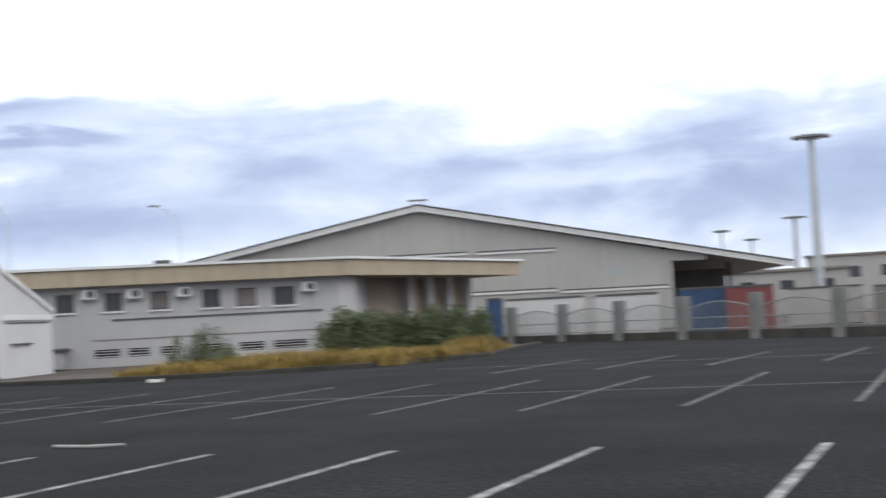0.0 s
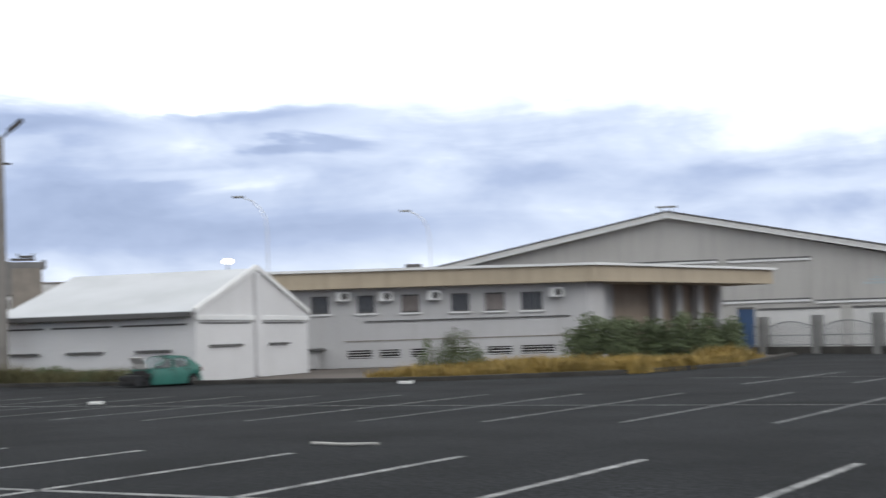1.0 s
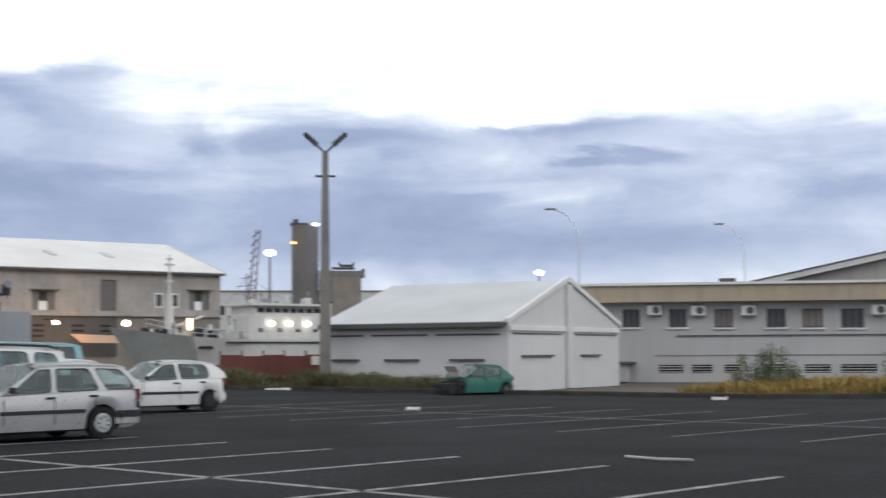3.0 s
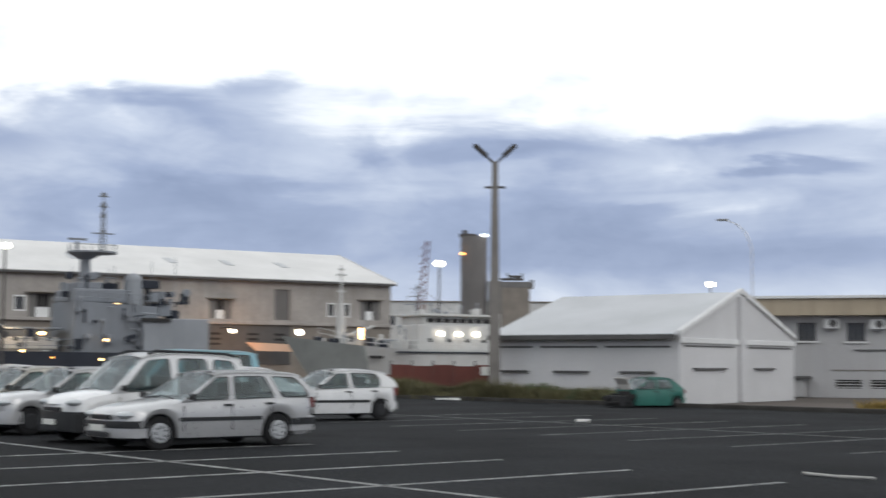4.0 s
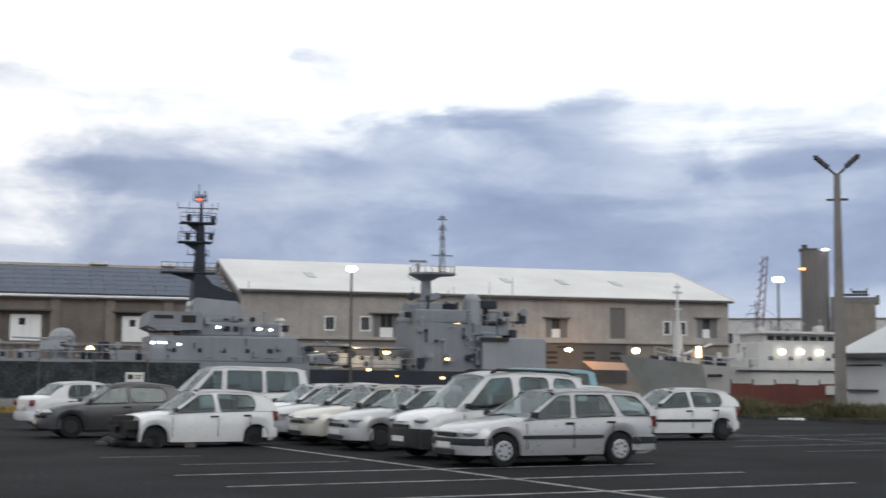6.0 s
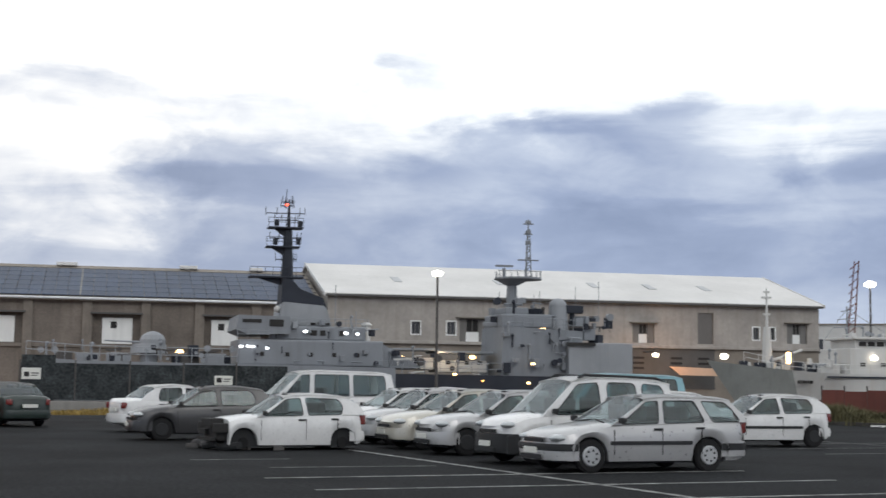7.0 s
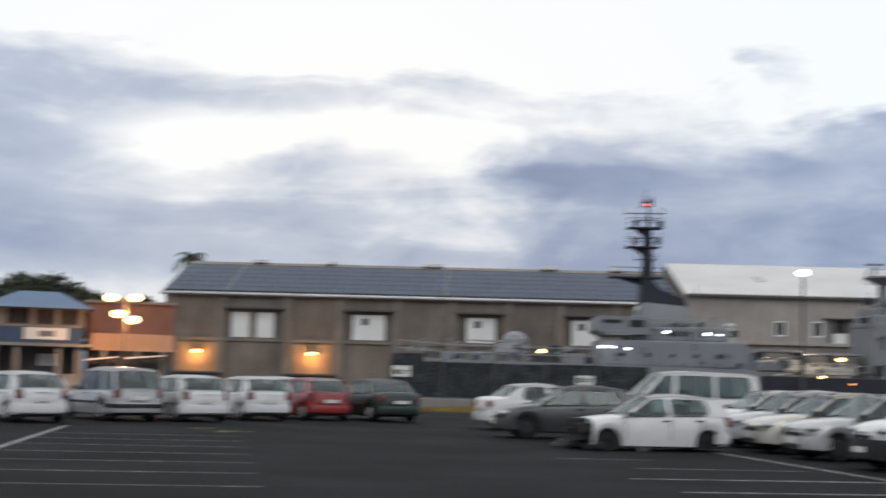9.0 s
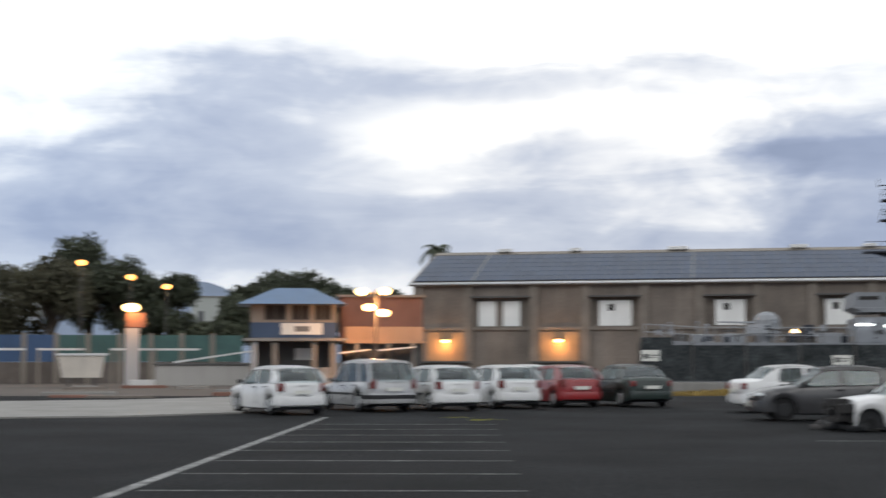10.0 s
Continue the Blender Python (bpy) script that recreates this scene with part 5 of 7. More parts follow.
build_car("white saloon behind the row of small cars", CAR_WHITE, dict(SEDAN, strip=False), heading(-43.2, 18.6, 178))
build_car("white five-door hatchback with a black rub strip", CAR_WHITE, dict(HATCH, hub=PLASTIC), heading(-31.9, 23.1, 172, size=0.97))
build_car("light blue van behind the white van", CAR_BLUE, dict(MINIBUS, cat="van"), heading(-40.65, 23.6, 178), "parked cars", "van")
build_car("white saloon half hidden behind the estate car", CAR_WHITE, dict(SEDAN, strip=False), heading(-31.9, 19.8, 178))

# the row by the concrete lane, tails towards the camera
ROW = [("white hatchback with a steep tail", CAR_WHITE, dict(HATCH, strip=False), -42.6, -5.6, 121),
       ("silver people carrier with a bright tailgate", CAR_SILVER, MPV, -45.2, -3.1, 118),
       ("white hatchback with low red tail lights", CAR_WHITE, HATCH, -45.8, -0.95, 115),
       ("white hatchback with dark rear screen", CAR_WHITE, dict(HATCH, strip=False), -48.1, 1.1, 113),
       ("red hatchback with sunlit tail", CAR_RED, dict(HATCH, strip=False), -49.6, 3.25, 111),
       ("dark green saloon with a rounded tail", CAR_GREEN, SEDAN, -49.9, 5.6, 109)]
for label_, paint_, spec_, x_, y_, az_ in ROW:
    build_car(label_, paint_, spec_, heading(x_, y_, az_), "cars parked by the lane")
build_car("white hatchback parked further back", CAR_WHITE, dict(HATCH, strip=False), heading(-56.0, 2.2, 108), "cars parked by the lane")

# burnt-out green car against the kerb, bonnet raised
wreck = build_car("wrecked teal saloon with its bonnet up and front stripped", CAR_TEAL,
                  dict(SEDAN, L=3.6, W=1.54, stripped=True, strip=False, hub=DARK_STEEL, missing=((1.32, 1), (1.32, -1)), cut=1.0), heading(-35.3, 39.9, 168, -0.10, 0, 0.0, size=0.84), "wrecked cars")
bm = bmesh.new()
side_slab(bm, [(0.95, 0.90), (1.0, 1.12), (1.2, 1.4), (1.23, 1.37), (1.04, 1.1), (1.0, 0.88)], -0.55, 0.35)
part("bonnet", bm, HALL_WALL, wreck, "pale raised bonnet")


# ---- ships along the quay ----
def rail(bm, pts, h=0.9, step=1.2, r=0.025):
    """Guard rail with stanchions along (x, y, z) points."""
    for a, b in zip(pts, pts[1:]):
        a, b = Vector(a), Vector(b)
        n = max(1, int((b - a).length / step))
        for k in range(n + 1):
            q = a.lerp(b, k / n)
            rod(bm, q, q + Vector((0, 0, h)), r, n=5)
        for f in (0.5, 1.0):
            rod(bm, a + Vector((0, 0, h * f)), b + Vector((0, 0, h * f)), r, n=5)


def lit(parent, x, y, z, r, material, sx=1.0, sz=0.6, name="deck_light"):
    bm = bmesh.new()
    r *= 0.74
    ball(bm, x, y, z, r, sx, 0.6, sz, 10)
    return part(name, bm, material, parent)


def fittings(parent, n, xs, ys, zs, seed, mats, size=0.35):
    """Vents, boxes, pipes and bollards, each a piece of its own."""
    r = random.Random(seed)
    for k in range(n):
        bm = bmesh.new()
        x, y, z = r.uniform(*xs), r.uniform(*ys), r.uniform(*zs)
        s = size * (0.5 + r.random())
        kind_ = k % 4
        if kind_ == 0:
            box(bm, x, y, z, s, s * 0.8, s * (0.6 + r.random()), 30 * r.random(), 0.03)
        elif kind_ == 1:
            rod(bm, (x, y, z - s * 0.6), (x + 0.3 * s * (r.random() - 0.5), y, z + s * 1.3), s * 0.14, n=6)
            ball(bm, x, y, z + s * 1.3, s * 0.26, n=8)
        elif kind_ == 2:
            rod(bm, (x - s, y, z), (x + s, y, z + s * 0.5 * (r.random() - 0.5)), s * 0.11, n=6)
            rod(bm, (x - s * 0.5, y, z - s * 0.7), (x - s * 0.5, y, z), s * 0.1, n=6)
        else:
            rod(bm, (x, y - s * 0.3, z), (x, y + s * 0.3, z), s * 0.45, n=10)
        part("fitting", bm, mats[k % len(mats)], parent)


def porthole(parent, x, y, z, w=0.26, h=0.26):
    return quick("porthole", DARK, parent, (x - w / 2, x + w / 2, y - 0.03, y, z - h / 2, z + h / 2), bev=0.02)


def patrol_ship_with_tall_mast():
    s = thing("ship", "grey patrol ship with a tall dark mast", "ship", QUAY @ pose(0, -3, 0))
    bm = bmesh.new()
    side_slab(bm, [(-4.6, 2.95), (-1, 2.72), (8, 2.65), (18.4, 2.55), (18.4, -0.06), (-2.4, -0.06)], -25.6, -18.5)
    part("hull", bm, NAVY, s, "grey painted hull")
    bm = bmesh.new()
    span(bm, 8.4, 17.7, -25, -19, 2.6, 4.25, bev=0.12)
    deck = part("deckhouse", bm, NAVY, s)
    for x in (9.9, 11.5, 13.0, 14.5, 16.0):
        porthole(deck, x, -25.0, 3.32)
    bm = bmesh.new()
    side_slab(bm, [(17.6, 2.6), (17.6, 4.2), (18.6, 3.6), (20.4, 2.6)], -24.5, -19.5)
    part("ramp", bm, NAVY, s)
    bm = bmesh.new()
    span(bm, 10.4, 16.6, -24.6, -19.4, 4.25, 5.15, bev=0.1)
    upper = part("upper_deckhouse", bm, NAVY, s)
    for x, w in ((11.1, 0.5), (13.2, 0.45), (13.8, 0.35), (15.0, 0.3)):
        porthole(upper, x, -24.6, 4.72, w, 0.34)
    bm = bmesh.new()
    side_slab(bm, [(8.2, 4.85), (8.35, 5.75), (11.6, 5.7), (11.6, 4.6), (8.9, 4.55)], -25.2, -18.8)
    br = part("bridge", bm, NAVY, s, "bridge with wing")
    quick("bridge_window", DARK, br, (10.3, 11.2, -25.23, -25.2, 5.05, 5.5), (8.6, 9.8, -25.23, -25.2, 5.28, 5.5))
    bm = bmesh.new()
    end = [(10.95, 5.1), (11.25, 6.72), (14.1, 6.5), (14.5, 5.1)]
    side_slab(bm, end, -24.0, -20.0)
    bmesh.ops.bevel(bm, geom=bm.edges[:], offset=0.1, segments=2, affect="EDGES")
    part("tower", bm, NAVY_LIGHT, s)
    for x in (13.1, 13.6, 14.0):
        quick("louvre", DARK, s, (x, x + 0.3, -24.12, -24.0, 5.28, 5.42))
    bm = bmesh.new()
    side_slab(bm, [(11.25, 6.6), (11.35, 8.3), (11.95, 8.2), (12.5, 7.6), (14.0, 7.05), (14.2, 6.45)], -23.2, -20.8)
    part("funnel", bm, NAVY_DARK, s, "black funnel casing")
    bm = bmesh.new()
    rod(bm, (11.75, -22, 7.4), (11.75, -22, 11.7), 0.46, 0.26, 10)
    rod(bm, (11.78, -22, 11.7), (11.78, -22, 13.6), 0.13, 0.06, 8)
    rod(bm, (11.6, -22, 13.0), (11.6, -22, 14.3), 0.04, 0.02, 6)
    mast = part("mast", bm, NAVY_DARK, s, "dark tapering mast")
    for z, w, d in ((8.35, 1.7, -0.8), (10.35, 1.15, -0.3), (11.62, 1.35, 0.0)):
        bm = bmesh.new()
        span(bm, 11.75 + d - w, 11.75 + d * 0.2 + w * 0.7, -22.5, -21.5, z, z + 0.11, bev=0.03)
        side_slab(bm, [(11.5, z - 0.5), (11.75 + d - w * 0.7, z), (12.0, z)], -22.1, -21.9)
        rail(bm, [(11.75 + d - w, -22.5, z + 0.1), (11.75 + d * 0.2 + w * 0.7, -22.5, z + 0.1)], 0.6, 0.5, 0.02)
        part("platform", bm, NAVY_DARK, mast)
    for z, w in ((9.6, 0.8), (11.0, 1.2), (12.2, 0.9), (12.65, 1.5), (13.15, 0.5), (13.4, 0.4)):
        bm = bmesh.new()
        rod(bm, (11.75 - w, -22, z), (11.75 + w * 0.75, -22, z + 0.03), 0.035, n=5)
        for q in (-w, -w * 0.5, w * 0.5, w * 0.72):
            rod(bm, (11.75 + q, -22, z - 0.12), (11.75 + q, -22, z + 0.42), 0.022, n=5)
        part("yard", bm, NAVY_DARK, mast)
    for x, z in ((10.9, 10.75), (10.95, 12.0), (12.5, 11.95), (12.4, 10.8)):
        bm = bmesh.new()
        box(bm, x, -22.3, z, 0.3, 0.3, 0.42, 0, 0.05)
        part("antenna", bm, NAVY_DARK, mast)
    lit(mast, 11.6, -22.3, 13.2, 0.13, GLOW_RED, 1.2, 0.9)
    for x, z in ((11.0, 6.25), (16.9, 5.35)):
        bm = bmesh.new()
        ball(bm, x, -23.2, z, 0.3, 1.2 if x > 15 else 0.7, 1, 0.6 if x > 15 else 0.8)
        if x > 15:
            rod(bm, (x, -23.2, 4.0), (x, -23.2, z), 0.25)
        part("radar_dome", bm, SHIP_WHITE, s, "white radar dome")
    # foredeck: gun mount, rails and lashed gear
    bm = bmesh.new()
    rod(bm, (3.0, -22, 2.6), (3.0, -22, 3.3), 0.55, n=14)
    rod(bm, (3.0, -22, 3.3), (3.0, -22, 3.9), 1.15, 1.05, 16)
    ball(bm, 3.2, -22, 4.0, 0.85, 1, 1, 0.85, 14)
    rod(bm, (2.4, -22.2, 4.0), (0.2, -22.6, 4.05), 0.07, 0.05)
    part("gun_mount", bm, NAVY_LIGHT, s, "pale domed gun mount")
    bm = bmesh.new()
    rail(bm, [(-4.4, -25.3, 2.92), (-1, -25.3, 2.7), (8.3, -25.3, 2.62)], 0.95, 0.9, 0.028)
    rail(bm, [(8.3, -25.2, 4.3), (10.3, -25.2, 4.3)], 0.5, 0.6, 0.02)
    rail(bm, [(11.5, -24.4, 5.15), (16.6, -24.4, 5.15)], 0.5, 0.6, 0.02)
    part("guard_rail", bm, NAVY_LIGHT, s)
    rng = random.Random(3)
    for k in range(7):
        bm = bmesh.new()
        x = -2.4 + 1.5 * k + rng.random() * 0.5
        if 1.6 < x < 4.4:
            x += 3.2
        box(bm, x, -23 + rng.random(), 2.7 + 0.25, 0.5 + rng.random(), 0.8, 0.5 + 0.4 * rng.random(), rng.random() * 40, 0.06)
        part("deck_locker", bm, NAVY_LIGHT if k % 3 else DARK_STEEL, s)
    fittings(s, 34, (-4.0, 8.2), (-25.2, -22.6), (2.8, 3.7), 45, (NAVY_DARK, NAVY, DARK_STEEL, NAVY_LIGHT), 0.42)
    fittings(s, 16, (8.6, 17.5), (-25.25, -25.0), (2.7, 4.1), 46, (NAVY, NAVY_DARK), 0.24)
    fittings(s, 14, (10.5, 17.2), (-25.0, -24.6), (4.4, 5.4), 47, (NAVY, NAVY_DARK, NAVY_LIGHT), 0.3)
    for x, z, r in ((8.55, 3.76, 0.15), (9.0, 3.78, 0.13), (9.3, 3.76, 0.12), (10.2, 3.68, 0.13), (12.6, 4.78, 0.16), (15.2, 4.72, 0.17), (15.95, 4.68, 0.13)):
        lit(s, x, -25.2, z, r, GLOW_COOL, 1.2, 0.7)
    bm = bmesh.new()
    for x, z, h in ((15.0, 4.2, 3.8), (17.2, 4.2, 1.6), (16.4, 5.1, 1.2)):
        rod(bm, (x, -22, z), (x, -22, z + h), 0.03, n=5)
    part("whip_antenna", bm, NAVY_LIGHT, s)
    return s


def support_ship():
    s = thing("ship", "boxy grey naval ship with a lattice mast", "ship", QUAY @ pose(0, -1, 0))
    bm = bmesh.new()
    side_slab(bm, [(17.0, 2.2), (36, 2.1), (35.5, -0.06), (18.5, -0.06)], -27.5, -20)
    part("hull", bm, NAVY_DARK, s, "dark low hull")
    bm = bmesh.new()
    side_slab(bm, [(25.7, 2.1), (25.9, 5.45), (31.4, 5.2), (31.4, 2.1)], -26.5, -21)
    part("superstructure", bm, NAVY, s, "tall grey superstructure")
    bm = bmesh.new()
    span(bm, 30.2, 34.7, -27.2, -21.5, 2.1, 4.42, bev=0.06)
    h = part("hangar", bm, NAVY_LIGHT, s, "pale grey hangar block")
    quick("hatch", DARK, s, (30.0, 32.0, -27.4, -27.2, 4.2, 4.42))
    bm = bmesh.new()
    span(bm, 25.9, 29.4, -26, -21.5, 5.4, 6.3, bev=0.1)
    span(bm, 26.3, 27.9, -25.5, -22, 6.3, 6.75, bev=0.08)
    part("bridge", bm, NAVY, s)
    bm = bmesh.new()
    rod(bm, (27.15, -24, 6.3), (27.15, -24, 8.55), 0.42, 0.34, 12)
    rod(bm, (27.15, -24, 8.3), (27.15, -24, 8.75), 0.36, 1.25, 14)
    rod(bm, (27.6, -24, 8.72), (27.6, -24, 8.84), 1.62, n=20)
    col = part("mast", bm, NAVY, s, "grey mast column with round platform")
    bm = bmesh.new()
    for k in range(20):
        a = math.tau * k / 20
        rod(bm, (27.6 + 1.55 * math.cos(a), -24 + 1.55 * math.sin(a), 8.84), (27.6 + 1.55 * math.cos(a), -24 + 1.55 * math.sin(a), 9.3), 0.02, n=5)
    rod(bm, (26.0, -24.6, 9.3), (29.1, -24.6, 9.3), 0.025, n=5)
    rod(bm, (26.6, -24, 8.8), (26.6, -24, 9.5), 0.12, n=8), box(bm, 26.6, -24, 9.65, 1.2, 0.2, 0.14)
    part("guard_rail", bm, NAVY, col)
    bm = bmesh.new()
    for dx, dy in ((-0.22, -0.22), (0.22, -0.22), (0.0, 0.25)):
        rod(bm, (28.25 + dx, -24 + dy, 8.8), (28.3 + dx * 0.35, -24 + dy * 0.35, 12.2), 0.04, n=5)
    for k in range(9):
        z = 9.0 + 0.36 * k
        q = 0.22 * (1 - 0.65 * (z - 8.8) / 3.4)
        rod(bm, (28.27 - q, -24.2, z), (28.27 + q, -24.2, z + 0.36), 0.03, n=4)
        rod(bm, (28.27 - q, -24.2, z), (28.27 + q, -24.2, z), 0.03, n=4)
    rod(bm, (28.3, -24, 12.1), (28.3, -24, 12.95), 0.05, 0.03, 6)
    for z, w in ((10.1, 0.75), (11.2, 0.22), (11.9, 0.3), (12.6, 0.35)):
        rod(bm, (28.3 - w, -24, z), (28.3 + w, -24, z), 0.05, n=5)
        box(bm, 28.3, -24, z + 0.1, 0.3, 0.3, 0.26)
    part("lattice_mast", bm, NAVY, s, "grey lattice mast")
    bm = bmesh.new()
    rod(bm, (30.3, -24.5, 5.2), (30.3, -24.5, 6.9), 0.72, 0.62, 16)
    ball(bm, 30.3, -24.5, 6.95, 0.62, 1, 1, 0.9, 16)
    part("radar_dome", bm, NAVY_LIGHT, s, "pale cylindrical radar dome", smooth=40)
    bm = bmesh.new()
    box(bm, 31.4, -24.5, 6.75, 1.2, 0.9, 0.55, 0, 0.06)
    rod(bm, (31.3, -24.5, 5.2), (31.3, -24.5, 6.6), 0.2)
    part("launcher", bm, NAVY_DARK, s, "dark box launcher")
    for k, (x, z, w, h_) in enumerate(((31.6, 5.5, 0.7, 0.7), (32.3, 5.1, 0.9, 0.9), (33.0, 4.75, 0.5, 0.6), (32.0, 6.0, 0.4, 0.6), (28.6, 6.5, 0.4, 0.5), (29.6, 5.6, 0.7, 0.5), (26.0, 5.9, 0.5, 0.5), (25.5, 5.6, 0.4, 0.3))):
        bm = bmesh.new()
        box(bm, x, -24.6, z, w, 1.0, h_, 12 * k, 0.06)
        part("deck_gear", bm, NAVY if k % 2 else NAVY_DARK, s)
    bm = bmesh.new()
    for x, z, h_ in ((28.9, 6.2, 1.6), (29.3, 6.0, 2.0), (31.9, 5.2, 3.2), (33.6, 4.4, 4.4), (26.4, 6.7, 1.2)):
        rod(bm, (x, -23.5, z), (x, -23.5, z + h_), 0.025, n=5)
    part("whip_antenna", bm, NAVY_LIGHT, s)
    bm = bmesh.new()
    rail(bm, [(25.8, -26.6, 5.4), (31.4, -26.6, 5.2)], 0.7, 0.7, 0.022)
    rail(bm, [(17.2, -27.3, 2.2), (25.6, -27.3, 2.15)], 0.8, 1.0, 0.022)
    part("guard_rail", bm, NAVY, s)
    fittings(s, 30, (25.7, 31.6), (-27.0, -26.6), (2.6, 5.2), 41, (NAVY, NAVY_DARK, NAVY_LIGHT), 0.34)
    fittings(s, 26, (28.5, 34.0), (-25.4, -24.0), (5.3, 6.3), 42, (NAVY_DARK, NAVY, DARK_STEEL), 0.42)
    fittings(s, 12, (25.4, 29.2), (-25.6, -24.4), (6.3, 7.4), 43, (NAVY, NAVY_DARK), 0.4)
    fittings(s, 24, (18.0, 25.6), (-27.2, -25.6), (2.2, 3.6), 44, (NAVY_DARK, NAVY, SHIP_WHITE, DARK_STEEL), 0.4)
    # lit white boat deck
    for x0, x1, z0, z1 in ((18.6, 21.6, 2.5, 3.5), (21.8, 25.3, 2.35, 3.35)):
        bm = bmesh.new()
        span(bm, x0, x1, -24.5, -22.0, z0, z1 - 0.2, bev=0.08)
        part("cabin", bm, SHIP_WHITE, s, "white lit deck cabin")
        quick("awning", NAVY, s, (x0 - 0.2, x1 + 0.2, -25.3, -22.0, z1 + 0.25, z1 + 0.4), bev=0.04)
    for x in (19.4, 20.6, 22.6, 23.9, 24.8):
        porthole(s, x, -24.5, 3.0, 0.3, 0.25)
    for x, z, r, g in ((19.1, 3.3, 0.24, GLOW_WARM), (24.0, 3.35, 0.24, GLOW_WARM), (28.9, 5.35, 0.2, GLOW_WARM), (27.6, 2.95, 0.16, GLOW_WARM), (22.3, 2.2, 0.15, GLOW_WARM), (24.2, 1.8, 0.1, GLOW_ORANGE), (27.3, 1.7, 0.14, GLOW_WARM)):
        lit(s, x, -27.6 if z < 3 else -25.6, z, r, g, 1.3, 0.7)
    q = QUAY @ Vector((22.0, -26.6, 3.4))
    lamp(q.x, q.y, q.z, 60, (1, 0.75, 0.45), 0.2)
    return s


def white_ship():
    s = thing("ship", "white and grey ship lit by deck floodlights", "ship", QUAY @ pose(0, -1, 0))
    def hull(x0, x1, f0, f1, n=14):
        """Port and starboard shell between two stations; f runs from the keel to the deck edge."""
        h = bmesh.new()
        rings = []
        for k in range(n + 1):
            x = x0 + (x1 - x0) * k / n
            u = min(1.0, (x - 41.6) / 9.0)
            deck = 2.62 + 0.85 * (1 - u) ** 1.6
            ring = []
            for j in range(7):
                f = f0 + (f1 - f0) * j / 6
                fine = (1 - (1 - u) ** 2) * (0.62 + 0.38 * f) if u < 1 else 0.9 + 0.1 * f
                ring.append((x + 2.6 * (1 - u) * (1 - f), 2.75 * fine, -0.06 + (deck + 0.06) * f))
            rings.append([h.verts.new((a, -23.75 - b, c)) for a, b, c in ring] + [h.verts.new((a, -23.75 + b, c)) for a, b, c in ring[::-1]])
        for a, b in zip(rings, rings[1:]):
            for j in range(len(a)):
                k = (j + 1) % len(a)
                h.faces.new((a[j], a[k], b[k], b[j]))
        h.faces.new(rings[0]), h.faces.new(rings[-1][::-1])
        bmesh.ops.remove_doubles(h, verts=h.verts, dist=0.002)
        bmesh.ops.recalc_face_normals(h, faces=h.faces)
        return h
    part("hull", hull(41.6, 47.0, 0.0, 1.0), SHIP_GREEN, s, "grey-green flared bow plating", smooth=40)
    part("hull", hull(47.0, 62.0, 0.30, 1.0), SHIP_WHITE, s, "white hull side with rust streaks", smooth=40)
    part("hull_bottom", hull(47.0, 62.0, 0.0, 0.30), RUST_RED, s, smooth=40)
    for k in range(5):
        quick("bow_letter", DARK, s, (47.3 + 0.24 * k, 47.44 + 0.24 * k, -26.36, -26.2, 1.9, 2.12))
    quick("rubbing_strake", NAVY_DARK, s, (49.4, 61.5, -26.6, -26.5, 2.32, 2.44))
    bm = bmesh.new()
    span(bm, 51.6, 58.8, -25.8, -21.5, 2.55, 4.45, bev=0.06)
    hs = part("deckhouse", bm, SHIP_WHITE, s)
    for x in (52.6, 54.2, 55.8, 57.3, 58.2):
        porthole(hs, x, -25.8, 3.3, 0.4, 0.26)
    bm = bmesh.new()
    span(bm, 52.3, 58.4, -25.3, -21.8, 4.45, 5.1, bev=0.05)
    br = part("bridge", bm, SHIP_WHITE, s)
    for k in range(8):
        quick("bridge_window", DARK, br, (52.6 + 0.7 * k, 53.18 + 0.7 * k, -25.33, -25.3, 4.62, 4.95))
    quick("roof", SHIP_WHITE, s, (51.9, 58.8, -25.7, -21.5, 5.1, 5.28), bev=0.04)
    bm = bmesh.new()
    rod(bm, (46.1, -24, 2.6), (46.1, -24, 5.9), 0.42, 0.24, 10)
    rod(bm, (46.1, -24, 5.6), (46.1, -24, 8.7), 0.12, 0.05, 8)
    for z, w in ((6.8, 0.25), (8.0, 0.35), (8.4, 0.2)):
        box(bm, 46.1, -24, z, w * 2, 0.2, 0.14)
    rod(bm, (46.1, -24, 3.4), (48.8, -24, 4.3), 0.09, n=6)
    part("foremast", bm, SHIP_WHITE, s, "white foremast with a derrick")
    bm = bmesh.new()
    rod(bm, (53.0, -23, 5.2), (53.0, -23, 7.6), 0.09, 0.05, 6)
    for z, w in ((6.0, 1.1), (6.6, 0.8), (7.2, 0.5)):
        rod(bm, (53.0 - w, -23, z), (53.0 + w, -23, z + 0.15), 0.035, n=5)
    rod(bm, (53.0, -23, 7.4), (51.2, -23, 5.2), 0.02, n=4), rod(bm, (53.0, -23, 7.4), (57.0, -23, 5.2), 0.02, n=4)
    part("signal_mast", bm, NAVY, s)
    bm = bmesh.new()
    span(bm, 49.8, 51.4, -24.8, -22.5, 2.6, 3.3, bev=0.06)
    part("winch_house", bm, SHIP_WHITE, s)
    bm = bmesh.new()
    rail(bm, [(43.2, -26.3, 3.35), (46.5, -26.3, 2.75), (50, -26.3, 2.55), (61.5, -26.3, 2.75)], 0.7, 0.9, 0.022)
    part("guard_rail", bm, SHIP_WHITE, s)
    rng = random.Random(9)
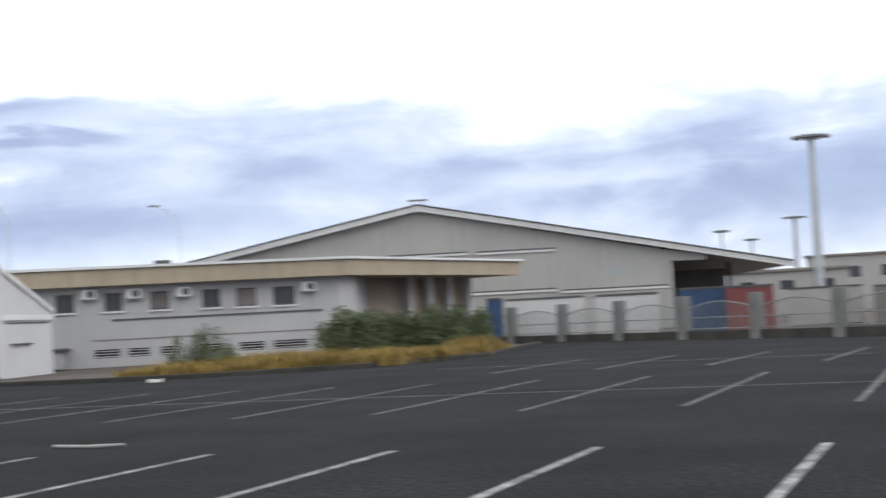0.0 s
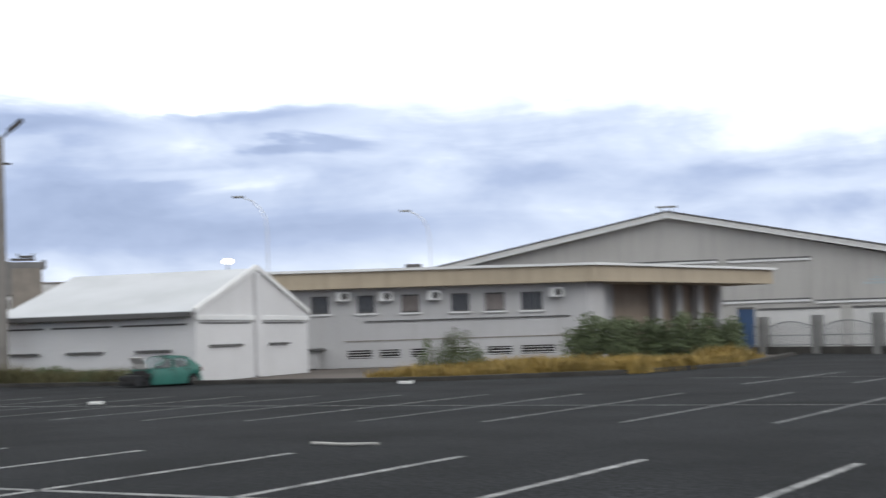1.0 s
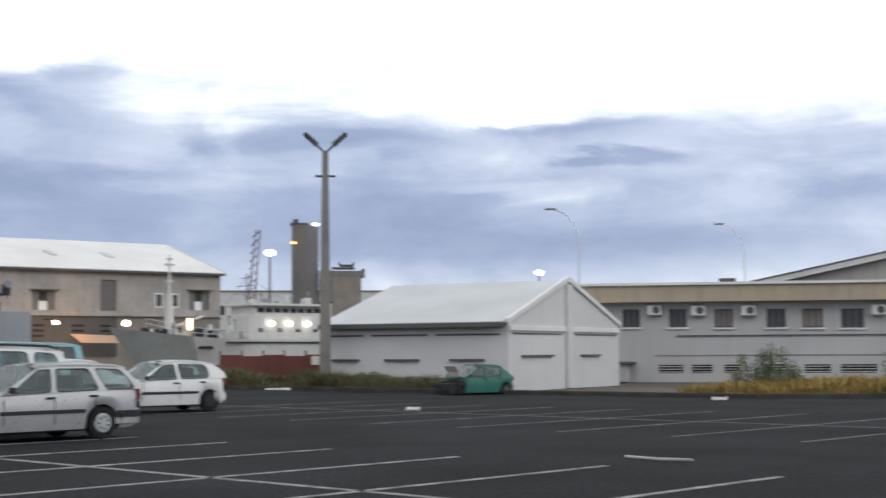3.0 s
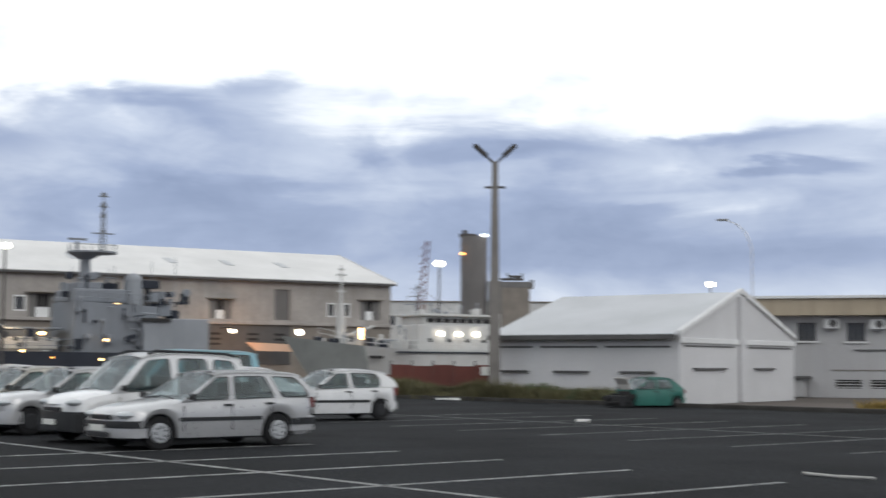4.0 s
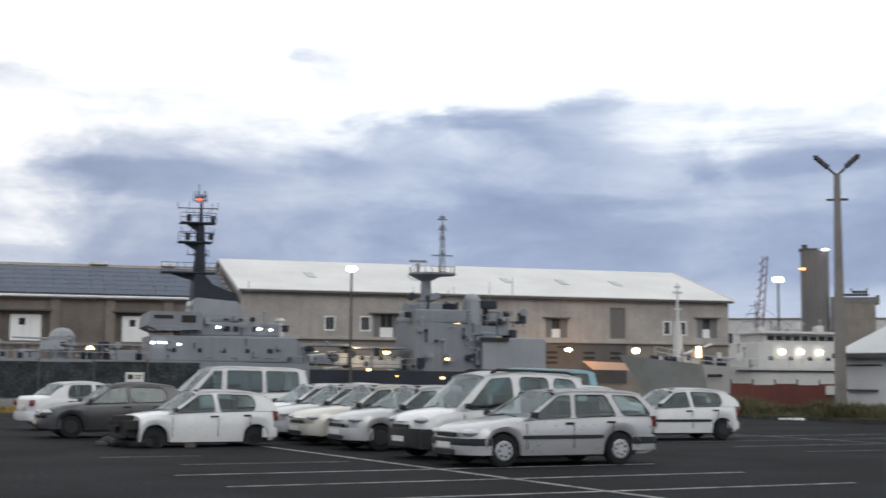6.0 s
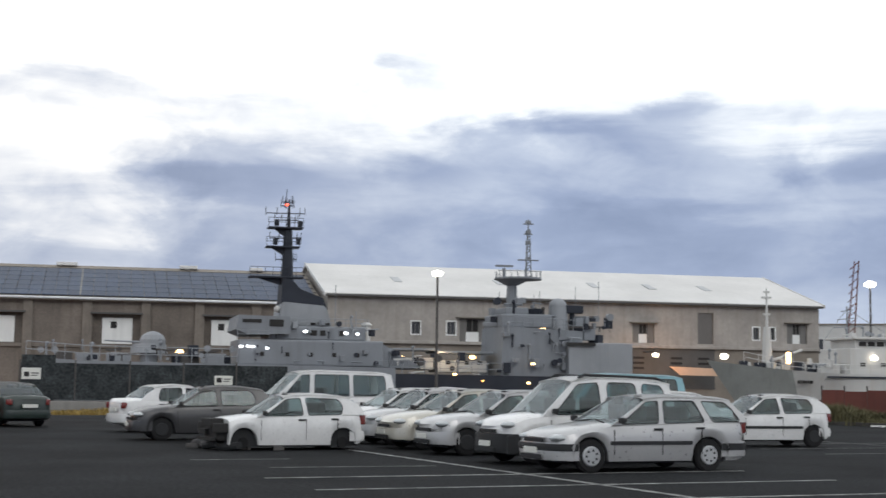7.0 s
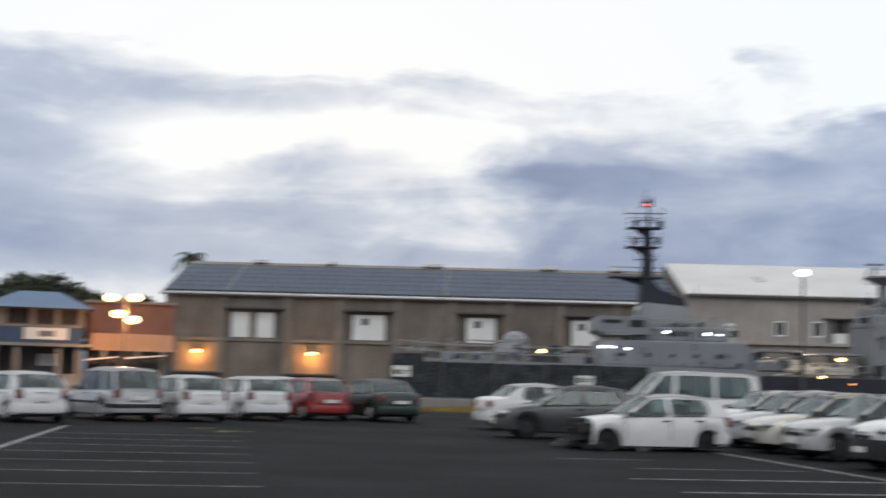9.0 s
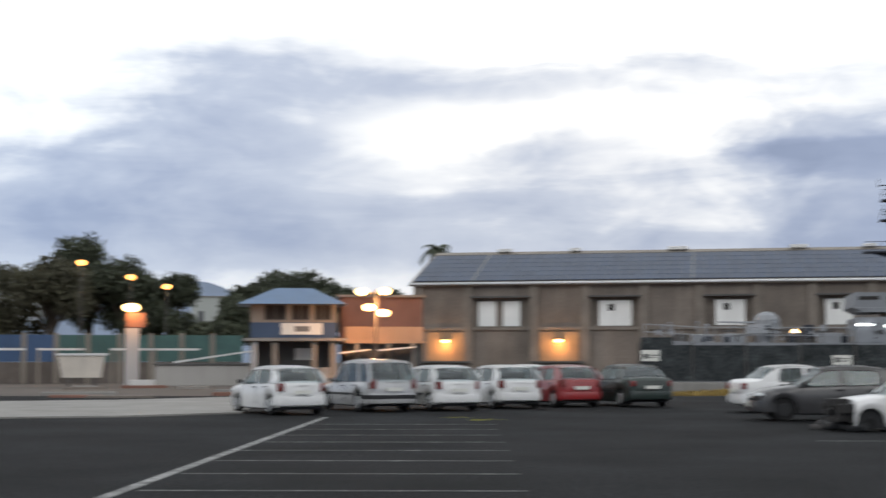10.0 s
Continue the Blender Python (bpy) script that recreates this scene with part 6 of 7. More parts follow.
    for k in range(9):
        bm = bmesh.new()
        box(bm, 44.0 + k * 0.7 + rng.random() * 0.3, -25 + rng.random() * 2, 3.0, 0.4 + 0.4 * rng.random(), 0.6, 0.5 + 0.5 * rng.random(), 40 * rng.random(), 0.06)
        part("deck_gear", bm, SHIP_WHITE if k % 2 else NAVY_DARK, s)
    fittings(s, 22, (44.5, 52.0), (-25.8, -23.5), (2.9, 3.7), 48, (SHIP_WHITE, NAVY, NAVY_LIGHT), 0.34)
    fittings(s, 14, (52.0, 58.6), (-25.6, -23.5), (5.3, 5.7), 49, (SHIP_WHITE, NAVY_LIGHT), 0.34)
    for x in (53.4, 54.95, 56.5):
        lit(s, x, -26.0, 3.78, 0.3, GLOW_WHITE, 1.15, 0.85, "floodlight")
    lit(s, 42.8, -24, 3.75, 0.34, GLOW_WHITE, 1.2, 0.85, "floodlight")
    quick("lit_doorway", GLOW_WARM, s, (47.0, 47.32, -25.2, -25.1, 3.3, 4.1))
    return s


patrol_ship_with_tall_mast()
support_ship()
white_ship()

# warehouse lamp that lights the awning and louvres
q = QUAY @ Vector((47.0, -3.2, 4.0))
lamp(q.x, q.y, q.z - 0.6, 320, (1, 0.5, 0.2), 0.3)
bl = thing("floodlight", "warm floodlight under the warehouse ledge", "lamp", QUAY)
quick("bracket", DARK_STEEL, bl, (46.6, 46.8, -2.6, 0.05, 4.55, 4.63))
lit(bl, 46.7, -2.6, 4.3, 0.34, GLOW_WHITE, 1.2, 0.7, "bulb")
bl = thing("floodlight", "orange quay floodlight on a short post", "lamp", QUAY)
bm = bmesh.new()
rod(bm, (5.35, -17, -0.06), (5.35, -17, 3.4), 0.06)
part("post", bm, DARK_STEEL, bl)
lit(bl, 5.35, -17, 3.5, 0.4, GLOW_WARM, 1.0, 0.9, "bulb")


def street_light(x, y, h, material=GLOW_WHITE, label="tall slim lamp post with a lit head", r=0.07, head=0.3, lamp_watts=0):
    s = thing("street_lamp", label, "street lamp", pose(x, y, -0.06), group="harbour lamps")
    bm = bmesh.new()
    rod(bm, (0, 0, 0), (0, 0, h), r * 1.4, r, 10)
    part("post", bm, DARK_STEEL, s)
    bm = bmesh.new()
    ball(bm, 0, 0, h, head, 1.3, 1.3, 0.75, 12)
    part("lamp_head", bm, material, s, "glowing lamp head")
    if lamp_watts:
        lamp(x, y, h - 0.6, lamp_watts, (1, 0.6, 0.3), 0.2)
    return s


p_ = QUAY @ Vector((20.75, -30, 0))
street_light(p_.x, p_.y, 8.65, GLOW_WHITE, head=0.28)

# dark netted fence round the dock, in panels
def dock_fence():
    f = thing("fence", "dark netting fence on posts along the dock", "fence", QUAY)
    for k in range(5):
        x = -4.2 + 2.9 * k
        quick("panel", FENCE_NET, f, (x + 0.05, x + 2.85, -38.0, -37.96, 0.45, 2.45 - 0.02 * (k % 3)))
        bm = bmesh.new()
        rod(bm, (x, -37.98, -0.06), (x, -37.98, 2.6), 0.05, n=8)
        part("post", bm, DARK_STEEL, f)
    quick("plinth", OLD_CONCRETE, f, (-4.3, 10.4, -38.15, -37.85, -0.06, 0.42), bev=0.03)
    for k, (x, z) in enumerate(((-3.6, 1.55), (6.7, 1.35))):
        sg = quick("sign", PLATE, f, (x - 0.5, x + 0.5, -38.04, -38.005, z, z + 0.62 - 0.1 * k), bev=0.01, label="white notice board")
        quick("sign_mark", DARK, sg, (x - 0.38, x - 0.1, -38.052, -38.04, z + 0.14, z + 0.4))
        quick("sign_mark", LOUVRE, sg, (x + 0.0, x + 0.4, -38.052, -38.04, z + 0.30, z + 0.36), (x + 0.0, x + 0.34, -38.052, -38.04, z + 0.18, z + 0.23))
    # high dark gate screen at its end
    quick("screen", FENCE_NET, f, (-4.2, -2.4, -36.5, -36.4, 0, 2.9))
    return f


dock_fence()
bm = bmesh.new()
span(bm, -3.6, 1.6, -41.0, -40.6, -0.06, 0.42, bev=0.05)
solo("barrier", bm, CONCRETE, "pale concrete beam lying by the dock fence", "barrier", QUAY)

# rust-red hoarding and grey panel left of the tall lamp pole
def hoarding():
    h = thing("hoarding", "rust-red boarded hoarding by the verge", "hoarding", pose(-51.6, 46.0, 0, 0, 0, 48))
    for k in range(6):
        quick("board", RUST_RED, h, (-4.0 + 1.02 * k, -3.0 + 1.02 * k, 0, 0.06, -0.05, 1.50 - 0.06 * (k % 2)))
    for k in range(7):
        quick("post", DARK_STEEL, h, (-4.05 + 1.02 * k, -3.97 + 1.02 * k, 0.06, 0.16, -0.06, 1.7))
    quick("panel", PILASTER, h, (2.2, 4.4, -0.2, -0.1, -0.05, 1.55), label="grey concrete panel")
    quick("notice", PLATE, h, (0.35, 0.95, -0.05, -0.004, 1.0, 1.42))
    return h


hoarding()

# ---- tall twin-headed lamp pole ----
def twin_pole():
    s = thing("lamp_pole", "tall tapering concrete pole with two floodlight heads", "lamp pole", pose(-45.2, 41.5, 0, 0, 0, 47.5))
    bm = bmesh.new()
    vs = []
    for z, w in ((0, 0.29), (1.2, 0.25), (10.3, 0.13)):
        vs.append([bm.verts.new((sx * w, sy * w, z)) for sx, sy in ((-1, -1), (1, -1), (1, 1), (-1, 1))])
    for a, b in zip(vs, vs[1:]):
        for j in range(4):
            bm.faces.new((a[j], a[(j + 1) % 4], b[(j + 1) % 4], b[j]))
    bm.faces.new(vs[-1]), bm.faces.new(vs[0][::-1])
    part("pole", bm, surf("grey_concrete_pole", (0.20, 0.185, 0.17), 0.9, var=0.2, s1=1, s2=14, streak=0.3), s)
    bm = bmesh.new()
    span(bm, -0.44, 0.44, -0.05, 0.05, 9.15, 9.24, bev=0.01)
    part("crossbar", bm, DARK_STEEL, s)
    for sg in (-1, 1):
        bm = bmesh.new()
        rod(bm, (sg * 0.05, 0, 10.25), (sg * 0.32, 0, 10.5), 0.05, n=8)
        a = part("arm", bm, DARK_STEEL, s)
        bm = bmesh.new()
        m = Matrix.Translation((sg * 0.62, 0, 10.80)) @ Matrix.Rotation(radians(-sg * 42), 4, "Y") @ Matrix.Diagonal((0.82, 0.34, 0.2, 1))
        vs_ = bmesh.ops.create_cube(bm, size=1, matrix=m)["verts"]
        bmesh.ops.bevel(bm, geom=list({e for v in vs_ for e in v.link_edges}), offset=0.06, segments=2, affect="EDGES")
        part("lamp_head", bm, DARK_STEEL, a, "unlit dark floodlight head")
    return s


twin_pole()


def arm_lamp(x, y, h, reach, turn, lit_head=False):
    s = thing("street_lamp", "tall curved-arm street lamp, unlit", "street lamp", pose(x, y, -0.06, 0, 0, turn), group="harbour lamps")
    bm = bmesh.new()
    rod(bm, (0, 0, 0), (0, 0, h * 0.8), 0.07, 0.05, 8)
    pts = [Vector((0, 0, h * 0.8))] + [Vector((-reach * (1 - math.cos(a)), 0, h * 0.8 + h * 0.2 * math.sin(a))) for a in (0.35, 0.7, 1.05, 1.4)]
    for a, b in zip(pts, pts[1:]):
        rod(bm, a, b, 0.045, n=8)
    part("post", bm, ALU, s)
    bm = bmesh.new()
    box(bm, pts[-1].x - 0.35, 0, pts[-1].z + 0.05, 0.9, 0.3, 0.16, 0, 0.05)
    part("lamp_head", bm, STEEL, s)
    return s


arm_lamp(-66.5, 87.6, 12.7, 2.2, 37)
arm_lamp(-61.2, 103.2, 12.2, 2.0, 31)
street_light(-81.5, 101.3, 8.9, GLOW_WHITE, head=0.33)
street_light(-152.5, 129.4, 15.8, GLOW_WHITE, head=0.6, r=0.12)

# ---- cement works far behind the quay ----
def silo():
    s = thing("silo", "tall grey cement silo with a flat top", "silo", pose(-194.0, 173.0, -0.06, 0, 0, 48.3))
    bm = bmesh.new()
    rod(bm, (0, 0, 0), (0, 0, 25.0), 2.45, n=28)
    part("drum", bm, surf("grey_silo_concrete", (0.16, 0.15, 0.145), 0.9, var=0.15, s1=0.1, s2=2, streak=0.4), s, smooth=40)
    bm = bmesh.new()
    span(bm, -2.7, 0.6, -1, 1, 25.0, 25.5), span(bm, -2.2, -1.2, -0.6, 0.6, 25.5, 26.2)
    part("top_platform", bm, DARK_STEEL, s)
    lit(s, 1.9, -2.3, 25.1, 0.55, GLOW_COOL, 1.6, 0.6, "floodlight")
    lit(s, -2.1, -2.6, 21.7, 0.45, GLOW_ORANGE, 1.6, 0.6, "floodlight")
    # lower bins and sheds beside it
    for x0, x1, z0, z1, mt in ((2.6, 5.0, 11, 16.8, SHUTTER), (5.0, 10.2, 0, 15.6, PILASTER), (4.6, 10.9, 15.6, 16.7, SHUTTER), (2.6, 4.6, 0, 11, LOUVRE)):
        quick("bin", mt, s, (x0, x1, -1.5, 4, z0, z1), bev=0.05)
    bm = bmesh.new()
    for x, z, w in ((7.0, 17.2, 4.2), (7.6, 17.7, 2.6), (6.2, 18.1, 0.3), (8.8, 18.1, 0.3), (10.6, 16.9, 0.6)):
        box(bm, x, 0, z, w, 1.0, 0.4)
    part("conveyor", bm, DARK_STEEL, s)
    return s


silo()


def crane():
    s = thing("crane", "thin reddish lattice crane jib behind the quay", "crane", pose(-193.2, 160.4, -0.06, 0, 0, 50))
    bm = bmesh.new()
    for dx in (-0.7, 0.7):
        rod(bm, (dx - 1.4, 0, 0), (dx * 0.5 + 0.6, 0, 23.5), 0.16, 0.1, 6)
    for k in range(16):
        z = 1.4 * k + 1
        rod(bm, (-1.4 - 0.7 + z * 0.07, 0, z), (-1.4 + 0.7 + (z + 1.4) * 0.075, 0, z + 1.4), 0.08, n=5)
    part("jib", bm, RUST_RED, s)
    quick("cab", SHIP_WHITE, s, (-3.2, -0.2, -1, 1, 6, 9.5), bev=0.1)
    return s


crane()


def far_block(name, label, az, d, w, h, depth, material, z0=-0.06):
    a = radians(az)
    bm = bmesh.new()
    span(bm, -w / 2, w / 2, 0, depth, 0, h, bev=0.05)
    ob = thing(name, label, "building", pose(-math.sin(a) * d, math.cos(a) * d, z0, 0, 0, az))
    part("wall", bm, material, ob)
    bm = bmesh.new()
    span(bm, -w / 2 - 0.3, w / 2 + 0.3, -0.3, depth + 0.3, h, h + 0.3, bev=0.04)
    part("roof", bm, PILASTER, ob)
    n = max(2, int(w / 4))
    for k in range(n):
        x = -w / 2 + w * (k + 0.5) / n
        quick("window", WINDOW_GLASS, ob, (x - 0.7, x + 0.7, -0.04, -0.002, h * 0.6, h * 0.8))
    return ob


far_block("depot", "pale low depot beyond the yard fence", 3.4, 190, 16, 7.0, 10, HALL_WALL)
far_block("depot", "pale low depot beyond the yard fence", 6.6, 150, 12, 4.6, 8, HALL_WALL)
far_block("depot", "long pale port shed far behind the quay", 49.5, 330, 60, 16, 20, SHIP_WHITE)


def high_mast(az, d, h, r, label):
    a = radians(az)
    s = thing("light_mast", label, "light mast", pose(-math.sin(a) * d, math.cos(a) * d, -0.06), group="high light masts")
    bm = bmesh.new()
    rod(bm, (0, 0, 0), (0, 0, h), r, r * 0.55, 14)
    part("mast", bm, surf("pale_mast_steel", (0.42, 0.44, 0.47), 0.6, 0.2, var=0.1), s)
    bm = bmesh.new()
    rod(bm, (0, 0, h - 0.1), (0, 0, h + 0.12), r * 2.4, n=16)
    for k in range(10):
        t = math.tau * k / 10
        box(bm, math.cos(t) * r * 3.1, math.sin(t) * r * 3.1, h - 0.05, 0.5, 0.5, 0.28, math.degrees(t), 0.05)
    part("head_ring", bm, STEEL, s, "ring of unlit floodlights")
    return s


high_mast(5.35, 150, 18.3, 0.55, "tall pale light mast with a ring of floodlights")
high_mast(6.15, 260, 16.4, 0.6, "distant pale light mast")
high_mast(9.0, 210, 12.2, 0.3, "distant slim light mast behind the hall")
high_mast(7.85, 230, 11.6, 0.3, "distant slim light mast behind the hall")


# ---- yard fence and containers by the hall ----
def yard_fence():
    f = thing("fence", "concrete-post yard fence with arched rails", "fence")
    a, b = Vector((-27.6, 78.5)), Vector((14.0, 44.0))
    n = 11
    d = (b - a).normalized()
    az = math.degrees(math.atan2(d.y, d.x))
    L = (b - a).length / n
    bm = bmesh.new()
    box(bm, 0, 0, 0.95, 0.58, 0.4, 2.05, 0, 0.04)
    me = bpy.data.meshes.new("post")
    bm.to_mesh(me)
    bm.free()
    me.materials.append(FENCE_POST)
    rb = bmesh.new()
    pts = [Vector((0.2 + (L - 0.4) * k / 8, 0, 1.35 + 0.32 * math.sin(math.pi * k / 8))) for k in range(9)]
    for p0, p1 in zip(pts, pts[1:]):
        rod(rb, p0, p1, 0.03, n=6)
    for z in (0.45, 0.95):
        rod(rb, (0.2, 0, z), (L - 0.2, 0, z), 0.025, n=6)
    pickets = []
    for k in range(1, 22):
        x = 0.2 + (L - 0.4) * k / 22
        pb = bmesh.new()
        pickets.append(bpy.data.meshes.new("picket"))
        rod(pb, (x, 0, 0.35), (x, 0, 1.35 + 0.30 * math.sin(math.pi * k / 22)), 0.018, n=4)
        pb.to_mesh(pickets[-1])
        pb.free()
        pickets[-1].materials.append(STEEL)
    rme = bpy.data.meshes.new("rail_panel")
    rb.to_mesh(rme)
    rb.free()
    rme.materials.append(STEEL)
    wb = bmesh.new()
    box(wb, L / 2, 0, 0.15, L, 0.2, 0.42, 0, 0.02)
    wme = bpy.data.meshes.new("low_wall")
    wb.to_mesh(wme)
    wb.free()
    wme.materials.append(OLD_CONCRETE)
    for k in range(n + 1):
        q = a + d * L * k
        for nm, data in (("post", me), ("rail_panel", rme), ("low_wall", wme)):
            if k == n and nm != "post":
                continue
            ob = new(nm, data)
            ob.parent = f
            if nm == "rail_panel":
                for pk in pickets:
                    new("picket", pk).parent = ob
            ob.matrix_basis = pose(q.x, q.y, 0, 0, 0, az)
    return f


yard_fence()


def container(name, label, az, d, w, h, material, turn=0.0, depth=2.4):
    a = radians(az)
    c = thing(name, label, "container", pose(-math.sin(a) * d, math.cos(a) * d, -0.06, 0, 0, az + turn), group="containers in the yard")
    bm = bmesh.new()
    span(bm, -w / 2, w / 2, 0, depth, 0.0, h, bev=0.03)
    part("shell", bm, material, c)
    n = int(w / 0.28)
    for k in range(n):
        x = -w / 2 + 0.12 + (w - 0.24) * k / max(1, n - 1)
        quick("corrugation", material, c, (x - 0.06, x + 0.06, -0.035, -0.001, 0.22, h - 0.14))
    quick("rail", LOUVRE, c, (-w / 2, w / 2, -0.05, -0.036, h - 0.12, h), (-w / 2, w / 2, -0.05, -0.036, 0.1, 0.2))
    return c


container("container", "blue shipping container behind the yard fence", 9.9, 76, 2.5, 2.55, BLUE_PAINT)
container("container", "red shipping container behind the yard fence", 8.1, 74, 2.4, 2.5, RED_PAINT)
container("container", "white shipping container behind the yard fence", 16.2, 80, 4.4, 2.5, WHITE_ROOF)
container("container", "white shipping container behind the yard fence", 12.9, 78, 3.4, 2.45, WHITE_ROOF)
container("container", "narrow blue container beside white ones", 18.2, 80, 0.9, 2.6, BLUE_PAINT)
container("container", "grey container at the yard's end", 5.2, 82, 4.0, 2.3, HALL_WALL)
container("container", "grey container at the yard's end", 2.2, 80, 3.4, 2.2, PILASTER)


# ---- gatehouse and gate at the yard's end ----
GATE = pose(-84.37, -10.36, -0.06, 0, 0, 97)


def gatehouse():
    g = thing("gatehouse", "two-storey gatehouse with a blue hipped roof", "gatehouse", GATE)
    x0, x1 = -2.35, 2.75
    holes = [(-1.55, -0.25, 4.05, 5.0), (0.05, 1.15, 4.05, 5.0), (1.4, 2.45, 4.05, 5.0)]
    bm = bmesh.new()
    pierced(bm, x0, x1, 3.0, 5.05, 0, 0.2, holes)
    part("wall", bm, PILASTER, g)
    for h in holes:
        window_unit(g, h[0], h[1], h[2], h[3], 0.1, LOUVRE, DARK, 1)
    quick("blue_band", DARK_BLUE, g, (x0, x1, -0.06, -0.002, 3.02, 3.92))
    sg = quick("sign", PLATE, g, (-0.55, 1.9, -0.12, -0.062, 3.2, 3.88), bev=0.01, label="white sign board")
    quick("sign_mark", SHUTTER, sg, (0.25, 1.15, -0.132, -0.12, 3.38, 3.7))
    quick("slab", CONCRETE, g, (x0 - 0.4, x1 + 0.6, -0.9, 3, 2.8, 2.98), bev=0.03)
    for x in (-2.1, -0.9, 1.4, 2.5):
        quick("column", PILASTER if x > -2 else WHITE_WALL, g, (x - 0.16, x + 0.16, -0.7, -0.4, 0, 2.8), bev=0.02)
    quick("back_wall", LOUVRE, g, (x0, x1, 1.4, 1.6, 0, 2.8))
    quick("counter", HALL_WALL, g, (-1.4, 2.7, 0.4, 0.7, 0, 1.25), bev=0.02)
    quick("screen", DOOR_WHITE, g, (0.3, 1.4, 1.34, 1.398, 1.7, 2.4))
    quick("wall", PILASTER, g, (x0, x0 + 0.2, 0.2, 4, 0, 5.05), (x1 - 0.2, x1, 0.2, 4, 0, 5.05))
    bm = bmesh.new()
    vs = [bm.verts.new(v) for v in ((-3.1, -0.9, 5.0), (3.3, -0.9, 5.0), (3.3, 4.6, 5.0), (-3.1, 4.6, 5.0), (-0.9, 1.6, 6.05), (1.3, 1.6, 6.05))]
    for f in ((0, 1, 5, 4), (1, 2, 5), (2, 3, 4, 5), (3, 0, 4), (3, 2, 1, 0)):
        bm.faces.new([vs[i] for i in f])
    bmesh.ops.recalc_face_normals(bm, faces=bm.faces)
    part("roof", bm, KIOSK_BLUE, g, "blue sheet hipped roof")
    return g


gatehouse()


def orange_annex():
    g = thing("annex", "orange-lit brick annex with white canopies", "building", GATE)
    quick("wall", BRICK_RED, g, (3.1, 8.2, 3.5, 3.8, 0, 5.6), label="brick red upper wall")
    quick("wall", ORANGE_WALL, g, (3.3, 8.0, 0.8, 1.1, 2.85, 3.7), label="orange parapet wall")
    quick("wall", LOUVRE, g, (3.3, 8.0, 1.2, 1.4, 0, 2.85))
    quick("slab", ORANGE_WALL, g, (3.2, 8.1, 0.6, 3.6, 2.7, 2.85))
    quick("roof", PILASTER, g, (2.9, 8.4, 3.3, 8, 5.6, 5.75))
    for x0, x1, z in ((2.9, 4.7, 2.15), (5.1, 7.4, 2.3)):
        bm = bmesh.new()
        side_slab(bm, [(x0, z - 0.1), (x1, z + 0.12), (x1, z + 0.2), (x0, z)], -0.5, 0.7)
        part("canopy", bm, WHITE_TRIM, g, "white sheet canopy")
    for x in (4.0, 5.9, 7.4):
        quick("column", PILASTER, g, (x - 0.12, x + 0.12, 0.5, 0.75, 0, 2.7))
    return g


orange_annex()
fl = thing("floodlight_mast", "mast with four sodium floodlights beside the gatehouse", "floodlight", GATE)
bm = bmesh.new()
rod(bm, (5.0, -2.0, 0), (5.0, -2.0, 5.8), 0.09, 0.07)
for z, w in ((5.6, 0.8), (4.6, 0.6)):
    rod(bm, (5.0 - w, -2.0, z), (5.0 + w, -2.0, z), 0.04)
part("mast", bm, DARK_STEEL, fl)
for x, z in ((4.12, 5.66), (5.5, 5.7), (4.55, 4.75), (5.42, 4.42)):
    bm = bmesh.new()
    ball(bm, x, -2.2, z, 0.29, 1.25, 0.6, 0.75)
    part("lamp_head", bm, GLOW_WARM, fl, "glowing sodium lamp")
q = GATE @ Vector((4.9, -2.6, 4.7))
lamp(q.x, q.y, q.z, 1700, (1, 0.45, 0.16), 0.4)


def gate_post():
    g = thing("gate_post", "white gate pillar with a lit orange box lamp", "gate post", pose(-97.4, -22.85, -0.06, 0, 0, 103))
    bm = bmesh.new()
    span(bm, -0.48, 0.48, -0.4, 0.4, 0, 3.9, bev=0.05)
    part("pillar", bm, WHITE_WALL, g)
    bm = bmesh.new()
    span(bm, -0.45, 0.85, -0.45, 0.45, 3.92, 4.95, bev=0.05)
    part("lamp_box", bm, BRICK_RED, g)
    bm = bmesh.new()
    ball(bm, -0.1, -0.55, 5.3, 0.4, 1.5, 0.7, 0.75)
    part("bulb", bm, GLOW_WARM, g)
    rod_ = bmesh.new()
    rod(rod_, (-0.1, 0, 4.9), (-0.1, -0.4, 5.3), 0.05)
    part("bracket", rod_, DARK_STEEL, g)
    lamp(-96.3, -22.6, 5.0, 300, (1, 0.45, 0.15), 0.3)
    return g


gate_post()
for az_, z_, d_ in ((105.2, 8.5, 102), (103.3, 7.7, 105), (101.9, 7.4, 112)):
    a_ = radians(az_)
    street_light(-math.sin(a_) * d_, math.cos(a_) * d_, z_, GLOW_ORANGE, "street lamp with an orange sodium head under trees", 0.045, 0.26, 90)


def yard_wall(name, label, az, d, x0, x1, z0, z1, material, depth=0.25):
    a = radians(az)
    bm = bmesh.new()
    span(bm, x0, x1, 0, depth, 0, z1 - z0, bev=0.03)
    return solo(name, bm, material, label, name.replace("_", " "), pose(-math.sin(a) * d, math.cos(a) * d, z0 - 0.06, 0, 0, az))


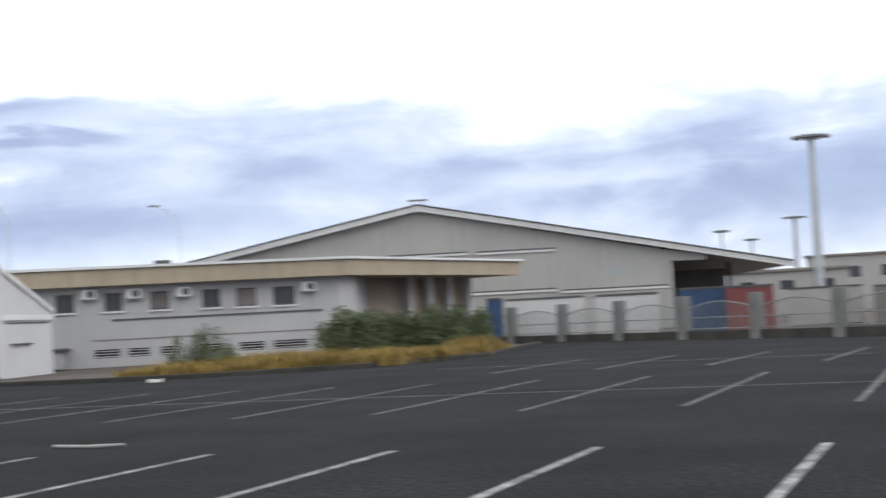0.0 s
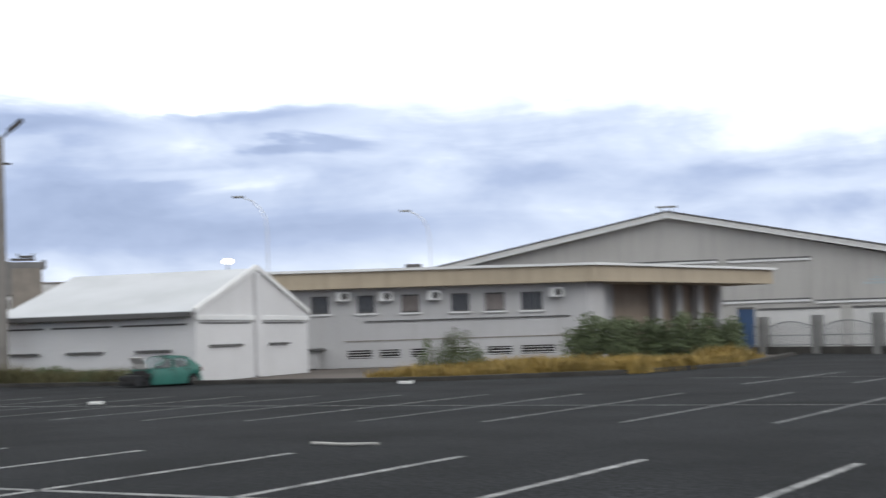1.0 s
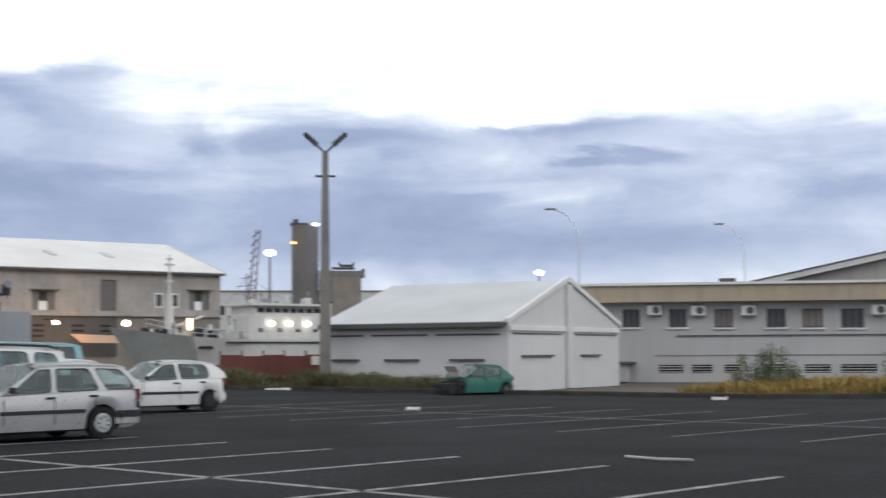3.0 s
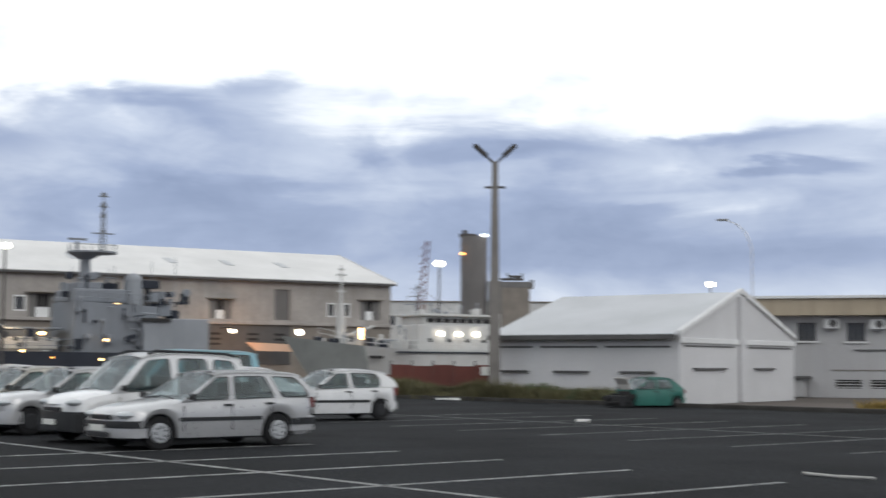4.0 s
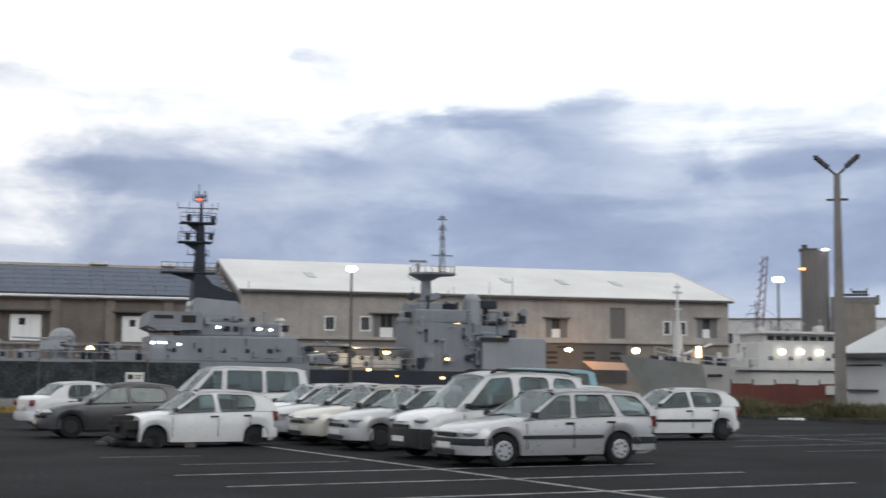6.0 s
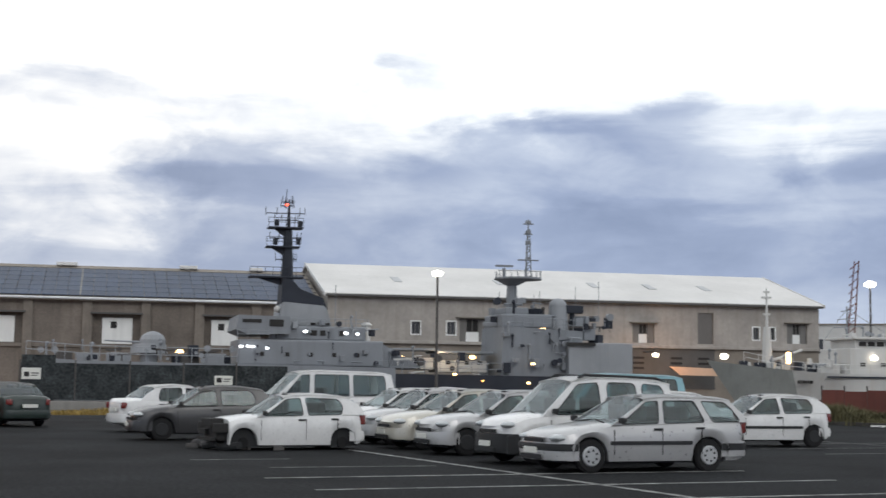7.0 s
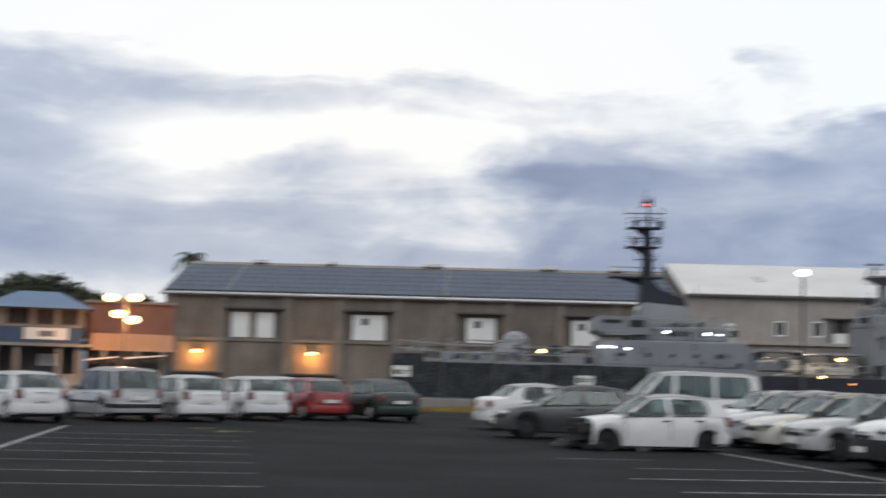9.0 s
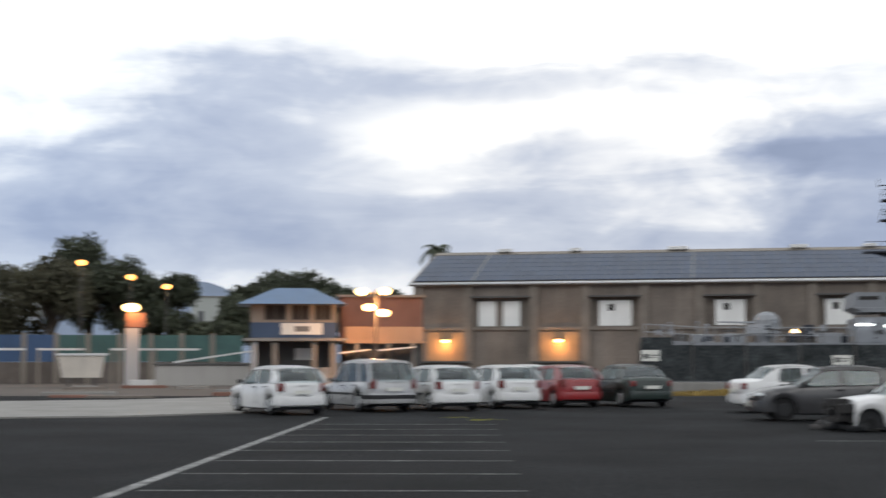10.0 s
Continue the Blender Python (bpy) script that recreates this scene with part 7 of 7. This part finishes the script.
yard_wall("perimeter_wall", "cream rendered wall with a dark coping", 99.8, 96, -4.2, 3.6, 0, 1.35, HALL_WALL)
yard_wall("wall_coping", "dark coping strip on the cream wall", 99.8, 95.9, -4.3, 3.7, 1.36, 1.5, LOUVRE)
yard_wall("perimeter_wall", "white low wall beside the gate", 101.5, 97, -3.0, 2.0, 0, 0.4, WHITE_TRIM)
bm = bmesh.new()
side_slab(bm, [(-3.4, 1.5), (3.4, 2.5), (3.4, 2.6), (-3.4, 1.62)], 0, 3)
solo("lean_to_roof", bm, WHITE_TRIM, "pale sloping shelter roof behind the wall", "shelter", pose(-95.0, -16.0, -0.06, 0, 0, 99.5))


def skip():
    s = thing("skip", "cream metal skip with sloping ends", "skip", pose(-90.0, -24.3, -0.06, 0, 0, 104.7))
    bm = bmesh.new()
    side_slab(bm, [(-1.45, 2.05), (1.45, 2.05), (1.2, 0.6), (-1.2, 0.6)], -0.8, 0.8)
    part("tub", bm, surf("cream_skip_paint", (0.55, 0.50, 0.44), 0.7, var=0.15, streak=0.4), s)
    quick("rim", WHITE_TRIM, s, (-1.56, 1.56, -0.88, -0.8, 1.98, 2.12), (-1.56, 1.56, 0.8, 0.88, 1.98, 2.12), bev=0.02)
    for x in (-0.8, 0.8):
        quick("skid", DARK_STEEL, s, (x - 0.1, x + 0.1, -0.7, 0.7, 0, 0.6))
    return s


skip()


STAINED = surf("stained_concrete", (0.105, 0.09, 0.08), 0.92, var=0.35, s1=0.6, s2=6, bump=0.3, streak=0.4)


def green_fence():
    f = thing("fence", "green mesh fence with pale posts", "fence", pose(-105.4, -29.5, -0.06, 0, 0, 104.6))
    for k in range(10):
        x = -10 + 2.3 * k
        quick("panel", GREEN_FENCE if k not in (2, 3) else BLUE_PAINT, f, (x + 0.1, x + 2.2, 0, 0.05, 1.6, 3.6))
        quick("post", PILASTER, f, (x - 0.25, x + 0.09, -0.15, 0.15, 0, 3.75))
        quick("plinth", STAINED, f, (x + 0.1, x + 2.2, -0.05, 0.15, 0, 1.58))
    for x in (-6.0, -2.0, 3.0, 6.0):
        quick("barrier_arm", WHITE_TRIM, f, (x, x + 3.2, -6.0, -5.85, 2.4, 2.55), label="white barrier beam")
        quick("barrier_stand", PILASTER, f, (x, x + 0.2, -6.0, -5.85, 0, 2.4))
    return f


green_fence()

# low brown kerb stones and debris between lane and gate
rng = random.Random(5)
for k in range(16):
    bm = bmesh.new()
    box(bm, 0, 0, 0.06, 1.0 + 2.5 * rng.random(), 0.4 + 0.3 * rng.random(), 0.22, 0, 0.04)
    d_, az_ = 62 + 28 * rng.random(), 96.5 + 9 * rng.random()
    solo("kerb_stone", bm, (BROWN_WALL, PILASTER, CONCRETE, BRICK_RED)[k % 4], "loose kerb stone lying on bare earth", "kerb stone",
         pose(-math.sin(radians(az_)) * d_, math.cos(radians(az_)) * d_, -0.06, 0, 0, az_ + 14 * (rng.random() - 0.5)), "loose kerb stones")

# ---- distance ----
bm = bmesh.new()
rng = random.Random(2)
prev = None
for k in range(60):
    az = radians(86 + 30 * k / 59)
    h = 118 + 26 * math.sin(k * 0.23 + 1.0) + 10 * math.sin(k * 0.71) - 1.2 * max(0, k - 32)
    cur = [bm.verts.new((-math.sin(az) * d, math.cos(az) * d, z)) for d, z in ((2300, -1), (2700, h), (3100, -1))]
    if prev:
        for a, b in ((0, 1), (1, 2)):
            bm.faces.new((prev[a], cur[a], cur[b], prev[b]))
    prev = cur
# haze comes only from the hill's tint, no mist is modelled
solo("backdrop", bm, HILL, "far hill on the horizon, tinted blue for haze", "hill", kind="structure")
far_block("depot", "pale distant building before the hill", 100.2, 420, 11, 20.5, 12, FIELD)


# ---- plants ----
def leaf_cloud(blobs, n, size, seed, flat=0.55):
    """Many small bent leaves filling soft-edged blobs (x, y, z, rx, ry, rz)."""
    r = random.Random(seed)
    verts, faces = [], []
    weights = [b[3] * b[4] * b[5] for b in blobs]
    for _ in range(n):
        x, y, z, rx, ry, rz = r.choices(blobs, weights)[0]
        v = Vector((r.gauss(0, 1), r.gauss(0, 1), r.gauss(0, 1))).normalized() * (r.random() ** 0.45) * (0.82 + 0.30 * r.random())
        c = Vector((x + v.x * rx, y + v.y * ry, z + v.z * rz))
        s = size * (0.6 + 0.8 * r.random())
        m = Euler((r.random() * 6.3, r.random() * 6.3, r.random() * 6.3)).to_matrix()
        i = len(verts)
        for q in ((-0.5, 0, 0), (0, -flat * 0.5, 0.12), (0.5, 0, 0), (0, flat * 0.5, 0.12)):
            verts.append(c + m @ Vector(q) * s)
        faces += [(i, i + 1, i + 3), (i + 1, i + 2, i + 3)]
    me = bpy.data.meshes.new("crown")
    me.from_pydata([tuple(v) for v in verts], [], faces)
    return me


def tree(x, y, h, w, seed, material=LEAF, label="dark broad-leaved tree with an uneven crown", n=8500, size=0.42):
    r = random.Random(seed)
    t = thing("tree", label, "tree", pose(x, y, -0.06), group="trees by the gate")
    bm = bmesh.new()
    rod(bm, (0, 0, 0), (0.15, 0.1, h * 0.5), 0.04 * h, 0.022 * h, 10)
    blobs = []
    for k in range(11):
        a, rad = r.random() * math.tau, w * (0.15 + 0.55 * r.random())
        z = h * (0.42 + 0.42 * r.random())
        c = (math.cos(a) * rad, math.sin(a) * rad, z)
        rod(bm, (0.1, 0.08, h * (0.28 + 0.2 * r.random())), c, 0.014 * h, 0.005 * h, 6)
        q = w * (0.28 + 0.2 * r.random())
        blobs.append((*c, q, q, h * (0.10 + 0.07 * r.random())))
    blobs.append((0, 0, h * 0.86, w * 0.35, w * 0.35, h * 0.13))
    part("trunk", bm, BARK, t)
    me = leaf_cloud(blobs, n, size, seed)
    me.materials.append(material)
    ob = new("crown", me)
    ob.parent = t
    return t


# the two leftmost crowns carry lamplight in their leaf colour
for k, (az_, d_, h_, w_, mt) in enumerate(((108.3, 128, 10.3, 6.2, LEAF_LAMPLIT), (106.3, 122, 10.6, 5.0, LEAF_LAMPLIT), (104.9, 128, 13.0, 4.2, LEAF), (103.4, 126, 10.9, 4.6, LEAF), (101.7, 128, 9.6, 3.6, LEAF),
                                           (99.2, 122, 7.4, 4.2, LEAF), (97.9, 126, 9.4, 4.6, LEAF), (96.4, 128, 10.0, 4.6, LEAF), (94.6, 130, 8.6, 4.6, LEAF), (92.9, 134, 8.6, 3.0, LEAF), (100.4, 118, 4.9, 3.6, LEAF))):
    tree(-math.sin(radians(az_)) * d_, math.cos(radians(az_)) * d_, h_, w_, 20 + k, mt)

# palm behind the solar roof
pm = thing("palm_tree", "palm with a ragged dark crown behind the warehouse", "palm", pose(-145.0, -2.9, -0.06))
bm = bmesh.new()
rod(bm, (0, 0, 0), (0.4, 0, 13.0), 0.28, 0.18, 10)
part("trunk", bm, BARK, pm)
rng = random.Random(8)
verts, faces = [], []
for k in range(34):
    a, up_, Lf = rng.random() * math.tau, 0.2 + 1.1 * rng.random(), 1.5 + 0.9 * rng.random()
    last = None
    for j in range(7):
        f = j / 6
        c = Vector((0.4 + math.cos(a) * Lf * f, math.sin(a) * Lf * f, 13.0 + Lf * (up_ * f - 1.1 * f * f)))
        side = Vector((-math.sin(a), math.cos(a), 0)) * 0.28 * (1 - 0.8 * f)
        i = len(verts)
        verts += [c - side - Vector((0, 0, 0.15)), c, c + side - Vector((0, 0, 0.15))]
        if j:
            faces += [(i - 3, i - 2, i + 1, i), (i - 2, i - 1, i + 2, i + 1)]
me = bpy.data.meshes.new("crown")
me.from_pydata([tuple(v) for v in verts], [], faces)
me.materials.append(LEAF)
new("crown", me).parent = pm


def shrub(x, y, w, h, seed, n=1500, size=0.14, material=SHRUB, label="green leafy shrub growing behind the kerb", stems=9, airy=1.0):
    """An uneven mass of leaves from the ground up, on thin stems."""
    r = random.Random(seed)
    s = thing("shrub", label, "shrub", pose(x, y, -0.06, 0, 0, 25), group="shrubs behind the kerb")
    bm = bmesh.new()
    blobs = []
    for k in range(stems):
        f = (k + 0.5) / stems - 0.5
        top = h * (0.55 + 0.45 * r.random()) * (1 - 1.1 * f * f)
        c = (w * f + 0.15 * w * (r.random() - 0.5), w * (r.random() - 0.5) * 0.5, top)
        rod(bm, (c[0] * 0.6, c[1] * 0.5, 0), c, 0.03, 0.01, 5)
        blobs.append((c[0], c[1], top * 0.78, w * 0.15 * airy, w * 0.2, h * 0.20))
        blobs.append((c[0] * 0.95, c[1], top * 0.4, w * 0.20 * airy, w * 0.22, h * 0.28))
    part("stem", bm, BARK, s)
    me = leaf_cloud(blobs, n, size, seed)
    me.materials.append(material)
    ob = new("crown", me)
    ob.parent = s
    return s


shrub(-25.6, 44.6, 2.3, 1.95, 31, 9000, 0.055, airy=0.8, label="thin airy shrub with upright stems behind the kerb")
shrub(-26.6, 61.5, 4.4, 2.7, 33, 9000, 0.16, label="dense olive-green bush against the office corner")
shrub(-22.9, 63.0, 3.6, 2.6, 34, 7000, 0.16, label="dense olive-green bush against the office corner")
shrub(-42.6, 41.7, 1.5, 1.0, 37, 2200, 0.09)
shrub(-39.4, 41.8, 2.8, 0.9, 38, 3000, 0.09)
shrub(-37.4, 42.2, 1.6, 0.8, 39, 1600, 0.09)


def grass(name, label, areas, n, h, material, seed):
    """Tufts of thin bent blades over strips (x0, y0, x1, y1, half width)."""
    r = random.Random(seed)
    verts, faces = [], []
    lens = [math.hypot(a[2] - a[0], a[3] - a[1]) * a[4] for a in areas]
    for _ in range(n):
        x0, y0, x1, y1, w = r.choices(areas, lens)[0]
        f, g = r.random(), (r.random() - 0.5) * 2 * w
        d = Vector((x1 - x0, y1 - y0)).normalized()
        bx, by = x0 + (x1 - x0) * f - d.y * g, y0 + (y1 - y0) * f + d.x * g
        tall = 0.45 + 0.55 * noise.noise((bx * 0.35, by * 0.35, seed)) + 0.3 * r.random()
        if tall < 0.15:
            continue
        for _b in range(3):
            a, L = r.random() * math.tau, h * tall * (0.6 + 0.6 * r.random())
            w_ = 0.018 + 0.012 * r.random()
            lean = Vector((math.cos(a), math.sin(a), 0)) * L * (0.15 + 0.5 * r.random())
            sd = Vector((-math.sin(a), math.cos(a), 0)) * w_
            b0 = Vector((bx + r.gauss(0, 0.08), by + r.gauss(0, 0.08), -0.05))
            i = len(verts)
            verts += [b0 - sd, b0 + sd, b0 + lean * 0.4 + Vector((0, 0, L * 0.65)) + sd * 0.8, b0 + lean * 0.4 + Vector((0, 0, L * 0.65)) - sd * 0.8, b0 + lean + Vector((0, 0, L))]
            faces += [(i, i + 1, i + 2, i + 3), (i + 3, i + 2, i + 4)]
    me = bpy.data.meshes.new(name)
    me.from_pydata([tuple(v) for v in verts], [], faces)
    me.materials.append(material)
    return tagged(new(name, me), label, "grass", kind="stuff")


grass("dry_grass", "dry yellow grass behind the kerb", [(-27.5, 42.2, -24, 42.6, 0.8), (-24.5, 43, -19.5, 47, 1.2), (-20.2, 46.5, -18.6, 53, 1.1), (-19, 53, -20, 60, 1.0), (-27, 44, -21, 50, 1.6)], 8500, 0.8, GRASS_DRY, 1)
grass("verge_grass", "green and straw weeds along the kerb", [(-56, 40.6, -41, 41.3, 0.7), (-41, 41.3, -36.5, 41.6, 0.35), (-60, 41, -45, 43, 1.2), (-48, 42, -40, 42.6, 0.6)], 12000, 0.95, GRASS_GREEN, 2)
grass("verge_grass", "straw-coloured weeds by the dock fence", [(-66, 9.5, -72, 24, 1.6), (-60, 25, -56, 38, 1.0)], 4000, 0.32, GRASS_DRY, 3)
grass("weed_patch", "yellow-green weed patch growing through asphalt", [(-39.6, -0.3, -37.6, 0.6, 0.35)], 500, 0.12, surf("bright_weed", (0.28, 0.27, 0.04), 0.9, var=0.3), 4)

# ---- litter on the asphalt ----
bm = bmesh.new()
pts = [Vector((-12.25, 17.14, 0.03)), Vector((-11.6, 17.02, 0.03)), Vector((-11.0, 16.96, 0.05))]
for a, b in zip(pts, pts[1:]):
    rod(bm, a, b, 0.024, 0.02, 6)
solo("batten", bm, PALE_STICK, "bleached bent wooden batten lying on asphalt", "stick")
rng = random.Random(12)
for x_, y_, s_ in ((-26.6, 27.6, 0.34), (-24.3, 39.2, 0.42), (-46.3, 39.5, 0.55), (-45.6, 39.6, 0.4)):
    bm = bmesh.new()
    box(bm, 0, 0, 0.04, s_, s_ * 0.45, 0.07, 0, 0.015)
    for v in bm.verts:
        v.co += Vector((rng.gauss(0, 0.02), rng.gauss(0, 0.02), abs(rng.gauss(0, 0.02))))
    solo("litter", bm, LITTER, "crumpled pale litter lying on asphalt", "litter", pose(x_, y_, 0, 0, 0, 60 * rng.random()), "litter on the car park")

# torn-off bumper lying before the abandoned hatchback
bm = bmesh.new()
pts = [Vector((-1.0 + 0.25 * k, -0.16 * math.cos((k - 4) * 0.35) + 0.03 * (k % 3), 0.10 + 0.03 * math.sin(k * 1.7))) for k in range(9)]
rings = [[bm.verts.new(q + Vector((0, 0.09 * math.cos(k * math.tau / 8), 0.09 * math.sin(k * math.tau / 8)))) for k in range(8)] for q in pts]
for a, b in zip(rings, rings[1:]):
    for k in range(8):
        bm.faces.new((a[k], a[(k + 1) % 8], b[(k + 1) % 8], b[k]))
bm.faces.new(rings[0][::-1]), bm.faces.new(rings[-1])
bmesh.ops.recalc_face_normals(bm, faces=bm.faces)
solo("car_bumper", bm, PLASTIC, "torn-off black car bumper lying on asphalt", "bumper", pose(-32.2, 8.4, 0, 0, 0, 14))
for k, (x_, y_, s_) in enumerate(((-31.7, 8.9, 0.30), (-33.0, 8.1, 0.36), (-31.3, 9.6, 0.22))):
    bm = bmesh.new()
    box(bm, 0, 0, 0.05, s_, s_ * 0.6, 0.1, 0, 0.02)
    box(bm, s_ * 0.4, s_ * 0.2, 0.04, s_ * 0.5, s_ * 0.3, 0.08, 30, 0.02)
    solo("car_part", bm, DARK_STEEL, "dark broken car part lying on asphalt", "debris", pose(x_, y_, 0, 0, 0, 40 * k), "debris by the abandoned car")
